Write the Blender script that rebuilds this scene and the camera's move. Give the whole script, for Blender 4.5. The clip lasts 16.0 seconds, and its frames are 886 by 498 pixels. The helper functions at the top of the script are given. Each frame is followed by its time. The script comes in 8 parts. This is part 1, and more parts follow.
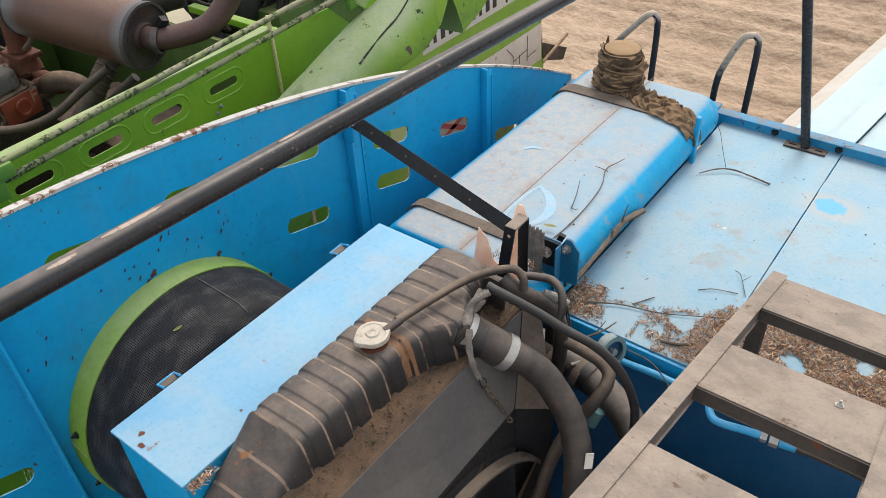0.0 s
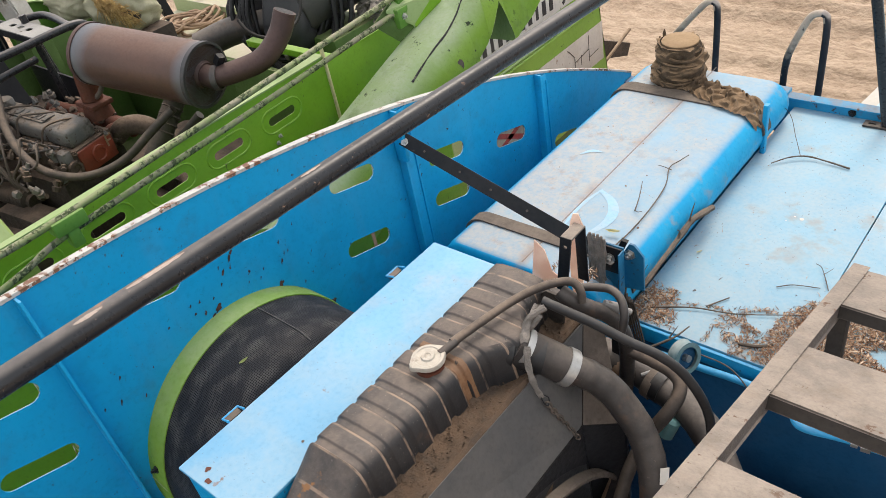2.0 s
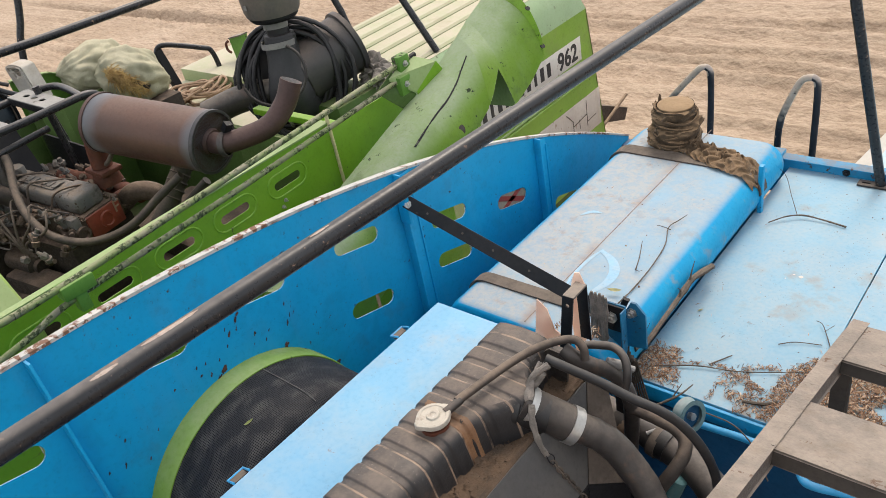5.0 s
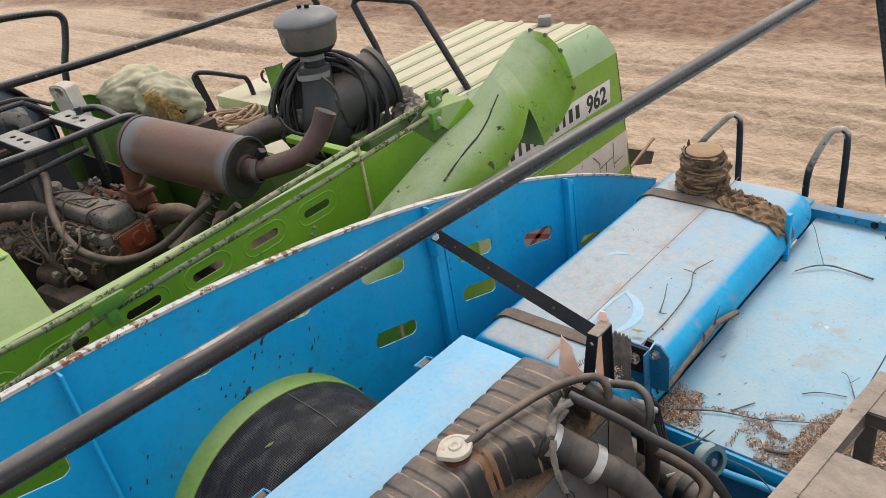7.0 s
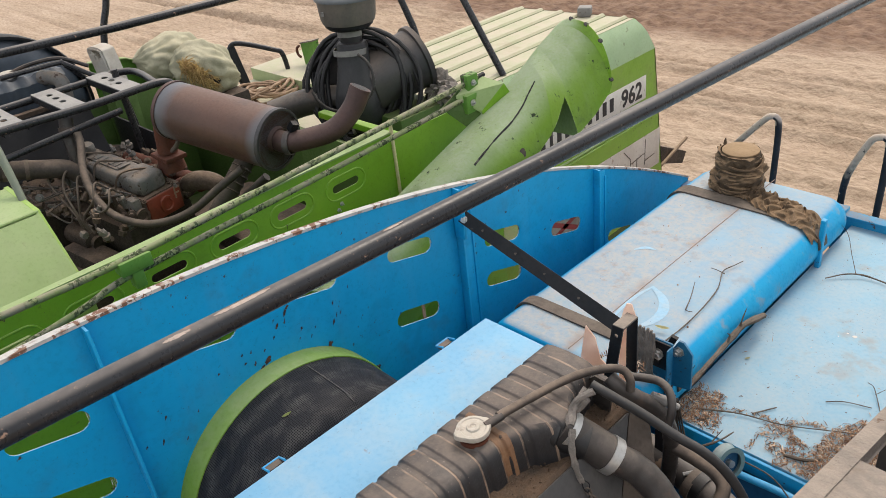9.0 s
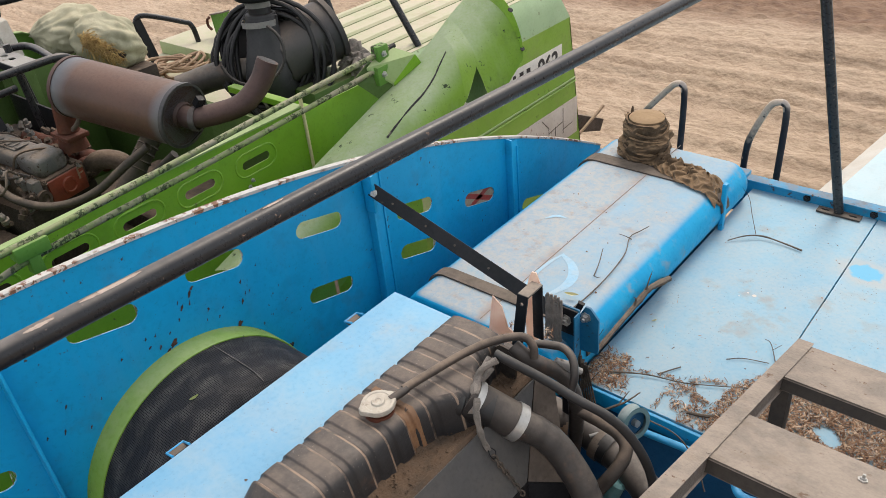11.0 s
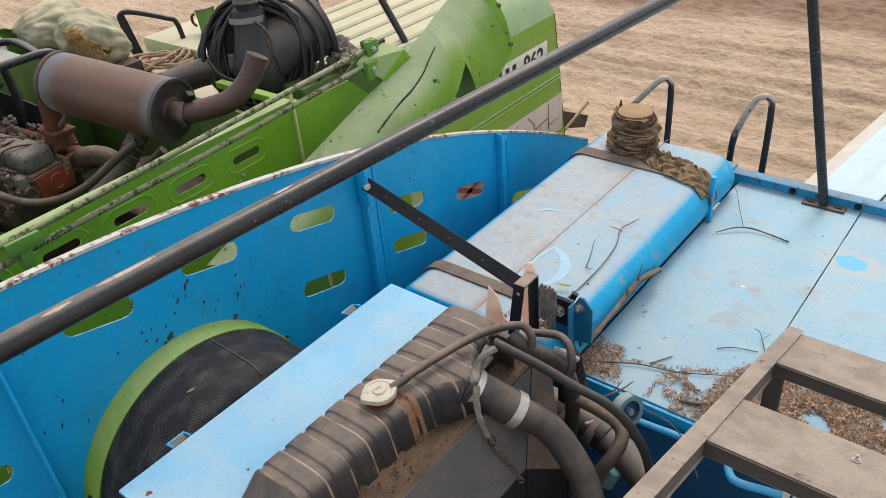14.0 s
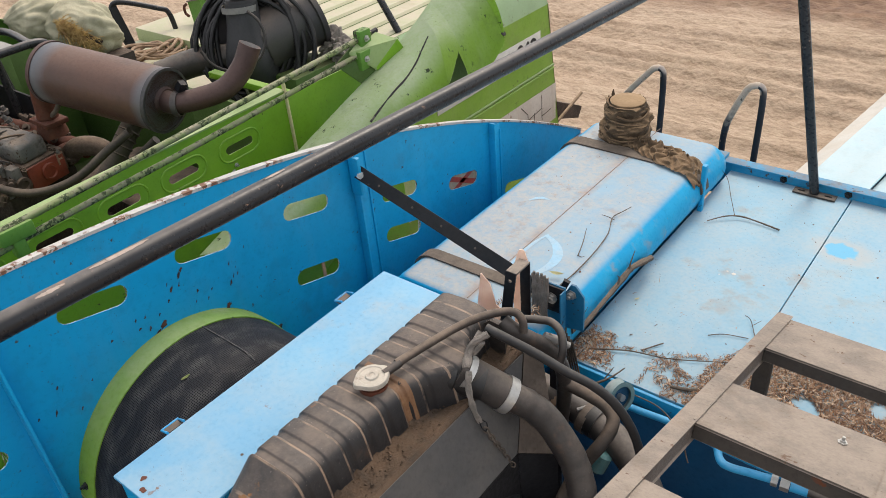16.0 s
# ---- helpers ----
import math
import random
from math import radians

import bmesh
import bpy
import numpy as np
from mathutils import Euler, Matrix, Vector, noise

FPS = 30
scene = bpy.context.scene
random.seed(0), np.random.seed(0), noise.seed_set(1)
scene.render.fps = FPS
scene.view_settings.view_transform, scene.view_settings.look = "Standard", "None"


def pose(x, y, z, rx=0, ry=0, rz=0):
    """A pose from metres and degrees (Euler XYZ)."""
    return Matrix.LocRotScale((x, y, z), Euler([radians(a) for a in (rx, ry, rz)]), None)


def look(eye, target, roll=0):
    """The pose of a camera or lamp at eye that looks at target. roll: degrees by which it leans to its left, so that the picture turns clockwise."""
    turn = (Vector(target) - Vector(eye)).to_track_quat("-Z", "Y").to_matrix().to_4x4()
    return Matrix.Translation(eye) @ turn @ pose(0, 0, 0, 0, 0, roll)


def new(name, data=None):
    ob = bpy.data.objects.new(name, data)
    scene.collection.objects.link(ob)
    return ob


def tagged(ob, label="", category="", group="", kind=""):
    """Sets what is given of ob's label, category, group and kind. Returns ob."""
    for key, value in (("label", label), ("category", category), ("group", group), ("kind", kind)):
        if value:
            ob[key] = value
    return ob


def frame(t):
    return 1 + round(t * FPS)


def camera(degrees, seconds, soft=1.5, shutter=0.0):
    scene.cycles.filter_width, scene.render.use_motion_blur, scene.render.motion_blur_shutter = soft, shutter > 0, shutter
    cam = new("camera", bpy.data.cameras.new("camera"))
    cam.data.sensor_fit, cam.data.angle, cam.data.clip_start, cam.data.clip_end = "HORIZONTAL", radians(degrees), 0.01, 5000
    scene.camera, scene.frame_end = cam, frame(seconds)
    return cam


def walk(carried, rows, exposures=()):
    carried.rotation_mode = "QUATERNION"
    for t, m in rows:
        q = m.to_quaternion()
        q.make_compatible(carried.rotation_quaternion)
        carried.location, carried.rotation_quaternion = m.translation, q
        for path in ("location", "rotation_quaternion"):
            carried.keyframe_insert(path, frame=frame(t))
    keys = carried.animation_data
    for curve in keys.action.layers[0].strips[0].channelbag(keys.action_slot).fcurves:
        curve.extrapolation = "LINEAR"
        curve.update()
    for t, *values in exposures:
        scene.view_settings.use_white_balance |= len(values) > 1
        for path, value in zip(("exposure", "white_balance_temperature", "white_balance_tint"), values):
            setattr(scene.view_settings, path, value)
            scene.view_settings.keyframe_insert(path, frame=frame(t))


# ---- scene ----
cam = camera(58.87, 16.0, soft=0.6)
PATH = [
    (0, (-0.0539, -0.0023, 3.7742), (-1.0355, 1.2113, 2.5238), -3.30),
    (0.5, (-0.0315, 0.0173, 3.7668), (-1.0628, 1.1946, 2.5216), -5.48),
    (1, (-0.0375, 0.0391, 3.7574), (-1.1275, 1.1762, 2.5250), -7.78),
    (1.5, (-0.0302, 0.0527, 3.7573), (-1.1672, 1.1397, 2.5219), -10.95),
    (2, (-0.0264, 0.0613, 3.7662), (-1.1797, 1.1579, 2.5548), -11.97),
    (2.5, (-0.0218, 0.0604, 3.7725), (-1.2046, 1.1717, 2.6036), -12.46),
    (3, (-0.0206, 0.0597, 3.7722), (-1.2063, 1.1914, 2.6262), -12.35),
    (3.5, (-0.0138, 0.0477, 3.7762), (-1.2069, 1.1815, 2.6398), -12.51),
    (4, (-0.0072, 0.0448, 3.7766), (-1.2062, 1.1951, 2.6634), -12.40),
    (4.5, (-0.0112, 0.0417, 3.7757), (-1.2086, 1.2102, 2.6799), -12.21),
    (6.8, (-0.0030, 0.0190, 3.7890), (-1.2470, 1.2190, 2.7820), -10.20),
    (7, (-0.0085, 0.0098, 3.7867), (-1.2671, 1.2022, 2.7895), -9.86),
    (7.5, (-0.0319, -0.0119, 3.7802), (-1.3174, 1.1534, 2.7854), -8.74),
    (8, (-0.0548, -0.0298, 3.7743), (-1.3407, 1.1245, 2.7673), -7.66),
    (8.5, (-0.0429, -0.0211, 3.7760), (-1.3336, 1.1144, 2.7538), -7.29),
    (9, (-0.0248, -0.0021, 3.7689), (-1.3131, 1.1407, 2.7518), -7.07),
    (9.5, (-0.0082, 0.0207, 3.7626), (-1.2823, 1.1703, 2.7354), -6.86),
    (10, (0.0024, 0.0423, 3.7598), (-1.2126, 1.2251, 2.6993), -6.88),
    (10.2, (0.0050, 0.0430, 3.7640), (-1.1850, 1.2430, 2.6950), -6.60),
    (12.5, (0.0207, 0.0347, 3.7567), (-1.0904, 1.2703, 2.6436), -5.72),
    (13, (0.0188, 0.0270, 3.7590), (-1.0760, 1.2765, 2.6454), -5.34),
    (13.5, (0.0065, 0.0127, 3.7569), (-1.0853, 1.2728, 2.6523), -5.20),
    (14, (0.0018, 0.0057, 3.7588), (-1.1019, 1.2592, 2.6585), -5.49),
    (14.5, (0.0002, 0.0002, 3.7500), (-1.1126, 1.2496, 2.6543), -5.63),
    (15, (-0.0011, -0.0095, 3.7549), (-1.1013, 1.2353, 2.6413), -5.57),
    (15.5, (0.0012, -0.0061, 3.7547), (-1.0922, 1.2434, 2.6397), -5.45),
    (16, (0.0142, -0.0024, 3.7551), (-1.0728, 1.2499, 2.6370), -5.40),
]
walk(cam, [(t, look(eye, target, roll)) for t, eye, target, roll in PATH],
     exposures=((0.0, 0.87), (1.0, 0.95), (2.0, 1.01), (3.5, 0.99), (4.5, 0.93), (7.0, 0.79), (16.0, 0.79)))

# ---- world, sun, exposure ----
SUN_FROM = Vector((-0.12, 0.55, 0.83)).normalized()
world = bpy.data.worlds.new("hazy_evening_sky")
scene.world = world
world.use_nodes = True
wn = world.node_tree
sky = wn.nodes.new("ShaderNodeTexSky")
sky.sky_type = "NISHITA"
sky.sun_disc = False
sky.sun_elevation = math.asin(SUN_FROM.z)
sky.sun_rotation = math.atan2(SUN_FROM.x, SUN_FROM.y)
sky.dust_density = 4.0
sky.air_density = 1.0
sky.ozone_density = 0.6
soft_haze = wn.nodes.new("ShaderNodeMix")
soft_haze.data_type = "RGBA"
soft_haze.inputs["Factor"].default_value = 0.55
soft_haze.inputs["B"].default_value = (9.05, 8.95, 8.7, 1)
wn.links.new(sky.outputs["Color"], soft_haze.inputs["A"])
wn.links.new(soft_haze.outputs["Result"], wn.nodes["Background"].inputs["Color"])
wn.nodes["Background"].inputs["Strength"].default_value = 0.107
sun = new("sun", bpy.data.lights.new("sun", "SUN"))
sun.data.energy = 1.0
sun.data.angle = radians(22)
sun.data.color = (1.0, 0.9, 0.78)
sun.matrix_world = look((0, 0, 10), Vector((0, 0, 10)) - SUN_FROM)

# ---- materials ----
def nodes_of(name):
    m = bpy.data.materials.new(name)
    m.use_nodes = True
    return m, m.node_tree.nodes, m.node_tree.links, m.node_tree.nodes["Principled BSDF"]


def surface(name, base, other, rough=0.5, metal=0.0, scale=3.0, fine=90.0, dust=None, dust_amount=0.0, dust_scale=7.0,
            chips=None, chips_amount=0.0, chips_scale=22.0, streak=0.0, bump=0.15, coat=0.0, up0=0.25, up1=0.95, side=0.12, mottle=0.3, spec=0.38, lines=None, even=0.45, stain=None, stain_amount=0.0, stain_scale=9.0, speck=None, speck_amount=0.0):
    """Procedural surface: two tones, fine grain, settled dust on upward faces, chips or rust, fine relief."""
    m, n, l, bsdf = nodes_of(name)
    geo = n.new("ShaderNodeNewGeometry")

    def tex(s, detail=5.0, stretch=None):
        t = n.new("ShaderNodeTexNoise")
        t.inputs["Scale"].default_value = s
        t.inputs["Detail"].default_value = detail
        t.inputs["Roughness"].default_value = 0.62
        if stretch:
            mp = n.new("ShaderNodeMapping")
            mp.inputs["Scale"].default_value = stretch
            l.new(geo.outputs["Position"], mp.inputs["Vector"])
            l.new(mp.outputs["Vector"], t.inputs["Vector"])
        else:
            l.new(geo.outputs["Position"], t.inputs["Vector"])
        return t.outputs["Fac"]

    def span(v, lo, hi, to0=0.0, to1=1.0):
        r = n.new("ShaderNodeMapRange")
        r.interpolation_type = "SMOOTHSTEP"
        for k, x in zip(("From Min", "From Max", "To Min", "To Max"), (lo, hi, to0, to1)):
            r.inputs[k].default_value = x
        l.new(v, r.inputs["Value"])
        return r.outputs["Result"]

    def times(a, b):
        t = n.new("ShaderNodeMath")
        t.operation = "MULTIPLY"
        for k, v in ((0, a), (1, b)):
            if isinstance(v, (int, float)):
                t.inputs[k].default_value = v
            else:
                l.new(v, t.inputs[k])
        return t.outputs[0]

    def mix(f, a, b):
        x = n.new("ShaderNodeMix")
        x.data_type = "RGBA"
        for k, v in (("Factor", f), ("A", a), ("B", b)):
            if isinstance(v, (int, float)):
                x.inputs[k].default_value = v
            elif isinstance(v, tuple):
                x.inputs[k].default_value = (*v, 1)
            else:
                l.new(v, x.inputs[k])
        return x.outputs["Result"]

    def mixf(f, a, b):
        x = n.new("ShaderNodeMix")
        for k, v in (("Factor", f), ("A", a), ("B", b)):
            if isinstance(v, (int, float)):
                x.inputs[k].default_value = v
            else:
                l.new(v, x.inputs[k])
        return x.outputs["Result"]

    grain = tex(fine, 6)
    col = mix(span(tex(scale), 0.38, 0.66), base, other)
    dark = tuple(c * 0.72 for c in base)
    col = mix(span(grain, 0.5, 0.78, 0.0, 0.5), col, dark)
    col = mix(span(tex(scale * 4.7 + 2.0, 8), 0.5, 0.72, 0.0, mottle), col, tuple(c * 0.6 for c in other))
    rgh = mixf(span(grain, 0.3, 0.7), rough * 0.82, min(1.0, rough * 1.15))
    if streak:
        col = mix(times(span(tex(14.0, 5, (1.0, 1.0, 0.12)), 0.5, 0.72), streak), col, dust or dark)
    if dust:
        sep = n.new("ShaderNodeSeparateXYZ")
        l.new(geo.outputs["Normal"], sep.inputs[0])
        up = span(sep.outputs["Z"], up0, up1, side, 1.0)
        f = times(times(up, span(tex(dust_scale, 9), 0.36, 0.62, even, 1.0)), dust_amount)
        f = times(f, span(grain, 0.25, 0.75, 1.1, 0.82))
        col = mix(f, col, dust)
        rgh = mixf(f, rgh, 0.92)
    if stain:
        f = times(span(tex(stain_scale, 10), 0.52, 0.66), span(tex(stain_scale * 0.28 + 0.7, 4), 0.42, 0.6))
        col = mix(times(f, stain_amount), col, stain)
    if speck:
        f = times(span(tex(150.0, 3), 0.66, 0.70), span(tex(9.0, 4), 0.4, 0.6))
        col = mix(times(f, speck_amount), col, speck)
    if lines:
        # dust lying in the grooves, one every so many metres along y
        step, at_y, tone, amount = lines
        sp = n.new("ShaderNodeSeparateXYZ")
        l.new(geo.outputs["Position"], sp.inputs[0])
        ma = n.new("ShaderNodeMath")
        ma.operation = "MULTIPLY_ADD"
        ma.inputs[1].default_value, ma.inputs[2].default_value = 2 * math.pi / step, -at_y * 2 * math.pi / step
        l.new(sp.outputs["Y"], ma.inputs[0])
        co = n.new("ShaderNodeMath")
        co.operation = "COSINE"
        l.new(ma.outputs[0], co.inputs[0])
        edge_a = span(co.outputs[0], 0.93, 0.985)
        f = times(times(edge_a, span(tex(22, 6), 0.36, 0.58)), amount)
        col = mix(f, col, tone)
    if chips:
        f = times(span(tex(chips_scale, 7), 0.66 - 0.1 * chips_amount, 0.7 - 0.1 * chips_amount), span(tex(scale * 0.9 + 1.3, 3), 0.46, 0.56))
        col = mix(f, col, chips)
        rgh = mixf(f, rgh, 0.9)
    l.new(col, bsdf.inputs["Base Color"])
    l.new(rgh, bsdf.inputs["Roughness"])
    bsdf.inputs["Metallic"].default_value = metal
    bsdf.inputs["Coat Weight"].default_value = coat
    bsdf.inputs["Specular IOR Level"].default_value = spec
    bsdf.inputs["Coat Roughness"].default_value = 0.3
    b = n.new("ShaderNodeBump")
    b.inputs["Strength"].default_value = bump
    b.inputs["Distance"].default_value = 0.004
    l.new(grain, b.inputs["Height"])
    l.new(b.outputs["Normal"], bsdf.inputs["Normal"])
    return m


DUST = (0.42, 0.38, 0.34)
SAND = (0.40, 0.29, 0.19)
RUST = (0.13, 0.045, 0.02)
blue_side = surface("blue_paint", (0.003, 0.285, 0.555), (0.004, 0.315, 0.60), 0.42, scale=2.2, dust=(0.40, 0.42, 0.42), dust_amount=0.2, chips=(0.06, 0.05, 0.05), chips_amount=0.1, chips_scale=46, streak=0.03, bump=0.05, side=0.05, mottle=0.35, spec=0.3, stain=(0.05, 0.15, 0.24), stain_amount=0.25, stain_scale=12.0, speck=(0.03, 0.05, 0.07), speck_amount=0.5)
blue_tank = surface("blue_paint_dusty_tank", (0.004, 0.27, 0.53), (0.01, 0.31, 0.56), 0.5, scale=5.0, dust=(0.42, 0.395, 0.362), dust_amount=0.89, dust_scale=30.0, even=0.82, bump=0.06, up0=0.80, up1=0.995, side=0.0, mottle=0.1, spec=0.2, stain=(0.29, 0.22, 0.165), stain_amount=0.45, stain_scale=20.0, speck=(0.20, 0.15, 0.11), speck_amount=0.4)


def add_cleaner_half(m, seam_x, haze):
    """Beyond the weld seam the dust is thinner and bluer, with uneven drying marks."""
    n, l = m.node_tree.nodes, m.node_tree.links
    bsdf = n["Principled BSDF"]
    base = bsdf.inputs["Base Color"].links[0].from_socket
    geo = n.new("ShaderNodeNewGeometry")
    sep = n.new("ShaderNodeSeparateXYZ")
    l.new(geo.outputs["Position"], sep.inputs[0])
    side = n.new("ShaderNodeMapRange")
    side.inputs["From Min"].default_value, side.inputs["From Max"].default_value = seam_x - 0.004, seam_x + 0.02
    l.new(sep.outputs["X"], side.inputs["Value"])
    ns = n.new("ShaderNodeTexNoise")
    ns.inputs["Scale"].default_value, ns.inputs["Detail"].default_value = 7.0, 8.0
    l.new(geo.outputs["Position"], ns.inputs["Vector"])
    span = n.new("ShaderNodeMapRange")
    for k, v in zip(("From Min", "From Max", "To Min", "To Max"), (0.35, 0.65, 0.1, 0.6)):
        span.inputs[k].default_value = v
    l.new(ns.outputs["Fac"], span.inputs["Value"])
    up = n.new("ShaderNodeSeparateXYZ")
    l.new(geo.outputs["Normal"], up.inputs[0])
    flat = n.new("ShaderNodeMapRange")
    flat.inputs["From Min"].default_value, flat.inputs["From Max"].default_value = 0.80, 0.985
    l.new(up.outputs["Z"], flat.inputs["Value"])
    half = n.new("ShaderNodeMath")
    half.operation = "MULTIPLY"
    l.new(side.outputs["Result"], half.inputs[0])
    l.new(flat.outputs["Result"], half.inputs[1])
    f = n.new("ShaderNodeMath")
    f.operation = "MULTIPLY"
    l.new(half.outputs[0], f.inputs[0])
    l.new(span.outputs["Result"], f.inputs[1])
    x = n.new("ShaderNodeMix")
    x.data_type = "RGBA"
    x.inputs["B"].default_value = (*haze, 1)
    l.new(f.outputs[0], x.inputs["Factor"])
    l.new(base, x.inputs["A"])
    # brown soil washed along the seam
    off = n.new("ShaderNodeMath")
    off.operation = "SUBTRACT"
    off.inputs[1].default_value = seam_x - 0.006
    l.new(sep.outputs["X"], off.inputs[0])
    gap = n.new("ShaderNodeMath")
    gap.operation = "ABSOLUTE"
    l.new(off.outputs[0], gap.inputs[0])
    near = n.new("ShaderNodeMapRange")
    for k, v in zip(("From Min", "From Max", "To Min", "To Max"), (0.0, 0.03, 0.75, 0.0)):
        near.inputs[k].default_value = v
    l.new(gap.outputs[0], near.inputs["Value"])
    worn = n.new("ShaderNodeMapRange")
    worn.inputs["From Min"].default_value, worn.inputs["From Max"].default_value = 0.42, 0.62
    l.new(ns.outputs["Fac"], worn.inputs["Value"])
    band = n.new("ShaderNodeMath")
    band.operation = "MULTIPLY"
    l.new(near.outputs["Result"], band.inputs[0])
    l.new(worn.outputs["Result"], band.inputs[1])
    y = n.new("ShaderNodeMix")
    y.data_type = "RGBA"
    y.inputs["B"].default_value = (0.30, 0.21, 0.15, 1)
    l.new(band.outputs[0], y.inputs["Factor"])
    l.new(x.outputs["Result"], y.inputs["A"])
    l.new(y.outputs["Result"], bsdf.inputs["Base Color"])


add_cleaner_half(blue_tank, -1.062, (0.22, 0.40, 0.54))
blue_deck = surface("blue_paint_dusty_deck", (0.07, 0.34, 0.54), (0.10, 0.39, 0.58), 0.5, scale=4.0, dust=(0.37, 0.43, 0.455), dust_amount=0.80, dust_scale=7.0, even=0.72, bump=0.08, mottle=0.2, stain=(0.32, 0.25, 0.19), stain_amount=0.5, stain_scale=8.0, speck=(0.13, 0.09, 0.06), speck_amount=0.8)


def add_clean_patch(m, at, size, tone, soil):
    """A rinsed spot with a tan tide mark round it, uneven and soft at the edge."""
    n, l = m.node_tree.nodes, m.node_tree.links
    bsdf = n["Principled BSDF"]
    base = bsdf.inputs["Base Color"].links[0].from_socket
    geo = n.new("ShaderNodeNewGeometry")
    mp = n.new("ShaderNodeMapping")
    mp.inputs["Location"].default_value = (-at[0] / size[0], -at[1] / size[1], 0)
    mp.inputs["Scale"].default_value = (1 / size[0], 1 / size[1], 0)
    l.new(geo.outputs["Position"], mp.inputs["Vector"])
    ln = n.new("ShaderNodeVectorMath")
    ln.operation = "LENGTH"
    l.new(mp.outputs["Vector"], ln.inputs[0])
    ns = n.new("ShaderNodeTexNoise")
    ns.inputs["Scale"].default_value, ns.inputs["Detail"].default_value = 30.0, 7.0
    l.new(geo.outputs["Position"], ns.inputs["Vector"])
    add = n.new("ShaderNodeMath")
    add.operation = "MULTIPLY_ADD"
    add.inputs[1].default_value = 1.1
    l.new(ns.outputs["Fac"], add.inputs[0])
    l.new(ln.outputs["Value"], add.inputs[2])
    col = base
    for lo, hi, amount, colour in ((1.55, 2.6, 0.55, soil), (1.25, 1.55, 0.9, tone)):
        r = n.new("ShaderNodeMapRange")
        r.interpolation_type = "SMOOTHSTEP"
        for k, v in zip(("From Min", "From Max", "To Min", "To Max"), (lo, hi, amount, 0.0)):
            r.inputs[k].default_value = v
        l.new(add.outputs[0], r.inputs["Value"])
        x = n.new("ShaderNodeMix")
        x.data_type = "RGBA"
        x.inputs["B"].default_value = (*colour, 1)
        l.new(r.outputs["Result"], x.inputs["Factor"])
        l.new(col, x.inputs["A"])
        col = x.outputs["Result"]
    l.new(col, bsdf.inputs["Base Color"])


add_clean_patch(blue_deck, (-0.335, 2.268), (0.058, 0.046), (0.12, 0.40, 0.60), (0.42, 0.40, 0.37))
blue_box = surface("blue_paint_box_lid", (0.07, 0.325, 0.57), (0.10, 0.37, 0.60), 0.42, scale=3.0, dust=(0.37, 0.44, 0.465), dust_amount=0.55, dust_scale=8.0, even=0.6, stain=(0.36, 0.33, 0.30), stain_amount=0.3, speck=(0.12, 0.12, 0.12), speck_amount=0.5, bump=0.04, chips=(0.22, 0.13, 0.08), chips_amount=0.0, chips_scale=26, mottle=0.22)
beam_m = surface("dirty_blue_beam_paint", (0.004, 0.235, 0.46), (0.01, 0.27, 0.50), 0.5, scale=6, dust=(0.22, 0.20, 0.185), dust_amount=0.75, dust_scale=22, even=0.3, chips=(0.09, 0.06, 0.045), chips_amount=0.5, chips_scale=40, stain=(0.13, 0.11, 0.10), stain_amount=0.6, stain_scale=14, bump=0.12)
# darker copy of blue_paint: the shade down in the well is put into the colour
blue_dark = surface("blue_paint_shaded", (0.003, 0.065, 0.16), (0.005, 0.085, 0.20), 0.5, dust=DUST, dust_amount=0.3, bump=0.05)
edge_white = surface("worn_white_edge", (0.42, 0.42, 0.41), (0.48, 0.46, 0.43), 0.6, scale=9, chips=(0.17, 0.09, 0.06), chips_amount=1.7, chips_scale=55, dust=(0.40, 0.33, 0.27), dust_amount=0.2)
green_side = surface("green_paint", (0.15, 0.33, 0.015), (0.185, 0.37, 0.02), 0.42, scale=2.5, dust=(0.36, 0.38, 0.20), dust_amount=0.5, chips=(0.08, 0.08, 0.04), chips_amount=0.15, chips_scale=34, bump=0.05, side=0.05)
green_chute = surface("green_paint_chute", (0.24, 0.41, 0.04), (0.28, 0.45, 0.07), 0.5, scale=3.5, dust=(0.50, 0.57, 0.42), dust_amount=0.9, dust_scale=6, even=0.7, stain=(0.14, 0.22, 0.06), stain_amount=0.45, stain_scale=10, speck=(0.04, 0.06, 0.03), speck_amount=0.7, chips=(0.05, 0.07, 0.04), chips_amount=0.25, chips_scale=26, bump=0.1, streak=0.1, side=0.0, up0=0.42, up1=0.86)
green_pale = surface("sun_faded_green_paint", (0.21, 0.31, 0.10), (0.26, 0.35, 0.14), 0.55, scale=2, dust=(0.34, 0.37, 0.22), dust_amount=0.5, bump=0.05, chips=(0.2, 0.2, 0.1), chips_amount=0.2)
green_mint = surface("bleached_green_paint", (0.34, 0.47, 0.25), (0.40, 0.52, 0.31), 0.5, scale=2, dust=(0.50, 0.52, 0.38), dust_amount=0.5, bump=0.05, chips=(0.2, 0.2, 0.12), chips_amount=0.25)
green_roof = surface("dusty_green_roof", (0.30, 0.38, 0.18), (0.38, 0.42, 0.25), 0.6, scale=1.6, dust=(0.50, 0.44, 0.34), dust_amount=0.96, even=0.7, bump=0.05, stain=(0.32, 0.26, 0.18), stain_amount=0.35, stain_scale=5)
# darker copy of green_paint: interior shade is put into its base colour
green_drk = surface("green_paint_shaded", (0.058, 0.115, 0.022), (0.078, 0.145, 0.03), 0.6, scale=5, dust=(0.15, 0.115, 0.075), dust_amount=0.5)
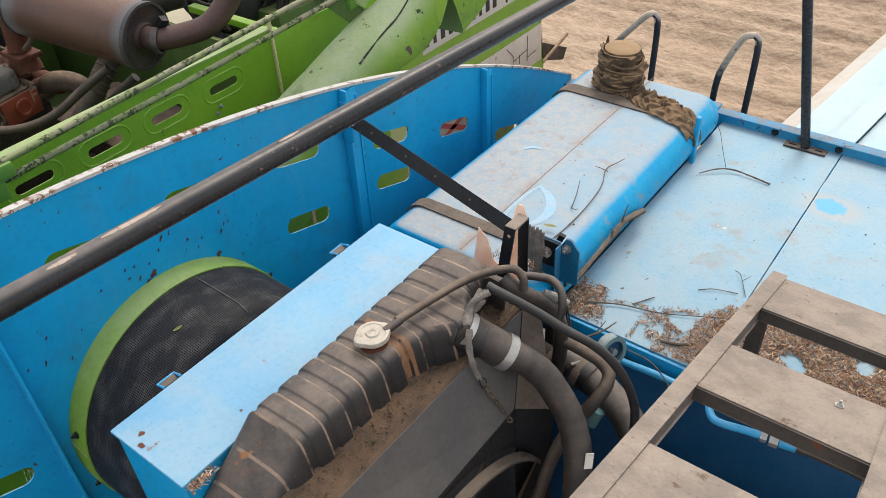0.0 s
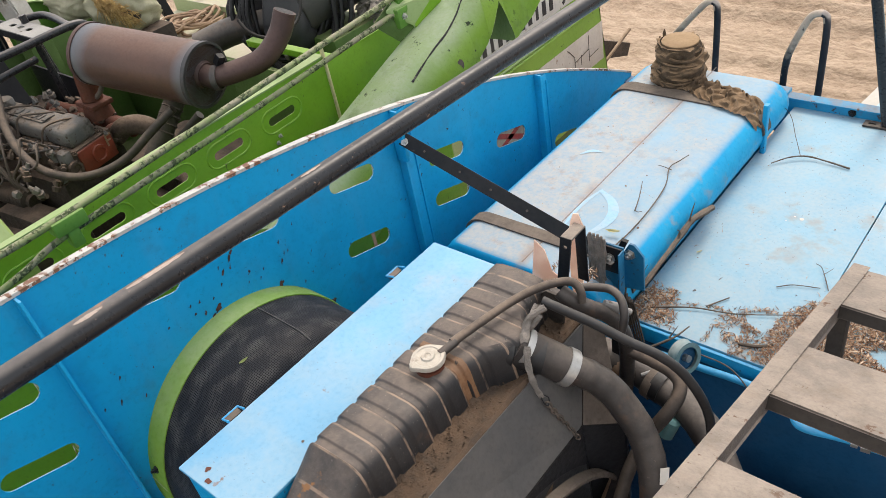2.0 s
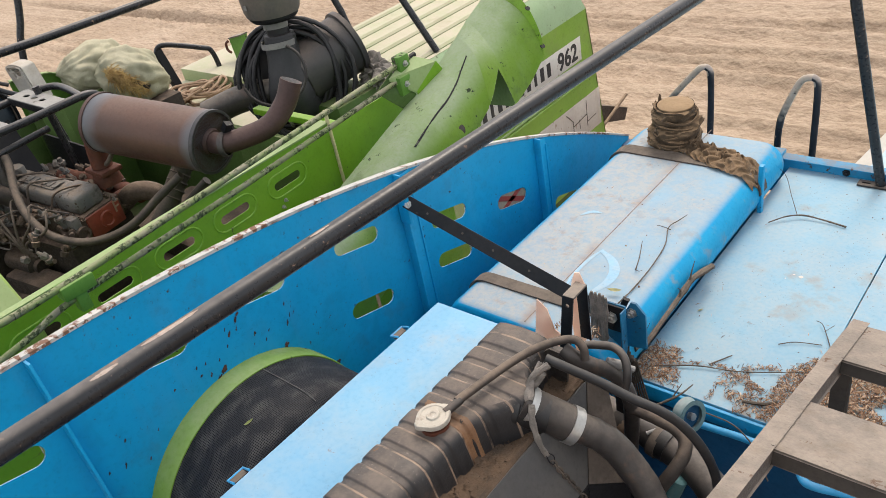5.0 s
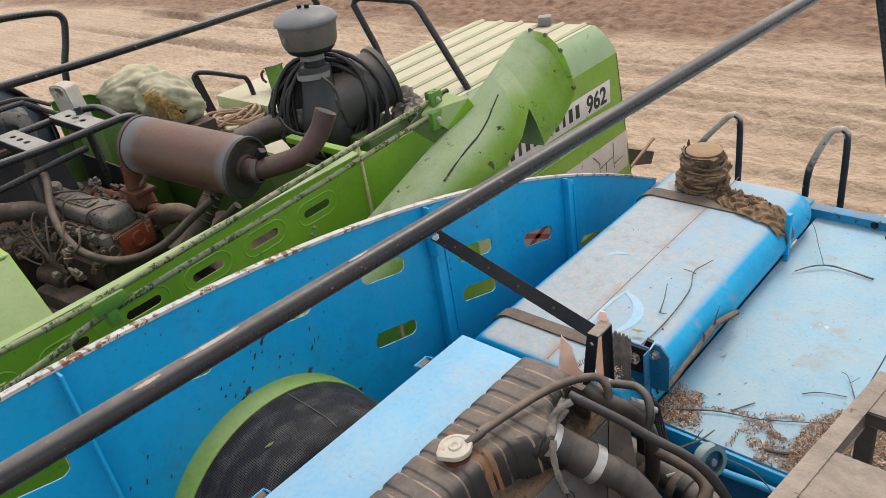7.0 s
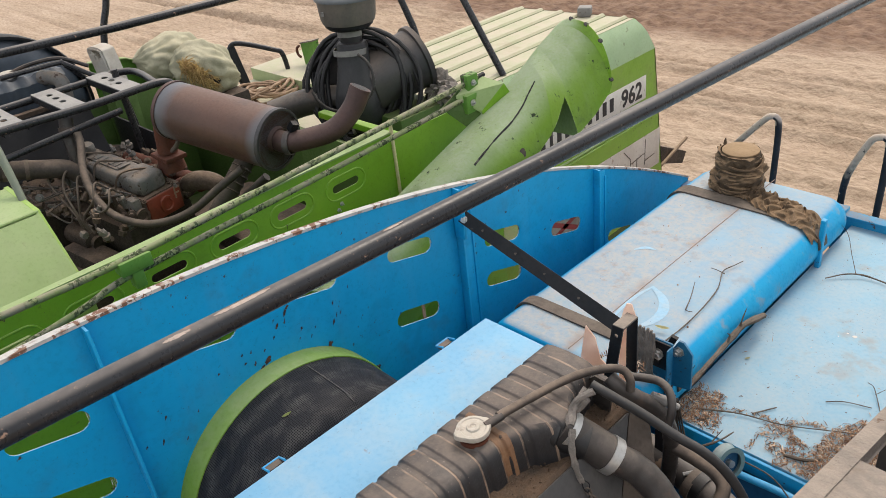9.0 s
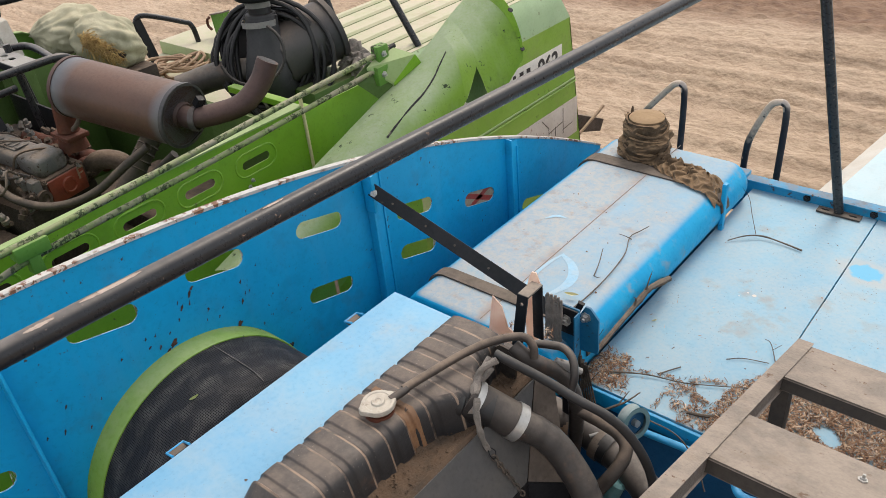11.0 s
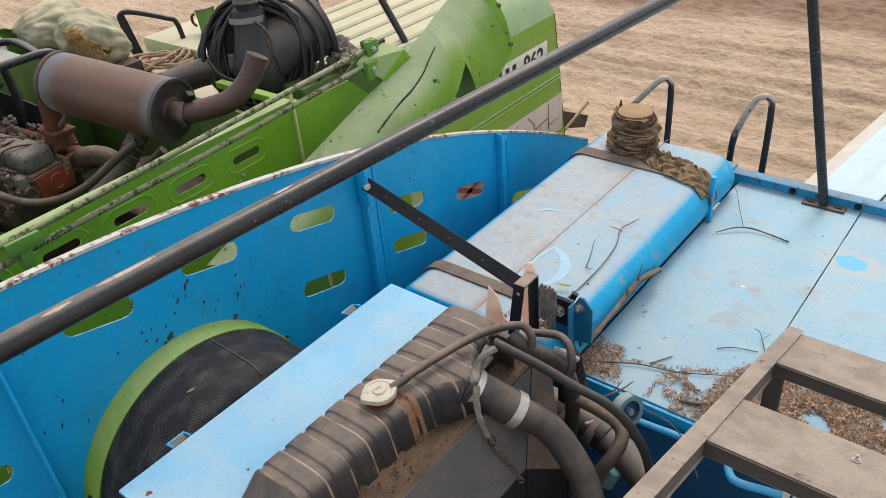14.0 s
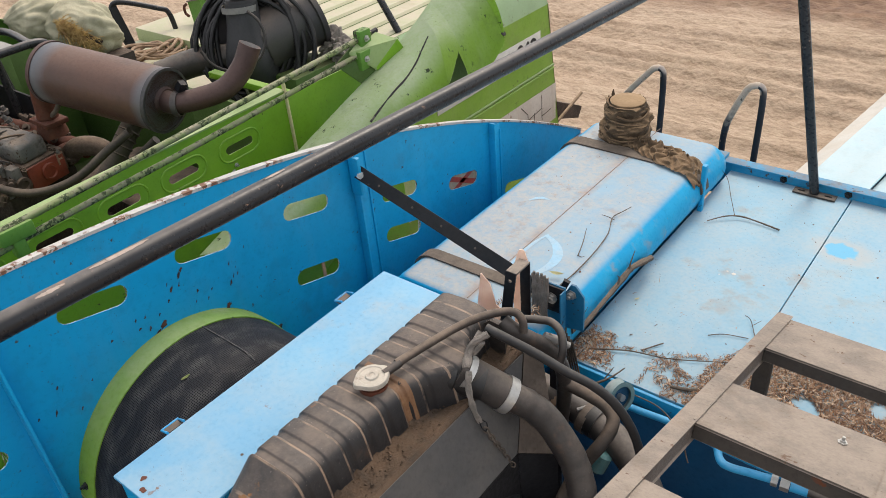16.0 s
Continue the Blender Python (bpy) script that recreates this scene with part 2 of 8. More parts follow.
ring_green = surface("green_ring_paint", (0.135, 0.27, 0.02), (0.165, 0.31, 0.03), 0.55, scale=5, dust=DUST, dust_amount=0.3, chips=(0.05, 0.06, 0.05), chips_amount=0.3)
# dust here also paints the pale sky reflection along the tube tops
black_tube = surface("worn_black_paint", (0.014, 0.015, 0.018), (0.024, 0.025, 0.028), 0.30, scale=6, dust=(0.46, 0.40, 0.36), dust_amount=0.34, dust_scale=2.2, even=0.25, chips=(0.28, 0.18, 0.13), chips_amount=0.3, chips_scale=60, bump=0.03, up0=0.6, up1=1.0, side=0.0, spec=0.34, speck=(0.3, 0.22, 0.17), speck_amount=0.5)
black_flat = surface("black_steel", (0.009, 0.010, 0.013), (0.016, 0.017, 0.020), 0.45, dust=(0.2, 0.17, 0.14), dust_amount=0.14, chips=(0.2, 0.18, 0.15), chips_amount=0.1, spec=0.2)
radiator_m = surface("dusty_black_radiator_tank", (0.020, 0.020, 0.022), (0.036, 0.034, 0.034), 0.40, scale=9, dust=(0.205, 0.16, 0.13), dust_amount=0.66, dust_scale=14, even=0.4, stain=(0.25, 0.12, 0.055), stain_amount=0.45, stain_scale=8, chips=(0.26, 0.13, 0.06), chips_amount=0.05, chips_scale=17, streak=0.12, bump=0.35, up0=0.45, up1=0.95, side=0.03, lines=(0.0507, 0.4743, (0.34, 0.24, 0.17), 0.7), speck=(0.30, 0.24, 0.20), speck_amount=0.5)
black_dusty = surface("dusty_black_plate", (0.020, 0.019, 0.019), (0.035, 0.031, 0.028), 0.6, scale=14, dust=(0.16, 0.12, 0.09), dust_amount=0.4, side=0.35, bump=0.2)
ledge_m = surface("mud_caked_ledge", (0.092, 0.058, 0.036), (0.048, 0.036, 0.027), 0.9, scale=13, fine=210, dust=(0.15, 0.095, 0.058), dust_amount=0.42, even=0.1, dust_scale=14, bump=0.9)
shroud_m = surface("dusty_dark_shroud", (0.062, 0.061, 0.062), (0.085, 0.079, 0.074), 0.55, scale=5, dust=(0.20, 0.18, 0.165), dust_amount=0.6, dust_scale=5, bump=0.15)
rubber = surface("dusty_black_rubber", (0.024, 0.022, 0.022), (0.038, 0.033, 0.031), 0.40, scale=9, dust=(0.255, 0.21, 0.175), dust_amount=0.52, dust_scale=9, even=0.4, bump=0.12, up0=0.2, up1=0.95, side=0.08, stain=(0.16, 0.085, 0.05), stain_amount=0.35, stain_scale=14, speck=(0.20, 0.15, 0.12), speck_amount=0.4)
rubber_clean = surface("black_rubber", (0.014, 0.014, 0.015), (0.022, 0.021, 0.022), 0.45, scale=9, dust=(0.2, 0.18, 0.16), dust_amount=0.25, up0=0.5, side=0.0)
steel = surface("galvanised_steel", (0.45, 0.45, 0.44), (0.55, 0.55, 0.53), 0.38, metal=0.85, scale=30, dust=DUST, dust_amount=0.3, bump=0.1)
cap_m = surface("dull_aluminium_cap", (0.42, 0.39, 0.34), (0.50, 0.465, 0.41), 0.55, metal=0.35, scale=40, dust=(0.42, 0.36, 0.29), dust_amount=0.4, bump=0.4, stain=(0.14, 0.10, 0.07), stain_amount=0.7, stain_scale=60)
ladder_m = surface("dusty_grey_ladder", (0.10, 0.085, 0.075), (0.14, 0.118, 0.10), 0.6, scale=6, fine=150, dust=(0.31, 0.255, 0.208), dust_amount=0.88, dust_scale=12, even=0.5, stain=(0.17, 0.125, 0.09), stain_amount=0.4, stain_scale=16, speck=(0.08, 0.05, 0.035), speck_amount=0.6, chips=(0.13, 0.08, 0.055), chips_amount=0.25, chips_scale=30, bump=0.4)
ladder_dark = surface("dark_ladder_edge", (0.025, 0.023, 0.022), (0.05, 0.042, 0.036), 0.6, dust=(0.2, 0.16, 0.13), dust_amount=0.4, chips=RUST, chips_amount=0.4)
strap_m = surface("worn_rubber_strap", (0.07, 0.055, 0.045), (0.11, 0.085, 0.07), 0.8, scale=14, dust=(0.2, 0.16, 0.125), dust_amount=0.6, bump=0.3)
rag_m = surface("grimy_brown_cloth", (0.050, 0.034, 0.021), (0.095, 0.063, 0.037), 0.95, scale=18, fine=260, dust=(0.30, 0.195, 0.11), dust_amount=0.70, dust_scale=9, even=0.5, bump=0.5, up0=0.1, up1=0.85)
rope_m = surface("grey_cloth_tie", (0.15, 0.135, 0.12), (0.24, 0.21, 0.185), 0.95, scale=40, fine=300, bump=0.8)


def muffler_material():
    """Rusted drum: red-brown in the middle, blue-grey heat tints fading in from both ends."""
    m = surface("rusty_muffler_drum", (0.108, 0.056, 0.040), (0.078, 0.045, 0.036), 0.40, metal=0.2, scale=4, dust=(0.26, 0.17, 0.13), dust_amount=0.35, dust_scale=4, stain=(0.085, 0.06, 0.055), stain_amount=0.5, stain_scale=5, bump=0.15, side=0.0, up0=0.55)
    n, l = m.node_tree.nodes, m.node_tree.links
    bsdf = n["Principled BSDF"]
    base = bsdf.inputs["Base Color"].links[0].from_socket
    geo = n.new("ShaderNodeNewGeometry")
    dot = n.new("ShaderNodeVectorMath")
    dot.operation = "DOT_PRODUCT"
    dot.inputs[1].default_value = (0.9676, 0.2289, -0.1079)
    l.new(geo.outputs["Position"], dot.inputs[0])
    wave = n.new("ShaderNodeTexNoise")
    wave.inputs["Scale"].default_value = 7.0
    l.new(geo.outputs["Position"], wave.inputs["Vector"])
    add = n.new("ShaderNodeMath")
    add.operation = "MULTIPLY_ADD"
    add.inputs[1].default_value = 0.07
    l.new(wave.outputs["Fac"], add.inputs[0])
    l.new(dot.outputs["Value"], add.inputs[2])
    ramp = n.new("ShaderNodeValToRGB")
    ramp.color_ramp.elements[0].position, ramp.color_ramp.elements[0].color = 0.07, (1, 1, 1, 1)
    ramp.color_ramp.elements[1].position, ramp.color_ramp.elements[1].color = 0.18, (0, 0, 0, 1)
    for p, v in ((0.92, 0.0), (0.985, 0.8)):
        e = ramp.color_ramp.elements.new(p)
        e.color = (v, v, v, 1)
    span = n.new("ShaderNodeMapRange")
    span.inputs["From Min"].default_value, span.inputs["From Max"].default_value = -2.915, -2.375
    l.new(add.outputs[0], span.inputs["Value"])
    l.new(span.outputs["Result"], ramp.inputs["Fac"])
    x = n.new("ShaderNodeMix")
    x.data_type = "RGBA"
    x.inputs["B"].default_value = (0.125, 0.126, 0.138, 1)
    l.new(ramp.outputs["Color"], x.inputs["Factor"])
    l.new(base, x.inputs["A"])
    l.new(x.outputs["Result"], bsdf.inputs["Base Color"])
    return m


muffler_m = muffler_material()
muffler_end = surface("blued_muffler_end", (0.055, 0.055, 0.060), (0.085, 0.075, 0.072), 0.5, metal=0.4, scale=8, chips=(0.1, 0.05, 0.03), chips_amount=0.4)
rust_red = surface("rusty_red_casting", (0.105, 0.029, 0.014), (0.07, 0.024, 0.015), 0.7, scale=10, dust=(0.13, 0.075, 0.05), dust_amount=0.15, bump=0.4)
engine_grey = surface("grimy_engine_grey", (0.10, 0.105, 0.105), (0.15, 0.142, 0.132), 0.55, scale=11, dust=(0.21, 0.16, 0.12), dust_amount=0.75, dust_scale=20, even=0.2, stain=(0.035, 0.028, 0.022), stain_amount=0.8, stain_scale=22, chips=(0.06, 0.04, 0.03), chips_amount=0.9, chips_scale=30, bump=0.6)
grime = surface("oily_grime", (0.045, 0.033, 0.025), (0.080, 0.056, 0.042), 0.8, scale=18, dust=(0.28, 0.20, 0.145), dust_amount=0.7, dust_scale=15, bump=0.9)
orange_red = surface("orange_red_engine_paint", (0.22, 0.038, 0.017), (0.16, 0.035, 0.02), 0.55, scale=9, dust=(0.2, 0.13, 0.1), dust_amount=0.4, chips=(0.05, 0.03, 0.02), chips_amount=0.4)
sack_m = surface("pale_woven_sack", (0.33, 0.32, 0.225), (0.43, 0.41, 0.30), 0.8, scale=9, fine=200, dust=(0.5, 0.42, 0.28), dust_amount=0.4, bump=0.5)
straw_m = surface("dry_straw", (0.50, 0.35, 0.14), (0.30, 0.19, 0.08), 0.9, scale=30, bump=0.4)
cable_tan = surface("tan_cable", (0.30, 0.20, 0.13), (0.22, 0.14, 0.09), 0.7, scale=20, dust=SAND, dust_amount=0.4)
bark_m = surface("dry_twig_bark", (0.055, 0.042, 0.033), (0.10, 0.078, 0.06), 0.95, scale=40, fine=220, bump=0.8, dust=(0.28, 0.23, 0.18), dust_amount=0.4)


def shard_material():
    """Thin pale plastic that lets light through."""
    mt, n, l, p = nodes_of("pale_pink_plastic")
    tx = n.new("ShaderNodeTexNoise")
    tx.inputs["Scale"].default_value, tx.inputs["Detail"].default_value = 18.0, 6.0
    geo = n.new("ShaderNodeNewGeometry")
    l.new(geo.outputs["Position"], tx.inputs["Vector"])
    r = n.new("ShaderNodeValToRGB")
    r.color_ramp.elements[0].position, r.color_ramp.elements[0].color = 0.35, (0.80, 0.60, 0.49, 1)
    r.color_ramp.elements[1].position, r.color_ramp.elements[1].color = 0.65, (0.93, 0.78, 0.68, 1)
    l.new(tx.outputs["Fac"], r.inputs["Fac"])
    l.new(r.outputs["Color"], p.inputs["Base Color"])
    p.inputs["Roughness"].default_value = 0.5
    tr = n.new("ShaderNodeBsdfTranslucent")
    l.new(r.outputs["Color"], tr.inputs["Color"])
    mx = n.new("ShaderNodeMixShader")
    mx.inputs[0].default_value = 0.5
    l.new(p.outputs[0], mx.inputs[1])
    l.new(tr.outputs[0], mx.inputs[2])
    l.new(mx.outputs[0], n["Material Output"].inputs["Surface"])
    return mt


pink_m = shard_material()
white_pl = surface("sticker_white", (0.62, 0.58, 0.52), (0.68, 0.64, 0.58), 0.6, scale=6, dust=SAND, dust_amount=0.2, chips=(0.30, 0.22, 0.16), chips_amount=0.2)
white_can = surface("dirty_white_canister", (0.50, 0.48, 0.44), (0.38, 0.34, 0.29), 0.5, scale=9, dust=SAND, dust_amount=0.3)
ink = surface("dark_lettering", (0.035, 0.03, 0.03), (0.05, 0.045, 0.04), 0.7)
panel_white = surface("faded_white_band", (0.52, 0.45, 0.38), (0.58, 0.51, 0.44), 0.65, scale=4, dust=SAND, dust_amount=0.3, chips=(0.3, 0.2, 0.15), chips_amount=0.5, streak=0.3)
roof_blue = surface("pale_blue_sheet_roof", (0.33, 0.53, 0.62), (0.40, 0.58, 0.66), 0.5, scale=2.2, dust=(0.50, 0.52, 0.50), dust_amount=0.5, dust_scale=3, bump=0.05, chips=(0.45, 0.4, 0.35), chips_amount=0.2)
roof_edge = surface("dusty_roof_edge", (0.50, 0.49, 0.46), (0.56, 0.54, 0.5), 0.6, dust=SAND, dust_amount=0.3)
blue_pipe = surface("blue_hydraulic_pipe", (0.015, 0.29, 0.58), (0.03, 0.33, 0.62), 0.4, dust=DUST, dust_amount=0.18, scale=12)
logo_m = surface("clean_blue_decal", (0.16, 0.42, 0.64), (0.20, 0.46, 0.66), 0.45, dust=(0.44, 0.45, 0.44), dust_amount=0.6, dust_scale=14, scale=12)
leaf_green = surface("pale_green_leaf", (0.24, 0.30, 0.09), (0.30, 0.33, 0.12), 0.6, scale=60)
leaf_yellow = surface("pale_yellow_leaf", (0.50, 0.46, 0.24), (0.55, 0.50, 0.28), 0.6, scale=60)
glass_blue = surface("green_glass_strainer", (0.06, 0.14, 0.15), (0.09, 0.18, 0.18), 0.15, scale=20)


def chaff_material():
    m, n, l, b = nodes_of("chaff")
    g = n.new("ShaderNodeNewGeometry")
    r = n.new("ShaderNodeValToRGB")
    for k, (p, c) in enumerate(((0.0, (0.055, 0.028, 0.016)), (0.35, (0.17, 0.085, 0.045)), (0.75, (0.33, 0.205, 0.125)), (1.0, (0.58, 0.46, 0.34)))):
        e = r.color_ramp.elements[k] if k < 2 else r.color_ramp.elements.new(p)
        e.position, e.color = p, (*c, 1)
    l.new(g.outputs["Random Per Island"], r.inputs["Fac"])
    l.new(r.outputs["Color"], b.inputs["Base Color"])
    b.inputs["Roughness"].default_value = 0.85
    return m


chaff_m = chaff_material()


def screen_material():
    """Black perforated screen: round holes on a fine grid, dusty wires."""
    m, n, l, b = nodes_of("perforated_black_screen")
    g = n.new("ShaderNodeUVMap")
    v = n.new("ShaderNodeTexVoronoi")
    v.inputs["Scale"].default_value = 1.0
    v.inputs["Randomness"].default_value = 0.12
    l.new(g.outputs["UV"], v.inputs["Vector"])
    r = n.new("ShaderNodeMapRange")
    r.inputs["From Min"].default_value, r.inputs["From Max"].default_value = 0.30, 0.40
    l.new(v.outputs["Distance"], r.inputs["Value"])
    nz = n.new("ShaderNodeTexNoise")
    nz.inputs["Scale"].default_value, nz.inputs["Detail"].default_value = 4.0, 9.0
    mp = n.new("ShaderNodeMapping")
    mp.inputs["Scale"].default_value = (0.02, 0.035, 1.0)
    l.new(g.outputs["UV"], mp.inputs["Vector"])
    l.new(mp.outputs["Vector"], nz.inputs["Vector"])
    k = n.new("ShaderNodeValToRGB")
    k.color_ramp.elements[0].position, k.color_ramp.elements[0].color = 0.46, (0.021, 0.021, 0.025, 1)
    k.color_ramp.elements[1].position, k.color_ramp.elements[1].color = 0.78, (0.095, 0.09, 0.086, 1)
    l.new(nz.outputs["Fac"], k.inputs["Fac"])
    x = n.new("ShaderNodeMix")
    x.data_type = "RGBA"
    x.inputs["A"].default_value = (0.004, 0.004, 0.005, 1)
    l.new(r.outputs["Result"], x.inputs["Factor"])
    l.new(k.outputs["Color"], x.inputs["B"])
    l.new(x.outputs["Result"], b.inputs["Base Color"])
    b.inputs["Roughness"].default_value = 0.55
    b.inputs["Specular IOR Level"].default_value = 0.2
    bp = n.new("ShaderNodeBump")
    bp.inputs["Strength"].default_value, bp.inputs["Distance"].default_value = 0.5, 0.002
    l.new(r.outputs["Result"], bp.inputs["Height"])
    l.new(bp.outputs["Normal"], b.inputs["Normal"])
    return m


screen_m = screen_material()


def ground_material():
    m, n, l, b = nodes_of("sandy_ground")
    g = n.new("ShaderNodeNewGeometry")

    def noise_at(s, d, stretch=(1, 1, 1), rot=0.0):
        mp = n.new("ShaderNodeMapping")
        mp.inputs["Scale"].default_value = stretch
        mp.inputs["Rotation"].default_value = (0, 0, rot)
        t = n.new("ShaderNodeTexNoise")
        t.inputs["Scale"].default_value, t.inputs["Detail"].default_value = s, d
        l.new(g.outputs["Position"], mp.inputs["Vector"])
        l.new(mp.outputs["Vector"], t.inputs["Vector"])
        return t.outputs["Fac"]

    def ramp(v, *stops):
        r = n.new("ShaderNodeValToRGB")
        while len(r.color_ramp.elements) < len(stops):
            r.color_ramp.elements.new(0.5)
        for e, (p, c) in zip(r.color_ramp.elements, stops):
            e.position, e.color = p, (*c, 1)
        l.new(v, r.inputs["Fac"])
        return r.outputs["Color"]

    def mul(a, c, f):
        x = n.new("ShaderNodeMix")
        x.data_type, x.blend_type = "RGBA", "MULTIPLY"
        x.inputs["Factor"].default_value = f
        l.new(a, x.inputs["A"])
        l.new(c, x.inputs["B"])
        return x.outputs["Result"]

    col = ramp(noise_at(0.6, 6), (0.3, (0.41, 0.305, 0.212)), (0.7, (0.475, 0.362, 0.265)))
    col = mul(col, ramp(noise_at(2.4, 8, (0.16, 1.7, 1), 0.04), (0.36, (0.66, 0.61, 0.58)), (0.56, (1, 1, 1))), 0.30)
    col = mul(col, ramp(noise_at(7.0, 8, (0.22, 1.7, 1), -0.03), (0.34, (0.66, 0.62, 0.6)), (0.55, (1, 1, 1))), 0.35)
    col = mul(col, ramp(noise_at(18.0, 9, (0.4, 1.3, 1)), (0.40, (0.62, 0.57, 0.53)), (0.54, (1, 1, 1))), 0.5)
    col = mul(col, ramp(noise_at(40, 6), (0.3, (0.75, 0.72, 0.7)), (0.6, (1, 1, 1))), 0.6)
    sep = n.new("ShaderNodeSeparateXYZ")
    l.new(g.outputs["Position"], sep.inputs[0])
    wob = n.new("ShaderNodeMath")
    wob.operation = "MULTIPLY_ADD"
    l.new(noise_at(0.45, 6), wob.inputs[0])
    wob.inputs[1].default_value = 2.4
    l.new(sep.outputs["Y"], wob.inputs[2])
    tilt = n.new("ShaderNodeMath")
    tilt.operation = "MULTIPLY_ADD"
    l.new(sep.outputs["X"], tilt.inputs[0])
    tilt.inputs[1].default_value = -0.06
    l.new(wob.outputs[0], tilt.inputs[2])
    edge = n.new("ShaderNodeMapRange")
    edge.inputs["From Min"].default_value, edge.inputs["From Max"].default_value = 12.2, 12.9
    l.new(tilt.outputs[0], edge.inputs["Value"])
    tilled = ramp(noise_at(5, 9), (0.3, (0.12, 0.068, 0.042)), (0.7, (0.25, 0.155, 0.10)))
    x = n.new("ShaderNodeMix")
    x.data_type = "RGBA"
    l.new(edge.outputs["Result"], x.inputs["Factor"])
    l.new(col, x.inputs["A"])
    l.new(tilled, x.inputs["B"])
    l.new(x.outputs["Result"], b.inputs["Base Color"])
    b.inputs["Roughness"].default_value = 0.95
    bp = n.new("ShaderNodeBump")
    bp.inputs["Strength"].default_value, bp.inputs["Distance"].default_value = 0.9, 0.075
    rough_h = n.new("ShaderNodeMath")
    rough_h.operation = "MULTIPLY_ADD"
    rough_h.inputs[1].default_value = 0.55
    track = n.new("ShaderNodeMath")
    track.operation = "MULTIPLY_ADD"
    track.inputs[1].default_value = 0.30
    l.new(noise_at(2.6, 2, (0.10, 2.4, 1), 0.09), track.inputs[0])
    l.new(noise_at(17, 3, (0.8, 1.0, 1)), track.inputs[2])
    l.new(noise_at(6.0, 2.2, (0.9, 1.0, 1)), rough_h.inputs[0])
    scaled = n.new("ShaderNodeMath")
    scaled.operation = "MULTIPLY"
    scaled.inputs[1].default_value = 0.45
    l.new(track.outputs[0], scaled.inputs[0])
    l.new(scaled.outputs[0], rough_h.inputs[2])
    l.new(rough_h.outputs[0], bp.inputs["Height"])
    l.new(bp.outputs["Normal"], b.inputs["Normal"])
    return m


ground_m = ground_material()

soot = surface("black_oily_soot", (0.014, 0.011, 0.010), (0.028, 0.021, 0.017), 0.75, scale=18, dust=(0.18, 0.125, 0.09), dust_amount=0.6, dust_scale=15, bump=0.7)
blue_black = surface("blue_black_dusty", (0.028, 0.040, 0.058), (0.045, 0.060, 0.080), 0.45, scale=9, dust=(0.16, 0.15, 0.14), dust_amount=0.25, bump=0.2)
green_mid = surface("weathered_green_paint", (0.075, 0.20, 0.022), (0.10, 0.24, 0.03), 0.55, scale=5, dust=(0.25, 0.27, 0.14), dust_amount=0.4, chips=(0.05, 0.05, 0.03), chips_amount=0.3)
duct_m = surface("dark_grey_duct_rubber", (0.022, 0.023, 0.026), (0.034, 0.034, 0.037), 0.45, scale=7, dust=(0.13, 0.11, 0.10), dust_amount=0.35, dust_scale=9, bump=0.08)
can_black = surface("dusty_black_canister", (0.038, 0.038, 0.042), (0.055, 0.052, 0.052), 0.45, scale=6, dust=(0.22, 0.16, 0.12), dust_amount=0.45, dust_scale=5, bump=0.08)
coil_m = surface("black_hose_rubber", (0.010, 0.010, 0.012), (0.018, 0.018, 0.020), 0.4, scale=9, dust=(0.15, 0.12, 0.1), dust_amount=0.25, bump=0.1)
tread_m = surface("dusty_tread_steel", (0.17, 0.165, 0.16), (0.23, 0.22, 0.21), 0.6, scale=9, dust=(0.36, 0.34, 0.31), dust_amount=0.6, bump=0.2, chips=(0.1, 0.08, 0.06), chips_amount=0.2)
dusty_hose = surface("dust_coated_hose", (0.034, 0.028, 0.025), (0.055, 0.044, 0.037), 0.6, scale=12, dust=(0.27, 0.20, 0.15), dust_amount=0.62, dust_scale=12, even=0.35, bump=0.3, up0=0.2, side=0.05)
grab_m = surface("grab_rail_worn_paint", (0.016, 0.018, 0.024), (0.03, 0.032, 0.038), 0.55, scale=6, dust=(0.42, 0.36, 0.32), dust_amount=0.95, dust_scale=12, even=0.7, chips=(0.3, 0.22, 0.17), chips_amount=0.3, chips_scale=48, bump=0.12, up0=0.0, up1=0.35, side=0.0, spec=0.2)
tape_tan = surface("dirty_tape", (0.34, 0.28, 0.20), (0.26, 0.20, 0.14), 0.7, scale=14)
tape_red = surface("faded_red_tape", (0.32, 0.05, 0.035), (0.24, 0.05, 0.035), 0.6, scale=20)
# lighter copy of green_paint: the stronger light on the hood is in the colour
green_hood = surface("lit_green_paint", (0.21, 0.37, 0.035), (0.25, 0.41, 0.05), 0.45, scale=3, dust=(0.42, 0.44, 0.26), dust_amount=0.5, chips=(0.10, 0.10, 0.05), chips_amount=0.2, chips_scale=34, bump=0.05, side=0.12, stain=(0.20, 0.24, 0.08), stain_amount=0.4, stain_scale=6)
muffler_dark = surface("burnt_brown_steel", (0.085, 0.045, 0.036), (0.055, 0.035, 0.032), 0.55, metal=0.2, scale=8, bump=0.2)
tail_m = surface("dark_burnt_steel", (0.060, 0.036, 0.033), (0.085, 0.048, 0.042), 0.5, metal=0.25, scale=7, dust=(0.14, 0.10, 0.085), dust_amount=0.35, up0=0.4, side=0.0, bump=0.2)


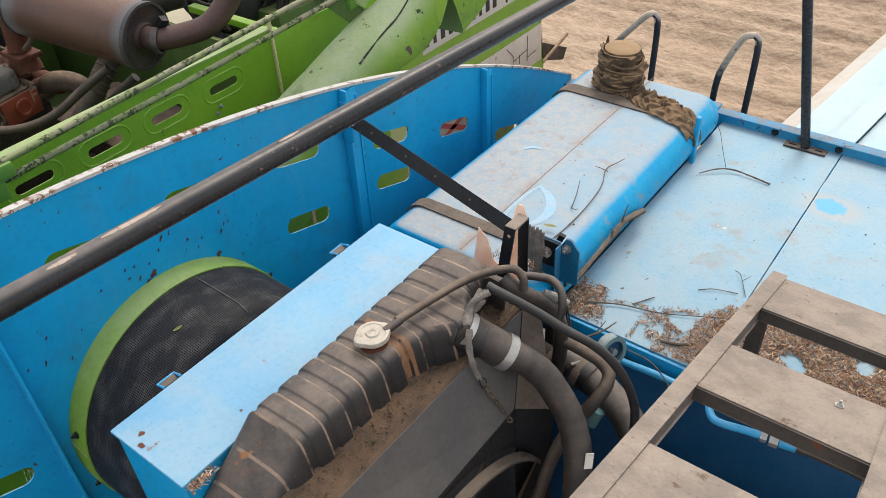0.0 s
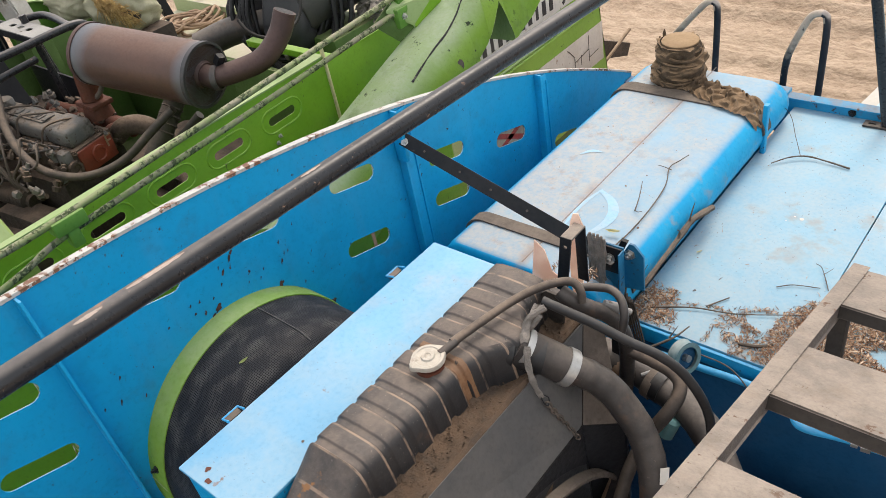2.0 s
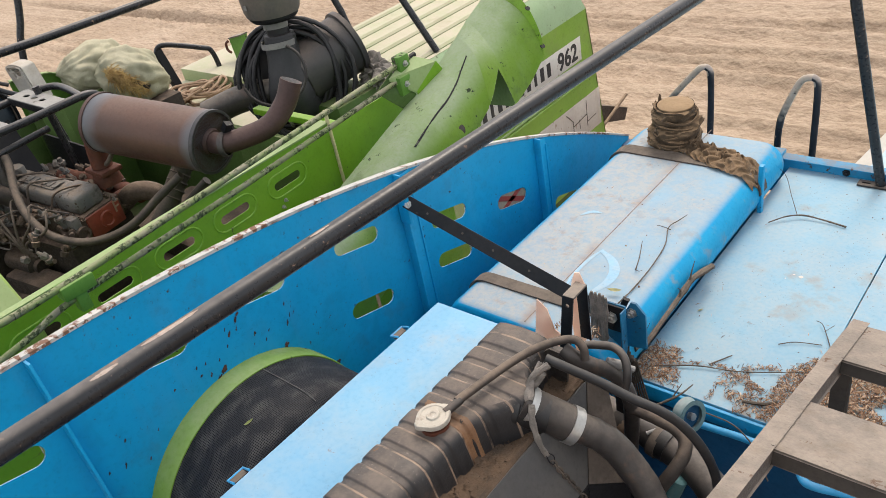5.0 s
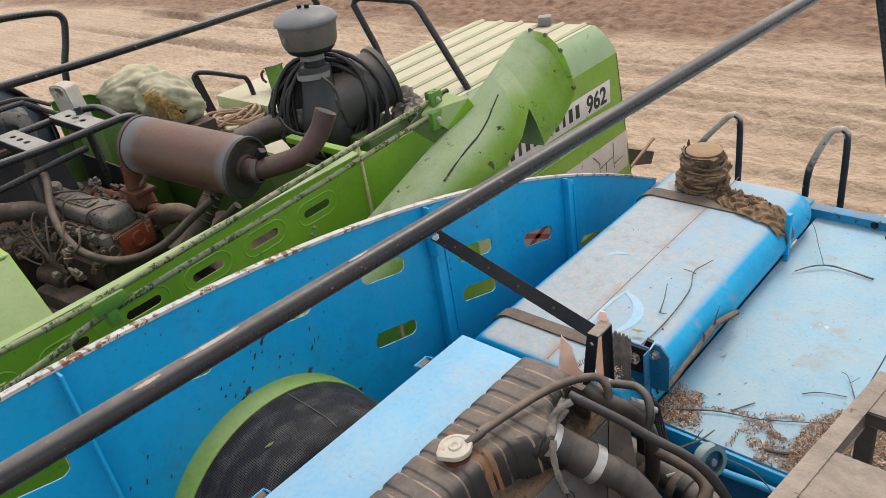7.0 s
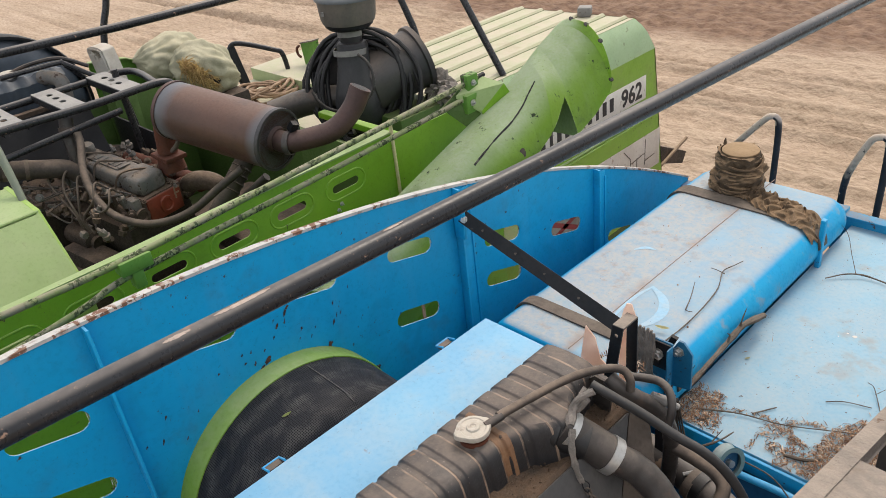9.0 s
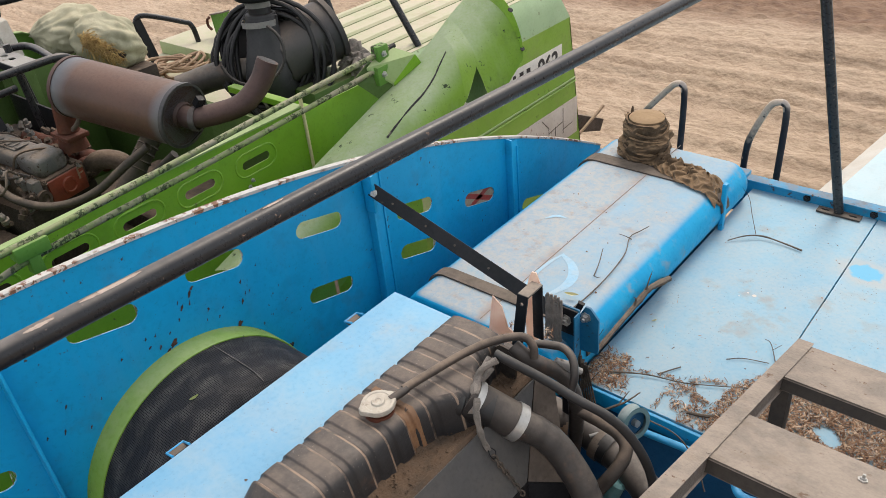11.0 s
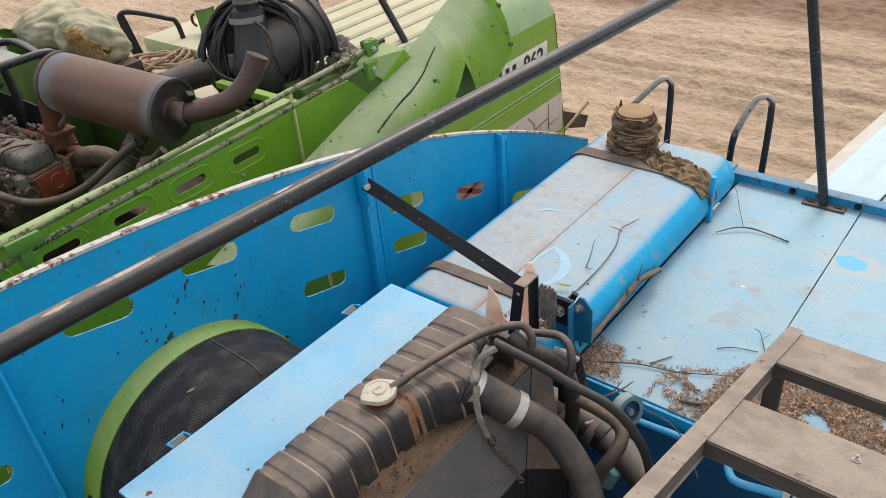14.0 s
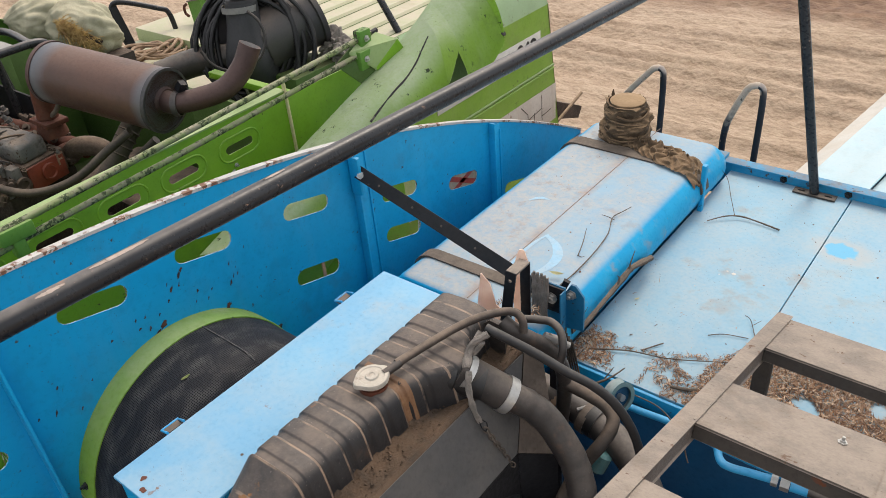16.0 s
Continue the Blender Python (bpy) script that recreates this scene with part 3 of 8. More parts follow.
def grip_material():
    """Black paint rubbed down to pale steel towards the top of the grip."""
    m = surface("rubbed_grip_steel", (0.40, 0.32, 0.25), (0.48, 0.395, 0.32), 0.5, scale=12, fine=140, chips=(0.05, 0.048, 0.05), chips_amount=0.5, chips_scale=60, bump=0.15)
    n, l = m.node_tree.nodes, m.node_tree.links
    bsdf = n["Principled BSDF"]
    base = bsdf.inputs["Base Color"].links[0].from_socket
    geo = n.new("ShaderNodeNewGeometry")
    sep = n.new("ShaderNodeSeparateXYZ")
    l.new(geo.outputs["Position"], sep.inputs[0])
    ns = n.new("ShaderNodeTexNoise")
    ns.inputs["Scale"].default_value, ns.inputs["Detail"].default_value = 45.0, 6.0
    l.new(geo.outputs["Position"], ns.inputs["Vector"])
    add = n.new("ShaderNodeMath")
    add.operation = "MULTIPLY_ADD"
    add.inputs[1].default_value = 0.12
    l.new(ns.outputs["Fac"], add.inputs[0])
    l.new(sep.outputs["Z"], add.inputs[2])
    wear = n.new("ShaderNodeMapRange")
    wear.inputs["From Min"].default_value, wear.inputs["From Max"].default_value = 2.41, 2.49
    l.new(add.outputs[0], wear.inputs["Value"])
    x = n.new("ShaderNodeMix")
    x.data_type = "RGBA"
    x.inputs["A"].default_value = (0.022, 0.024, 0.03, 1)
    l.new(wear.outputs["Result"], x.inputs["Factor"])
    l.new(base, x.inputs["B"])
    l.new(x.outputs["Result"], bsdf.inputs["Base Color"])
    return m


grip_m = grip_material()
bare_m = surface("scraped_pale_metal", (0.34, 0.27, 0.22), (0.42, 0.34, 0.29), 0.5, scale=40, chips=(0.03, 0.03, 0.034), chips_amount=1.0, chips_scale=120, bump=0.1)
blue_grimy = surface("grimy_blue_bracket_paint", (0.006, 0.13, 0.27), (0.01, 0.17, 0.33), 0.5, scale=9, dust=(0.20, 0.19, 0.18), dust_amount=0.4, chips=(0.06, 0.045, 0.04), chips_amount=0.5, chips_scale=40, stain=(0.05, 0.05, 0.055), stain_amount=0.7, stain_scale=22, bump=0.1)
seam_m = surface("rusty_weld_line", (0.20, 0.14, 0.105), (0.28, 0.21, 0.165), 0.85, scale=14)

# ---- builders ----
BASE = {}


def thing(name, label, category, at=(0, 0, 0), group="", kind=""):
    e = new(name)
    e.empty_display_size = 0.05
    e.location = at
    BASE[e.name] = Vector(at)
    return tagged(e, label, category, group, kind)


def part(name, bm, material, parent=None, label="", smooth=True, sharp=35):
    """Links a bmesh, built in world coordinates, as one mesh object under a thing or a part."""
    me = bpy.data.meshes.new(name)
    bmesh.ops.recalc_face_normals(bm, faces=bm.faces)
    if smooth:
        lim = radians(sharp)
        for f in bm.faces:
            f.smooth = True
        for e in bm.edges:
            if len(e.link_faces) != 2 or e.calc_face_angle(0.0) > lim:
                e.smooth = False
    bm.to_mesh(me)
    bm.free()
    me.materials.append(material)
    ob = new(name, me)
    if parent is not None:
        ob.parent = parent
        if parent.name in BASE:
            ob.matrix_parent_inverse = Matrix.Translation(-BASE[parent.name])
    return tagged(ob, label)


def solo(name, bm, material, label, category, group="", kind="", smooth=True):
    return tagged(part(name, bm, material, None, label, smooth), label, category, group, kind)


def box(x0, x1, y0, y1, z0, z1, bevel=0.0, bm=None, seg=2):
    own = bmesh.new()
    bmesh.ops.create_cube(own, size=1.0)
    for v in own.verts:
        v.co = ((x0 + x1) / 2 + v.co.x * (x1 - x0), (y0 + y1) / 2 + v.co.y * (y1 - y0), (z0 + z1) / 2 + v.co.z * (z1 - z0))
    if bevel:
        bmesh.ops.bevel(own, geom=own.edges[:], offset=bevel, segments=seg, affect="EDGES", profile=0.5)
    return merge(bm, own)


def merge(bm, own):
    if bm is None:
        return own
    me = bpy.data.meshes.new("tmp")
    own.to_mesh(me)
    own.free()
    bm.from_mesh(me)
    bpy.data.meshes.remove(me)
    return bm


def moved(bm, m):
    bmesh.ops.transform(bm, matrix=m, verts=bm.verts[:])
    return bm


def spline(points, steps=8):
    pts = [Vector(p) for p in points]
    ext = [2 * pts[0] - pts[1], *pts, 2 * pts[-1] - pts[-2]]
    out = []
    for i in range(1, len(ext) - 2):
        a, b, c, d = ext[i - 1 : i + 3]
        for k in range(steps):
            t = k / steps
            out.append(0.5 * (2 * b + (c - a) * t + (2 * a - 5 * b + 4 * c - d) * t * t + (3 * b - a - 3 * c + d) * t**3))
    return [*out, pts[-1]]


def tube(points, r, seg=12, bm=None, curve=True, caps=True, wobble=0.0, flat=1.0, steps=8):
    """A round bar or hose swept along points. r may be a number or a pair of ends. flat squashes the section."""
    pts = spline(points, steps) if curve and len(points) > 2 else [Vector(p) for p in points]
    if bm is None:
        bm = bmesh.new()
    r0, r1 = r if isinstance(r, tuple) else (r, r)
    n = len(pts)
    way = [(pts[min(i + 1, n - 1)] - pts[max(i - 1, 0)]).normalized() for i in range(n)]
    side = way[0].orthogonal().normalized() if abs(way[0].z) > 0.9 else Vector((0, 0, 1)).cross(way[0]).normalized()
    rings = []
    for i, p in enumerate(pts):
        side = (side - way[i] * side.dot(way[i])).normalized()
        up = way[i].cross(side)
        rr = r0 + (r1 - r0) * i / max(1, n - 1)
        if wobble:
            rr *= 1 + wobble * noise.noise(p * 60)
        rings.append([bm.verts.new(p + rr * (math.cos(a) * side + flat * math.sin(a) * up)) for a in (2 * math.pi * k / seg for k in range(seg))])
    for a, b in zip(rings, rings[1:]):
        for k in range(seg):
            bm.faces.new((a[k], a[(k + 1) % seg], b[(k + 1) % seg], b[k]))
    if caps:
        bm.faces.new(rings[0][::-1])
        bm.faces.new(rings[-1])
    return bm


def lathe(profile, origin, axis, seg=32, bm=None, close=False):
    """Turns (along, radius) pairs round an axis."""
    if bm is None:
        bm = bmesh.new()
    axis = Vector(axis).normalized()
    s = axis.orthogonal().normalized()
    u = axis.cross(s)
    o = Vector(origin)
    rings = []
    for d, r in profile:
        rings.append([bm.verts.new(o + axis * d + max(r, 1e-4) * (math.cos(a) * s + math.sin(a) * u)) for a in (2 * math.pi * k / seg for k in range(seg))])
    for a, b in zip(rings, rings[1:]):
        for k in range(seg):
            bm.faces.new((a[k], a[(k + 1) % seg], b[(k + 1) % seg], b[k]))
    if not close:
        bm.faces.new(rings[0][::-1])
        bm.faces.new(rings[-1])
    return bm


def slot(cu, cv, length, height, turn=0.0, seg=8):
    """A rounded slot as a loop in the plane, turn in degrees."""
    r, h = height / 2, max(0.0, length / 2 - height / 2)
    c, s = math.cos(radians(turn)), math.sin(radians(turn))
    loop = [(h + r * math.cos(a), r * math.sin(a)) for a in (-math.pi / 2 + math.pi * k / seg for k in range(seg + 1))]
    loop += [(-x, -y) for x, y in loop]
    return [(cu + c * x - s * y, cv + s * x + c * y) for x, y in loop]


def sheet(outline, holes, place, thick):
    """A flat sheet with real holes; place(u, v) gives its points and thick the vector through it."""
    bm = bmesh.new()
    edges = []
    for loop in (outline, *holes):
        vs = [bm.verts.new(place(u, v)) for u, v in loop]
        edges += [bm.edges.new((vs[i], vs[(i + 1) % len(vs)])) for i in range(len(vs))]
    bmesh.ops.triangle_fill(bm, use_beauty=True, use_dissolve=False, edges=edges)
    got = bmesh.ops.extrude_face_region(bm, geom=bm.faces[:])
    bmesh.ops.translate(bm, vec=Vector(thick), verts=[g for g in got["geom"] if isinstance(g, bmesh.types.BMVert)])
    return bm


def loft(sections, bm=None, caps=True):
    if bm is None:
        bm = bmesh.new()
    rings = [[bm.verts.new(p) for p in s] for s in sections]
    n = len(rings[0])
    for a, b in zip(rings, rings[1:]):
        for k in range(n):
            bm.faces.new((a[k], a[(k + 1) % n], b[(k + 1) % n], b[k]))
    if caps:
        bm.faces.new(rings[0][::-1])
        bm.faces.new(rings[-1])
    return bm


def prism(outline, place, thick):
    return sheet(outline, (), place, thick)


def bolt(p, axis, r=0.009, h=0.008, bm=None):
    bm = lathe([(0, r * 1.5), (0.002, r * 1.5), (0.002, r), (h, r * 0.95)], p, axis, 6, bm)
    return lathe([(h, r * 0.5), (h + 0.006, r * 0.5)], p, axis, 8, bm)


def bar(p, q, w, t, face=(0, 0, 1), bm=None, bevel=0.001):
    """A flat bar from p to q, w wide and t thick; face is the normal of its wide side."""
    p, q, f = Vector(p), Vector(q), Vector(face)
    d = (q - p).normalized()
    f = (f - d * f.dot(d)).normalized()
    s = d.cross(f)
    own = box(-0.5, 0.5, -0.5, 0.5, -0.5, 0.5)
    n = (q - p).length
    for v in own.verts:
        v.co = (p + q) / 2 + d * v.co.x * n + s * v.co.y * w + f * v.co.z * t
    if bevel:
        bmesh.ops.bevel(own, geom=own.edges[:], offset=bevel, segments=1, affect="EDGES")
    return merge(bm, own)

# ---- ground ----
def build_ground():
    xs = [-900, -300, -100, -50, -30, -22] + [-18 + 0.065 * k for k in range(310)] + [2.4, 3, 5, 10, 30, 100, 900]
    ys = [-900, -300, -80, -30, -10, 0, 2, 3.5] + [4.4 + 0.05 * k for k in range(190)] + [14, 15, 17, 20, 26, 40, 90, 300, 900]
    tracks = [(5.6, 0.16), (6.35, 0.20), (7.2, 0.15), (7.95, 0.22), (8.5, 0.14), (9.0, 0.12), (9.35, 0.20), (9.95, 0.15), (10.5, 0.22)]

    def height(x, y):
        if not (-20 < x < 3 and 4 < y < 14.5):
            return 0.0
        p = Vector((x, y, 0))
        z = 0.025 * noise.noise(Vector((x * 0.8, y * 3.2, 2))) + 0.030 * noise.noise(Vector((x * 2.6, y * 6.5, 5))) + 0.026 * noise.noise(Vector((x * 8, y * 12, 1)))
        yy = y + 0.22 * noise.noise(Vector((x * 0.22, y * 0.3, 8)))
        for k, (c, w) in enumerate(tracks):
            d = (yy - c - 0.03 * x * (k % 3 - 1)) / w
            if abs(d) < 2.5:
                z += -0.055 * math.exp(-d * d) + 0.034 * math.exp(-(abs(d) - 1.35) ** 2 * 6)
                if k % 2:
                    z += 0.024 * math.exp(-d * d) * math.sin(x * 30 + 5 * d)
        if y > 11.3:
            z += 0.06 * abs(noise.noise(Vector((x * 2.2, y * 2.2, 9)))) + 0.05 * noise.noise(p * 5)
        return z

    vs = [(x, y, height(x, y)) for y in ys for x in xs]
    n = len(xs)
    fs = [(j * n + i, j * n + i + 1, (j + 1) * n + i + 1, (j + 1) * n + i) for j in range(len(ys) - 1) for i in range(n - 1)]
    me = bpy.data.meshes.new("ground")
    me.from_pydata(vs, [], fs)
    me.polygons.foreach_set("use_smooth", [True] * len(fs))
    me.materials.append(ground_m)
    tagged(new("ground", me), "dry sandy yard ground with wheel tracks, tilled soil beyond", "ground", kind="structure")


build_ground()

# ---- blue harvester: body, side wall, tank, deck ----
WALL_X = -1.505
blue = thing("blue_harvester_body", "blue painted steel body of a combine harvester, dusty and scratched", "harvester body", (-1.0, 1.4, 0.6))
HUB_Y, HUB_Z, R_OUT, R_IN = 0.684, 2.247, 0.329, 0.325


def wall_top(y):
    d = max(0.0, min(2.55, y - 0.2))
    return 2.9224 + d * (-0.018 + d * (-0.0706 + d * (-0.0185 + d * 0.0029)))


chip_m = surface("rusty_bare_patch", (0.035, 0.02, 0.018), (0.09, 0.035, 0.025), 0.85, scale=60)


def build_side_wall():
    ys = [-0.9 + 3.62 * k / 60 for k in range(61)]
    outline = [(y, wall_top(y)) for y in ys] + [(2.72, 1.25), (-0.9, 1.25)]
    holes = [slot(0.188, 2.724, 0.168, 0.052, -13), slot(0.186, 2.538, 0.168, 0.048, -17), slot(0.182, 2.322, 0.168, 0.05, -20),
             slot(0.553, 2.741, 0.168, 0.052, -13), slot(0.852, 2.722, 0.168, 0.052, -13), slot(1.188, 2.660, 0.168, 0.050, -14), slot(1.187, 2.440, 0.170, 0.050, -15),
             slot(1.568, 2.522, 0.168, 0.050, -15), slot(1.564, 2.374, 0.172, 0.050, -17), slot(1.893, 2.403, 0.168, 0.052, -16), slot(2.225, 2.215, 0.168, 0.05, -17)]
    holes.append([(HUB_Y + 0.318 * math.cos(a), HUB_Z + 0.318 * math.sin(a)) for a in (2 * math.pi * k / 48 for k in range(48))])
    bm = sheet(outline, holes, lambda u, v: (WALL_X, u, v), (-0.004, 0, 0))
    wall = part("side_wall", bm, blue_side, blue, "bright blue sheet steel wall with slots")
    for loop in holes[:-1]:
        mid = sum(v for _, v in loop) / len(loop)
        lip = [(WALL_X - 0.002, u, v - 0.0003) for u, v in loop if v < mid + 0.004]
        lip.sort(key=lambda p: p[1])
        part("slot_lip", tube(lip, 0.0009, 6, curve=False), edge_white, wall, "bare pale lower lip of a slot")
    rim = bmesh.new()
    top = [(y, wall_top(y)) for y in ys]
    loft([[(WALL_X + 0.004, y, z - 0.004), (WALL_X + 0.004, y, z + 0.004), (WALL_X - 0.015, y, z + 0.004), (WALL_X - 0.015, y, z - 0.004)] for y, z in top], rim)
    part("wall_rim", rim, edge_white, wall, "white chipped rim edge")
    for y, dx in ((0.322, 0.0), (1.372, 0.0), (2.055, 0.0)):
        rib = box(WALL_X, WALL_X + 0.028, y - 0.002, y + 0.004, 1.3, wall_top(y) - 0.006, 0.001)
        if y > 1:
            box(WALL_X + 0.0005, WALL_X + 0.005, y + 0.004, y + 0.062, 1.3, wall_top(y + 0.06) - 0.006, 0.0015, rib)
            box(WALL_X + 0.0005, WALL_X + 0.009, y + 0.056, y + 0.062, 1.3, wall_top(y + 0.06) - 0.03, 0.001, rib)
        part("wall_rib", rib, blue_side, wall)
    rnd = random.Random(4)
    chips = list(((0.690, 2.588, 0.014, 1.1), (0.672, 2.578, 0.008, 1.3), (0.655, 2.60, 0.005, 1.8), (0.650, 2.570, 0.006, 1.0), (0.872, 2.525, 0.010, 1.5), (0.735, 2.665, 0.006, 2.6), (0.765, 2.690, 0.005, 3.0), (0.775, 2.702, 0.006, 1.4),
                          (0.720, 2.640, 0.004, 2.0), (0.905, 2.640, 0.003, 4.0), (0.91, 2.60, 0.003, 3.0), (0.80, 2.62, 0.005, 1.8), (0.63, 2.615, 0.004, 1.4), (0.96, 2.66, 0.003, 2.2), (0.56, 2.63, 0.004, 1.2), (0.99, 2.55, 0.003, 2.0)))
    for k in range(16):
        a = rnd.uniform(0.9, 2.5)
        d = rnd.uniform(0.35, 0.47)
        chips.append((HUB_Y + d * math.cos(a), HUB_Z + d * math.sin(a), rnd.uniform(0.0018, 0.004), rnd.uniform(1.5, 4.0)))
    for y, z, r, tall in chips:
        ch = bmesh.new()
        k0 = rnd.uniform(0, 9)
        vs = []
        for k in range(14):
            a = 2 * math.pi * k / 14
            q = 0.62 * r * (1 + 0.9 * noise.noise(Vector((math.cos(a) * 2.6 + k0, math.sin(a) * 2.6, k0))))
            vs.append(ch.verts.new((WALL_X + 0.0012, y + q * math.cos(a) + 0.35 * q * tall * math.sin(a), z + q * tall * math.sin(a))))
        ch.faces.new(vs)
        part("paint_chip", ch, chip_m, wall, "dark rusty paint chip")
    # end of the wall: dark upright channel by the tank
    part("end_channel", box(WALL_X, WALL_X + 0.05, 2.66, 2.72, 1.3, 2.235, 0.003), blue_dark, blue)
    return wall


side_wall = build_side_wall()


def build_screen():
    """Rotary air screen standing in the wall: green ring, dished black perforated drum."""
    s = thing("rotary_air_screen", "round black perforated radiator air screen with green ring", "air screen", (WALL_X, HUB_Y, HUB_Z))
    o = (WALL_X, HUB_Y, HUB_Z)
    ring = lathe([(-0.02, R_OUT - 0.02), (-0.02, R_OUT), (0.058, R_OUT), (0.062, R_OUT - 0.002), (0.062, R_OUT - 0.02)], o, (1, 0, 0), 96, close=True)
    part("ring", ring, ring_green, s, "worn green painted steel ring")
    bm = bmesh.new()
    uvs = bm.loops.layers.uv.new("holes")
    prof = [(0.05, R_IN - 0.001), (0.10, R_IN - 0.001), (0.16, R_IN - 0.002), (0.22, R_IN - 0.005), (0.255, R_IN - 0.015), (0.275, R_IN - 0.04), (0.283, R_IN - 0.08), (0.285, 0.12), (0.285, 0.02)]
    seg = 96
    rings, dist, last = [], 0.0, None
    for d, r in prof:
        if last:
            dist += math.hypot(d - last[0], r - last[1])
        last = (d, r)
        rings.append((dist, [bm.verts.new((o[0] + d, o[1] + r * math.cos(2 * math.pi * k / seg), o[2] + r * math.sin(2 * math.pi * k / seg))) for k in range(seg)]))
    for (d0, a), (d1, b) in zip(rings, rings[1:]):
        for k in range(seg):
            f = bm.faces.new((a[k], a[(k + 1) % seg], b[(k + 1) % seg], b[k]))
            for lp, (uu, vv) in zip(f.loops, ((k, d0), (k + 1, d0), (k + 1, d1), (k, d1))):
                lp[uvs].uv = (uu / seg * 400, vv * 200)
    part("drum", bm, screen_m, s, "black perforated drum, dusty", sharp=60)
    seam = tube([(o[0] + d + 0.002, o[1] + (r + 0.002) * math.cos(1.36), o[2] + (r + 0.002) * math.sin(1.36)) for d, r in prof[:5]], 0.0011, 6)
    part("seam", seam, shroud_m, s)
    for a in (2.98, 3.3):
        part("ring_seam", bar((o[0] + 0.002, o[1] + (R_OUT + 0.001) * math.cos(a), o[2] + (R_OUT + 0.001) * math.sin(a)), (o[0] + 0.061, o[1] + (R_OUT + 0.001) * math.cos(a + 0.03), o[2] + (R_OUT + 0.001) * math.sin(a + 0.03)), 0.003, 0.0015, (0, math.cos(a), math.sin(a)), bevel=0), green_pale, s, "pale joint line")
    for a in (0.42, 2.86, 3.4, 4.2):
        part("ring_bolt", bolt((o[0] + 0.03, o[1] + R_OUT * math.cos(a), o[2] + R_OUT * math.sin(a)), (0, math.cos(a), math.sin(a)), 0.007), black_flat, s)


build_screen()


def build_air_box():
    """Box beside the radiator with a pale lid."""
    b = thing("radiator_air_box", "pale blue sheet metal box with flat lid beside the radiator", "metal box", (-0.98, 0.69, 2.3))
    part("lid", box(-1.107, -0.902, 0.322, 1.066, 2.662, 2.670, 0.0035), blue_box, b, "pale blue lid with faint rust spots")
    part("side_panel", box(-1.100, -0.906, 0.328, 1.06, 2.02, 2.662, 0.002), blue_side, b)
    for x, y, r in ((-1.052, 0.352, 0.0055), (-1.030, 0.336, 0.0065), (-0.945, 0.49, 0.003)):
        sp = bmesh.new()
        vs = [sp.verts.new((x + r * q * math.cos(a), y + r * q * math.sin(a), 2.6708)) for a, q in ((2 * math.pi * k / 11, 1 + 0.6 * noise.noise(Vector((k * 1.7, x * 50, y * 50)))) for k in range(11))]
        sp.faces.new(vs)
        part("rust_spot", sp, rust_red if r > 0.004 else strap_m, b)
    for y in (0.462, 0.940):
        latch = part("latch", bar((-1.124, y - 0.015, 2.660), (-1.124, y + 0.015, 2.660), 0.016, 0.008, (0.2, 0, 1)), strap_m, b, "brown rubber lid latch")
        loop = [(-1.107, y - 0.019, 2.671), (-1.130, y - 0.019, 2.664), (-1.130, y + 0.019, 2.664), (-1.107, y + 0.019, 2.671)]
        part("latch_loop", tube(loop, 0.0028, 8, curve=False), blue_pipe, latch, "blue wire loop")
        part("latch_foot", bar((-1.120, y - 0.034, 2.642), (-1.120, y - 0.008, 2.642), 0.012, 0.006, (0, 0, 1)), black_flat, latch)


build_air_box()


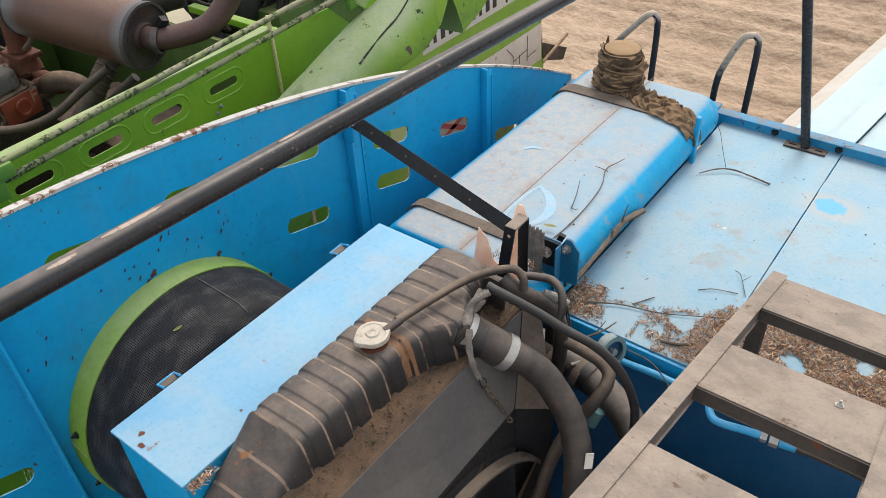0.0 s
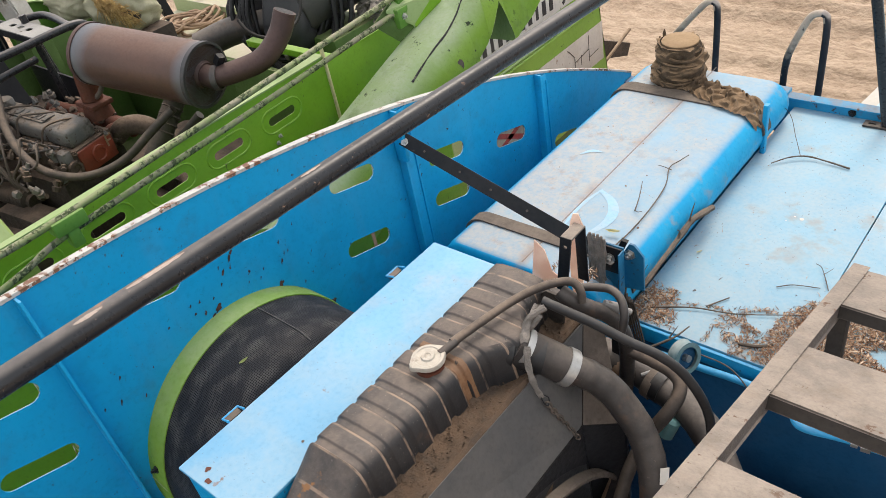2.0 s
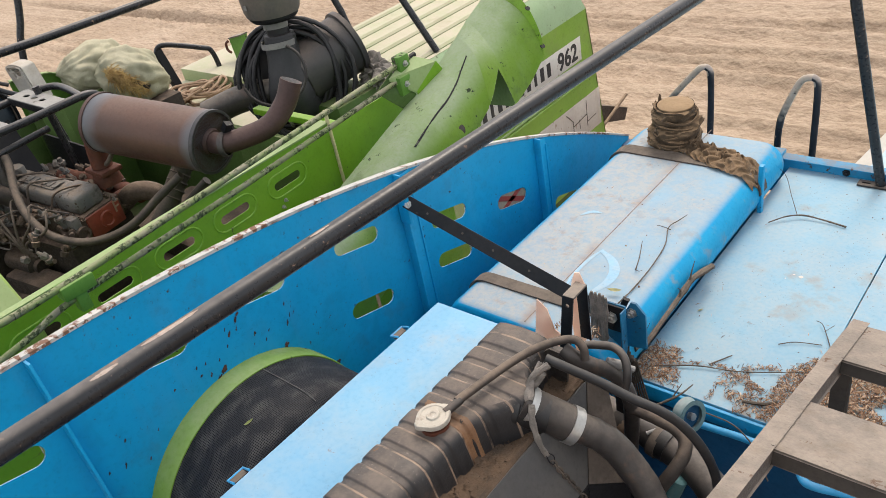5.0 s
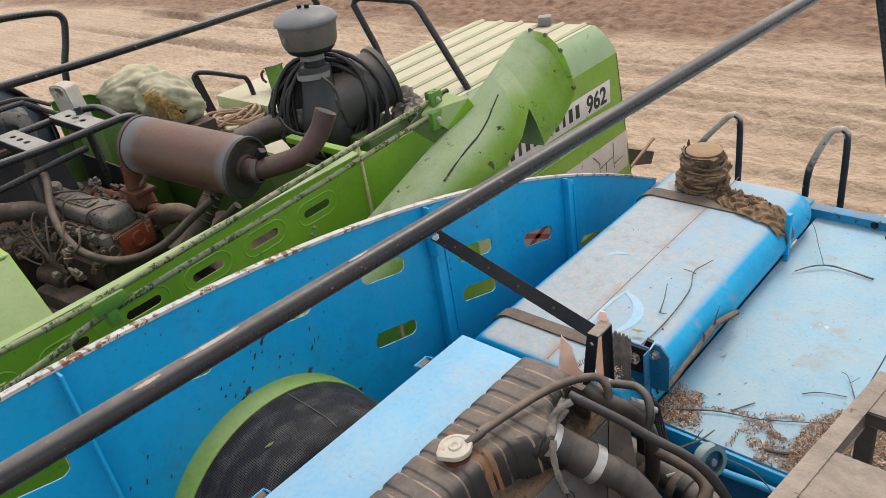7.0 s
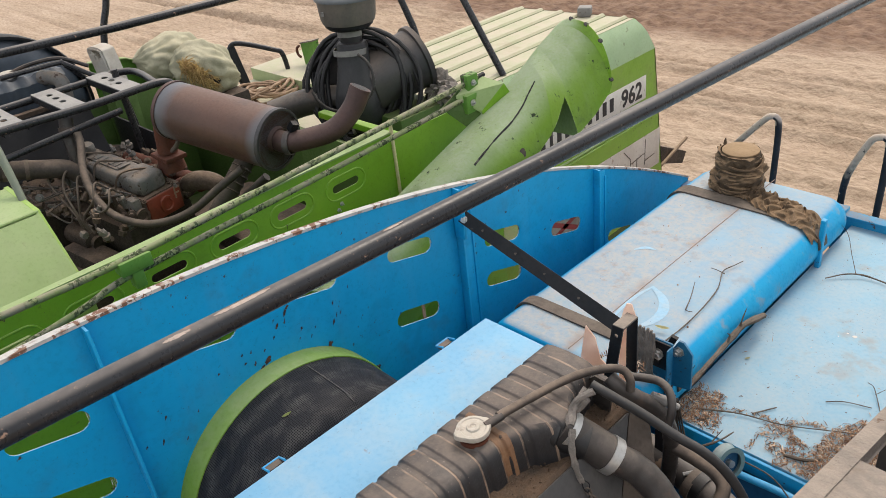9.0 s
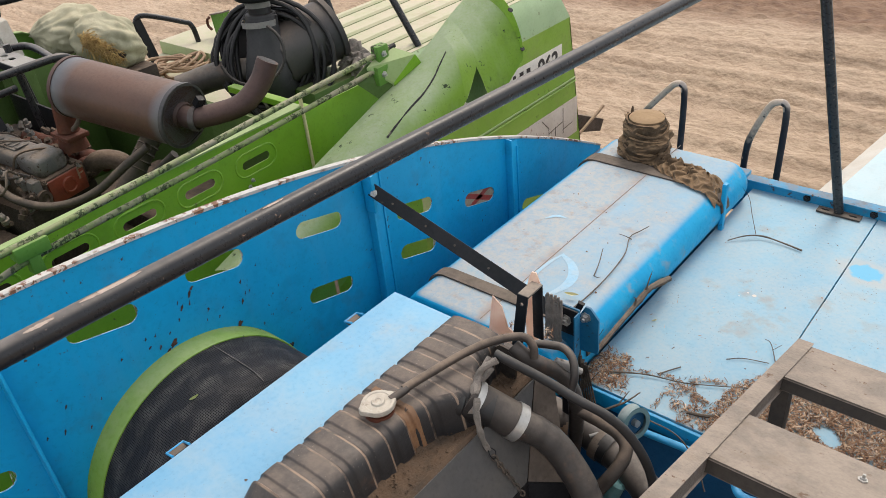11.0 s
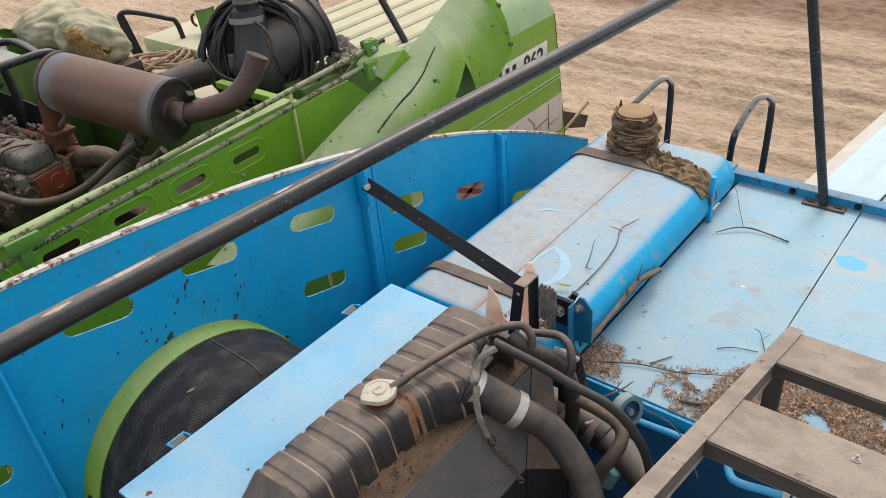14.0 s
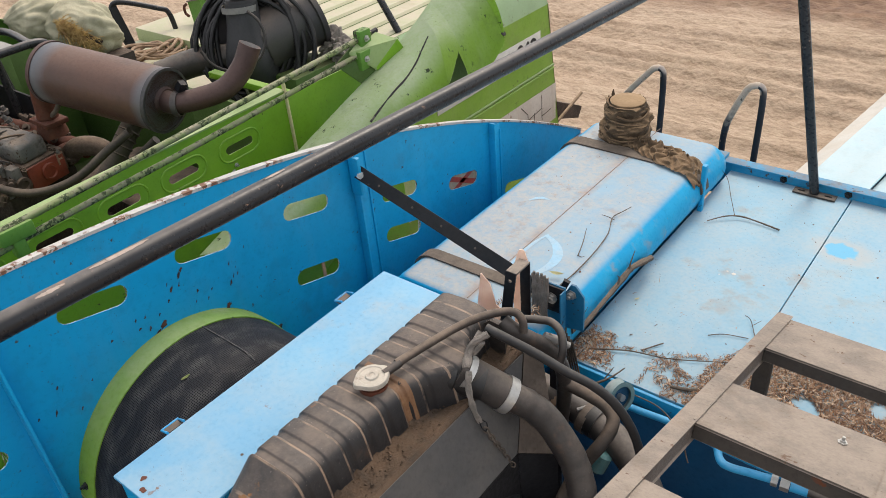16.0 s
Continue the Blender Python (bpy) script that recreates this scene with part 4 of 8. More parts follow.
def build_fuel_tank():
    t = thing("fuel_tank", "large blue fuel tank with rounded edges, thick dust on top", "fuel tank", (-1.06, 1.95, 2.2))

    def section(y, grow=0.0):
        x0, x1, z0, z1, r = -1.335 - grow, -0.792 + grow, 1.95 - grow, 2.438 + grow, 0.075
        pts = []
        for cx, cz, a0 in ((x1 - r, z1 - r, 0), (x0 + r, z1 - r, 90), (x0 + r, z0 + r, 180)):
            for k in range(9):
                a = radians(a0 + 90 * k / 8)
                pts.append((cx + r * math.cos(a), y, cz + r * math.sin(a)))
        pts += [(x1 - 0.062, y, z0), (x1 - 0.062, y, 2.22), (x1 - 0.058, y, 2.29)]
        for k in range(1, 7):
            a = radians(-90 + 15 * k)
            pts.append((x1 - 0.058 + 0.058 * math.cos(a), y, 2.352 + 0.058 * math.sin(a)))
        return pts

    ys = [1.30, 1.303, 1.309] + [1.33 + 1.14 * k / 12 for k in range(13)] + [2.497, 2.512, 2.519, 2.522]
    gs = [-0.02, -0.008, -0.002] + [0.0] * 13 + [-0.004, -0.014, -0.028, -0.045]
    body = part("tank_shell", loft([section(y, g) for y, g in zip(ys, gs)]), blue_tank, t, "blue painted steel shell under grey dust", sharp=50)
    seam = tube([(-1.062, 1.32 + 1.2 * k / 10, 2.4382) for k in range(11)], 0.0013, 6)
    part("weld_seam", seam, seam_m, body, "brown weld seam")
    for y, w in ((1.437, 0.042), (2.290, 0.056)):
        st = loft([[(p[0], y - w / 2, p[2]) for p in section(0, 0.001)[:19]] + [(p[0], y - w / 2, p[2]) for p in section(0, 0.006)[:19]][::-1],
                   [(p[0], y + w / 2, p[2]) for p in section(0, 0.001)[:19]] + [(p[0], y + w / 2, p[2]) for p in section(0, 0.006)[:19]][::-1]])
        part("strap", st, strap_m, t, "worn brown rubber strap")
    # faded curved decal: plain swooshes
    def ribbon(pts, w):
        dec = bmesh.new()
        p = spline([(x, y, 2.4392) for x, y in pts], 8)
        prev = None
        for i, q in enumerate(p):
            d = (p[min(i + 1, len(p) - 1)] - p[max(i - 1, 0)]).normalized()
            s = Vector((-d.y, d.x, 0)) * w * (0.35 + 0.65 * math.sin(math.pi * min(1, (i + 1) / len(p))))
            cur = (dec.verts.new(q + s), dec.verts.new(q - s))
            if prev:
                dec.faces.new((prev[0], prev[1], cur[1], cur[0]))
            prev = cur
        part("decal", dec, logo_m, body, "cleaner blue curved decal mark")

    ribbon([(-0.966, 1.509), (-0.95, 1.564), (-0.957, 1.618), (-0.991, 1.665), (-1.043, 1.696)], 0.015)
    ribbon([(-1.047, 1.502), (-1.054, 1.571), (-1.051, 1.642), (-1.039, 1.702)], 0.006)
    ribbon([(-1.199, 1.841), (-1.176, 1.872), (-1.143, 1.878)], 0.007)
    # support brackets with bolts at the near corner
    br = prism([(-0.800, 2.40), (-0.799, 2.515), (-0.783, 2.546), (-0.770, 2.546), (-0.745, 2.518), (-0.745, 2.41)], lambda u, v: (u, 1.400, v), (0, -0.006, 0))
    part("corner_bracket", br, blue_grimy, t, "blue bolted corner bracket")
    part("corner_bolt", bolt((-0.781, 1.394, 2.515), (0, -1, 0), 0.010, 0.012), steel, t)
    part("end_upright", box(-0.80, -0.785, 2.27, 2.29, 2.24, 2.47, 0.002), blue_side, t)


build_fuel_tank()


def build_deck():
    d = thing("engine_deck", "pale blue sheet steel deck, dusty with dry chaff", "deck", (0.2, 2.0, 2.2))
    part("deck_sheet", box(-0.808, -0.3925, 1.398, 2.602, 2.285, 2.297, 0.002), blue_deck, d)
    part("deck_sheet", box(-0.3895, 1.6, 1.398, 2.602, 2.284, 2.2965, 0.002), blue_deck, d)
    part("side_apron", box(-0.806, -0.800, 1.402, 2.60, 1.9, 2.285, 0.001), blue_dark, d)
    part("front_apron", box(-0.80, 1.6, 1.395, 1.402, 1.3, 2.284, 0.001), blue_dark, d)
    lip = box(-0.80, 1.6, 1.386, 1.396, 2.245, 2.292, 0.002)
    part("front_lip", lip, blue_side, d)
    beam = box(-0.86, 1.6, 2.594, 2.628, 2.18, 2.330, 0.003)
    box(-0.86, 1.6, 2.582, 2.628, 2.328, 2.334, 0.002, beam)
    part("rear_beam", beam, beam_m, d, "blue rear edge beam with bolts")
    for x in (-0.62, -0.405, -0.2, 0.1):
        part("beam_bolt", bolt((x, 2.593, 2.312), (0, -1, 0.15), 0.009, 0.010), black_flat, d)
    part("corner_shelf", box(-0.895, -0.835, 2.575, 2.64, 2.20, 2.345, 0.003), beam_m, d)
    # floor of the well between radiator and deck, and an unseen wall behind the camera
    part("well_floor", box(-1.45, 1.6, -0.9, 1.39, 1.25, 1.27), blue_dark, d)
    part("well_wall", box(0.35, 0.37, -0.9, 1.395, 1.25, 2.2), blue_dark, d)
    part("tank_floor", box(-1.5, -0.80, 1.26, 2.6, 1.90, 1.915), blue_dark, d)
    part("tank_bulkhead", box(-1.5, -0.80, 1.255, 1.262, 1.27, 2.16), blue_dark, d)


build_deck()
part("chassis", box(-1.45, 1.5, -0.85, 2.58, 0.55, 1.25, 0.02), blue_dark, blue)


def wheel(x, y, r, w, group="blue harvester wheels"):
    g = thing("harvester_wheel", "large black rubber harvester tyre on steel rim", "wheel", (x, y, r), group=group)
    t = lathe([(-w / 2, r * 0.55), (-w / 2, r * 0.9), (-w * 0.38, r), (w * 0.38, r), (w / 2, r * 0.9), (w / 2, r * 0.55)], (x, y, r), (1, 0, 0), 36)
    part("tyre", t, rubber, g)
    part("rim", lathe([(-w * 0.3, r * 0.54), (w * 0.3, r * 0.54)], (x, y, r), (1, 0, 0), 28), green_pale, g)


for wx in (-1.15, 1.15):
    wheel(wx, 0.0, 0.62, 0.42)
    wheel(wx, 2.2, 0.45, 0.3)


def build_radiator():
    r = thing("radiator", "dusty black engine radiator with ribbed top tank", "radiator", (-0.79, 0.71, 2.3))
    y0, y1 = 0.335, 1.045
    PITCH, FIRST = 0.0507, 0.4845

    def groove(y):
        # narrow pressed grooves with steep walls
        k = round((y - FIRST) / PITCH)
        d = abs(y - FIRST - k * PITCH) if 0 <= k <= 9 else 1.0
        f = max(0.0, min(1.0, (0.0105 - d) / 0.0060))
        return f * f * (3 - 2 * f)

    def section(y):
        # the near end slopes away as a flat facet, the far end is rounded
        e = min(1.0, max(0.0, (y1 - y) / 0.03))
        top = 2.733 - 0.06 * (1 - math.sin(e * math.pi / 2))
        if y < 0.475:
            top = 2.733 - 0.123 * (0.475 - y) / 0.14
        rib = 0.0022 - 0.0042 * groove(y)
        pts = []
        prof = [(-0.903, 2.56), (-0.903, 2.660), (-0.899, 2.695), (-0.891, 2.714), (-0.880, 2.726), (-0.864, 2.731), (-0.825, 2.7335), (-0.790, 2.733), (-0.776, 2.730), (-0.766, 2.722), (-0.760, 2.707), (-0.754, 2.68), (-0.745, 2.63), (-0.742, 2.56)]
        for k, (x, z) in enumerate(prof):
            z = 2.56 + (z - 2.56) * (top - 2.56) / (2.733 - 2.56)
            n = Vector(((x + 0.826) * 1.3, 0, (z - 2.62) * 1.1)).normalized()
            if k >= 8:
                # swelling that carries the outlet
                x += 0.056 * math.exp(-((y - 0.862) / 0.060) ** 2)
            pts.append((x + n.x * rib, y, z + n.z * rib + 0.0012 * noise.noise(Vector((x * 20, y * 14, 0)))))
        return pts

    ys = set()
    for k in range(11):
        c = FIRST + PITCH * k
        ys.update(round(c + d, 5) for d in (-0.0106, -0.0092, -0.0075, -0.0058, -0.0045, 0.0, 0.0045, 0.0058, 0.0075, 0.0092, 0.0106, 0.018, 0.0254))
    ys.update(0.335 + 0.02 * k for k in range(7))
    ys.update((0.47, 0.475, 0.48, 1.03, 1.038, 1.045))
    ys = sorted(y for y in ys if y0 <= y <= y1)
    tank = part("top_tank", loft([section(y) for y in ys]), radiator_m, r, "ribbed black top tank with rust and dust", sharp=38)
    streak = bmesh.new()
    cols = []
    for k in range(17):
        f = k / 16
        lift = 0.0007
        row = []
        for i, p in enumerate(section(0.728 + 0.030 * f)[5:13]):
            wob = 0.006 * noise.noise(Vector((i * 0.8, f * 2, 3)))
            row.append(streak.verts.new((p[0] + lift, p[1] + wob, p[2] + lift)))
        cols.append(row)
    for a, c in zip(cols, cols[1:]):
        for i in range(7):
            streak.faces.new((a[i], a[i + 1], c[i + 1], c[i]))
    part("rust_streak", streak, surface("rust_run", (0.17, 0.085, 0.042), (0.23, 0.12, 0.058), 0.85, scale=30, fine=160, dust=(0.20, 0.14, 0.10), dust_amount=0.5, chips=(0.06, 0.048, 0.042), chips_amount=0.7, chips_scale=60, bump=0.4), tank, "orange rust run below the cap")
    neck = lathe([(0, 0.028), (0.012, 0.028), (0.012, 0.024), (0.02, 0.024)], (-0.812, 0.715, 2.728), (0, 0, 1), 24)
    part("filler_neck", neck, rust_red, tank)
    # pressure cap: disc with two ears, stepped top
    cap = bmesh.new()
    def outline(k):
        a = 2 * math.pi * k / 48
        ear = max(0.0, math.cos(a - 1.25) ** 2) ** 9
        return 0.0305 + 0.0075 * ear + 0.0003 * math.cos(24 * a), a
    layers = [(2.747, 0.95), (2.7485, 1.03), (2.7555, 1.03), (2.758, 0.99), (2.7585, 0.82), (2.757, 0.76), (2.757, 0.44), (2.7605, 0.38), (2.7605, 0.22), (2.759, 0.16), (2.759, 0.02)]
    loft([[(-0.812 + s * outline(k)[0] * math.cos(outline(k)[1]) if s > 0.9 else -0.812 + s * 0.0305 * math.cos(outline(k)[1]), 0.715 + (s * outline(k)[0] if s > 0.9 else s * 0.0305) * math.sin(outline(k)[1]), z) for k in range(48)] for z, s in layers], cap)
    part("pressure_cap", cap, cap_m, r, "dull aluminium radiator cap with two ears", sharp=30)
    nip = tube([(-0.80, 0.735, 2.752), (-0.792, 0.772, 2.756)], 0.0085, 12, curve=False)
    part("overflow_nipple", nip, rubber, r)
    # mud-caked flange and core under the tank
    led = bmesh.new()
    n = 150
    rows = []
    for k in range(n + 1):
        y = 0.335 + 0.72 * k / n
        row = []
        for x, z in ((-0.757, 2.662), (-0.744, 2.650), (-0.728, 2.646), (-0.705, 2.650), (-0.690, 2.657), (-0.682, 2.652), (-0.681, 2.56)):
            b = (0.006 * noise.noise(Vector((x * 60, y * 26, z * 40))) + 0.003 * noise.noise(Vector((x * 160, y * 90, z * 90)))) * (0.8 if x < -0.684 else 0.25)
            row.append(led.verts.new((x + b * 0.5, y, z + b)))
        rows.append(row)
    for a, b in zip(rows, rows[1:]):
        for k in range(6):
            led.faces.new((a[k], a[k + 1], b[k + 1], b[k]))
    part("mud_ledge", led, ledge_m, r, "flange caked with brown mud")
    part("core", box(-0.895, -0.69, 0.34, 1.03, 1.85, 2.60, 0.004), shroud_m, r)
    end = box(-0.905, -0.69, 1.03, 1.075, 1.9, 2.66, 0.006)
    part("end_plate", end, radiator_m, r)
    out = lathe([(-0.030, 0.0390), (-0.008, 0.0385), (-0.006, 0.0355), (0.05, 0.0355)], (-0.725, 0.862, 2.685), (0.82, 0.45, -0.30), 28)
    part("outlet_neck", out, rubber_clean, tank, "short black outlet neck")
    part("end_bracket", prism([(-0.765, 2.58), (-0.765, 2.705), (-0.745, 2.724), (-0.712, 2.722), (-0.706, 2.69), (-0.718, 2.58)], lambda u, v: (u, 0.996, v), (0, 0.006, 0)), black_dusty, r, "dark plate at the tank end")
    return r


radiator = build_radiator()


def build_shroud():
    s = thing("fan_shroud", "dark grey dusty sheet metal fan shroud", "fan shroud", (-0.62, 0.62, 2.3))
    top = loft([[(-0.682, 0.335, 2.655), (-0.613, 0.335, 2.52), (-0.613, 0.335, 2.512), (-0.688, 0.335, 2.65)],
                [(-0.675, 1.012, 2.655), (-0.612, 0.889, 2.508), (-0.615, 0.886, 2.502), (-0.681, 1.008, 2.65)]])
    part("slanted_panel", top, shroud_m, s, "slanted dusty grey panel", sharp=20)
    far = loft([[(-0.674, 1.014, 2.655), (-0.611, 0.891, 2.508), (-0.616, 0.896, 2.503), (-0.68, 1.02, 2.65)],
                [(-0.648, 1.045, 2.63), (-0.563, 0.964, 2.468), (-0.570, 0.970, 2.464), (-0.655, 1.05, 2.625)]])
    part("corner_panel", far, strap_m, s, sharp=20)
    part("side_panel", loft([[(-0.611, 0.891, 2.506), (-0.563, 0.964, 2.466), (-0.570, 0.970, 2.466), (-0.618, 0.897, 2.506)], [(-0.61, 0.92, 1.9), (-0.567, 1.0, 1.9), (-0.575, 1.005, 1.9), (-0.62, 0.925, 1.9)]]), black_flat, s, sharp=20)
    ang = [2 * math.pi * k / 64 for k in range(64)]
    face = sheet([(0.2, 2.505), (0.889, 2.505), (1.02, 2.40), (1.02, 1.68), (0.2, 1.68)], [[(0.62 + 0.39 * math.cos(a), 2.10 + 0.39 * math.sin(a)) for a in ang]], lambda u, v: (-0.612, u, v), (-0.003, 0, 0))
    part("fan_panel", face, black_flat, s)
    part("fan_ring", lathe([(-0.020, 0.380), (0.0, 0.380), (0.003, 0.383), (0.003, 0.390), (0.0, 0.393), (-0.020, 0.393)], (-0.582, 0.62, 2.088), (1, 0, 0), 72, close=True), strap_m, s, "rolled steel fan ring")
    f = thing("cooling_fan", "dusty tan engine cooling fan", "fan", (-0.62, 0.62, 2.10))
    part("hub", lathe([(-0.02, 0.045), (0.025, 0.05), (0.03, 0.03)], (-0.60, 0.62, 2.10), (1, 0, 0), 24), engine_grey, f)
    for k in range(6):
        a = 2 * math.pi * k / 6 + 0.35
        c, sn = math.cos(a), math.sin(a)
        bl = bmesh.new()
        pts = []
        for rr, h in ((0.04, 0.025), (0.2, 0.06), (0.370, 0.10)):
            for sgn in (-1, 1):
                pts.append((rr, sgn * h, 0.018 * sgn))
        vs = [bl.verts.new((-0.597 + p[2], 0.62 + p[0] * c - p[1] * sn, 2.10 + p[0] * sn + p[1] * c)) for p in pts]
        for i in (0, 2):
            bl.faces.new((vs[i], vs[i + 1], vs[i + 3], vs[i + 2]))
        bmesh.ops.solidify(bl, geom=bl.faces[:], thickness=0.003)
        part("blade", bl, cable_tan, f)


build_shroud()


def build_hoses():
    h = thing("upper_radiator_hose", "thick dusty black radiator hose with clamps", "hose", (-0.58, 0.92, 2.5))
    path = [(-0.729, 0.863, 2.703), (-0.689, 0.889, 2.667), (-0.651, 0.913, 2.634), (-0.611, 0.936, 2.606), (-0.578, 0.947, 2.576), (-0.547, 0.947, 2.542), (-0.516, 0.945, 2.50), (-0.49, 0.934, 2.449), (-0.471, 0.916, 2.386), (-0.463, 0.901, 2.288), (-0.46, 0.88, 2.15)]
    sl = tube([*path[:3], tuple(Vector(path[2]).lerp(Vector(path[3]), 0.25))], 0.0368, 24)
    part("sleeve", sl, rubber, h, "short black rubber sleeve")
    part("hose_body", tube(path[2:], 0.0300, 22, wobble=0.05), rubber, h)
    d = (Vector(path[2]) - Vector(path[1])).normalized()
    part("clamp", lathe([(-0.010, 0.0368), (-0.010, 0.0386), (0.010, 0.0386), (0.010, 0.0368)], Vector(path[2]), d, 32, close=True), steel, h, "bright steel band clamp")
    part("clamp", lathe([(-0.006, 0.0368), (-0.006, 0.0384), (0.008, 0.0384), (0.008, 0.0368)], Vector(path[0]) + d * 0.018, d, 28, close=True), steel, h)
    tag = bar((-0.451, 0.922, 2.448), (-0.446, 0.909, 2.418), 0.016, 0.0012, (0.75, -0.6, 0.2))
    part("label_tag", tag, white_pl, h, "small white label")
    part("lower_clamp", lathe([(-0.012, 0.034), (0.012, 0.034)], (-0.459, 0.884, 2.27), (0, 0.1, 1), 24), steel, h)

    p = thing("coolant_pipe", "wide dusty brown coolant pipe with clamp", "pipe", (-0.55, 1.15, 2.4))
    path = [(-0.802, 1.152, 2.425), (-0.722, 1.151, 2.421), (-0.64, 1.154, 2.41), (-0.575, 1.144, 2.4), (-0.51, 1.128, 2.388), (-0.438, 1.097, 2.364), (-0.359, 1.03, 2.3), (-0.31, 0.95, 2.18)]
    part("pipe_body", tube(path, 0.036, 22, wobble=0.04), rubber, p)
    part("clamp_screw", lathe([(-0.012, 0.0045), (0.012, 0.0045)], (-0.600, 1.132, 2.436), (0.6, 0.7, 0.1), 10), tread_m, p, "steel clamp screw")
    for x, w in ((-0.590, 0.010), (-0.572, 0.012)):
        part("clamp", lathe([(-w, 0.037), (-w, 0.0392), (w, 0.0392), (w, 0.037)], (x, 1.143, 2.402), (1, -0.15, -0.15), 28, close=True), strap_m if x < -0.58 else rubber_clean, p)
    part("pale_coupling", lathe([(0, 0.0362), (0.0, 0.0385), (0.105, 0.0385), (0.105, 0.0362)], (-0.76, 1.157, 2.413), (1, -0.03, -0.02), 28, close=True), cable_tan, p)

    def hose(name, label, path, r, m=rubber, wob=0.05):
        solo(name, tube(path, r, 14, wobble=wob), m, label, "hose")

    hose("overflow_hose", "thin dusty rubber overflow hose from radiator cap", [(-0.796, 0.766, 2.756), (-0.788, 0.798, 2.758), (-0.776, 0.858, 2.757), (-0.76, 0.917, 2.758), (-0.737, 0.961, 2.762), (-0.707, 0.997, 2.763), (-0.686, 1.009, 2.76), (-0.671, 1.008, 2.746), (-0.665, 1.002, 2.724)], 0.0085, dusty_hose)
    hose("breather_hose", "thin black curved rubber hose", [(-0.695, 1.05, 2.713), (-0.669, 1.061, 2.715), (-0.639, 1.066, 2.717), (-0.613, 1.058, 2.708), (-0.598, 1.042, 2.684), (-0.598, 1.031, 2.651)], 0.0085)
    hose("long_hose", "long black rubber hose arching down to the engine", [(-0.7, 0.925, 2.775), (-0.669, 0.93, 2.766), (-0.608, 0.957, 2.729), (-0.553, 0.977, 2.695), (-0.505, 0.997, 2.667), (-0.467, 1.013, 2.629), (-0.437, 1.021, 2.583), (-0.418, 1.029, 2.528), (-0.41, 1.034, 2.464), (-0.407, 1.034, 2.308)], 0.0095, rubber_clean)
    hose("heater_hose", "black rubber hose with a sharp bend", [(-0.622, 1.074, 2.557), (-0.606, 1.077, 2.553), (-0.561, 1.086, 2.539), (-0.525, 1.09, 2.526), (-0.5, 1.083, 2.51), (-0.494, 1.062, 2.489), (-0.503, 1.034, 2.463), (-0.525, 1.004, 2.416), (-0.55, 0.959, 2.331), (-0.56, 0.9, 2.2)], 0.0145, dusty_hose)
    hose("elbow_hose", "short thick rubber elbow hose beside radiator", [(-0.712, 0.998, 2.737), (-0.69, 0.999, 2.723), (-0.664, 1.02, 2.696), (-0.644, 1.045, 2.669), (-0.627, 1.062, 2.637), (-0.614, 1.073, 2.582), (-0.619, 1.084, 2.495), (-0.63, 1.09, 2.4)], 0.0165)
    solo("drain_cock", lathe([(-0.03, 0.008), (0.0, 0.011), (0.012, 0.007), (0.03, 0.007)], (-0.628, 1.068, 2.672), (0.7, 0.5, -0.5), 10), tread_m, "small dusty metal drain tap", "tap")
    solo("support_bar", box(-0.690, -0.660, 1.14, 1.15, 1.9, 2.56, 0.002), black_flat, "upright black steel flat bar", "bar")

    t = thing("cloth_tie", "dirty grey cloth strip tied round the hose with a chain", "cloth", (-0.69, 0.90, 2.74))
    knot = bmesh.new()
    for k in range(5):
        a = k * 1.3
        tube([(-0.700 + 0.012 * math.cos(a), 0.915 + 0.012 * math.sin(a), 2.772 - 0.004 * k), (-0.712, 0.893, 2.752 - 0.006 * k), (-0.716 + 0.01 * math.sin(a), 0.872 + 0.008 * math.cos(a), 2.732 - 0.004 * k), (-0.70, 0.858, 2.722)], 0.0062, 8, knot, wobble=0.5)
    part("knot", knot, rope_m, t)
    part("strip", tube([(-0.690, 0.850, 2.725), (-0.679, 0.832, 2.70), (-0.665, 0.825, 2.66), (-0.655, 0.830, 2.625)], 0.006, 8, wobble=0.4, flat=0.5), rope_m, t)
    part("wire_loop", tube([(-0.655, 0.828, 2.628), (-0.650, 0.828, 2.613), (-0.645, 0.834, 2.604), (-0.647, 0.84, 2.618), (-0.655, 0.835, 2.628)], 0.0013, 6), black_flat, t)
    ch = bmesh.new()
    a, b = Vector((-0.646, 0.836, 2.604)), Vector((-0.610, 0.868, 2.497))
    for k in range(11):
        c = a.lerp(b, k / 10)
        own = bmesh.new()
        ax = (b - a).normalized()
        s = ax.orthogonal().normalized()
        u = ax.cross(s)
        if k % 2:
            s, u = u, s
        tube([c + ax * 0.0090 * math.cos(q) + s * 0.0052 * math.sin(q) for q in (2 * math.pi * i / 10 for i in range(11))], 0.0018, 6, ch, curve=False)
    part("chain", ch, strap_m, t, "short rusty chain")


build_hoses()


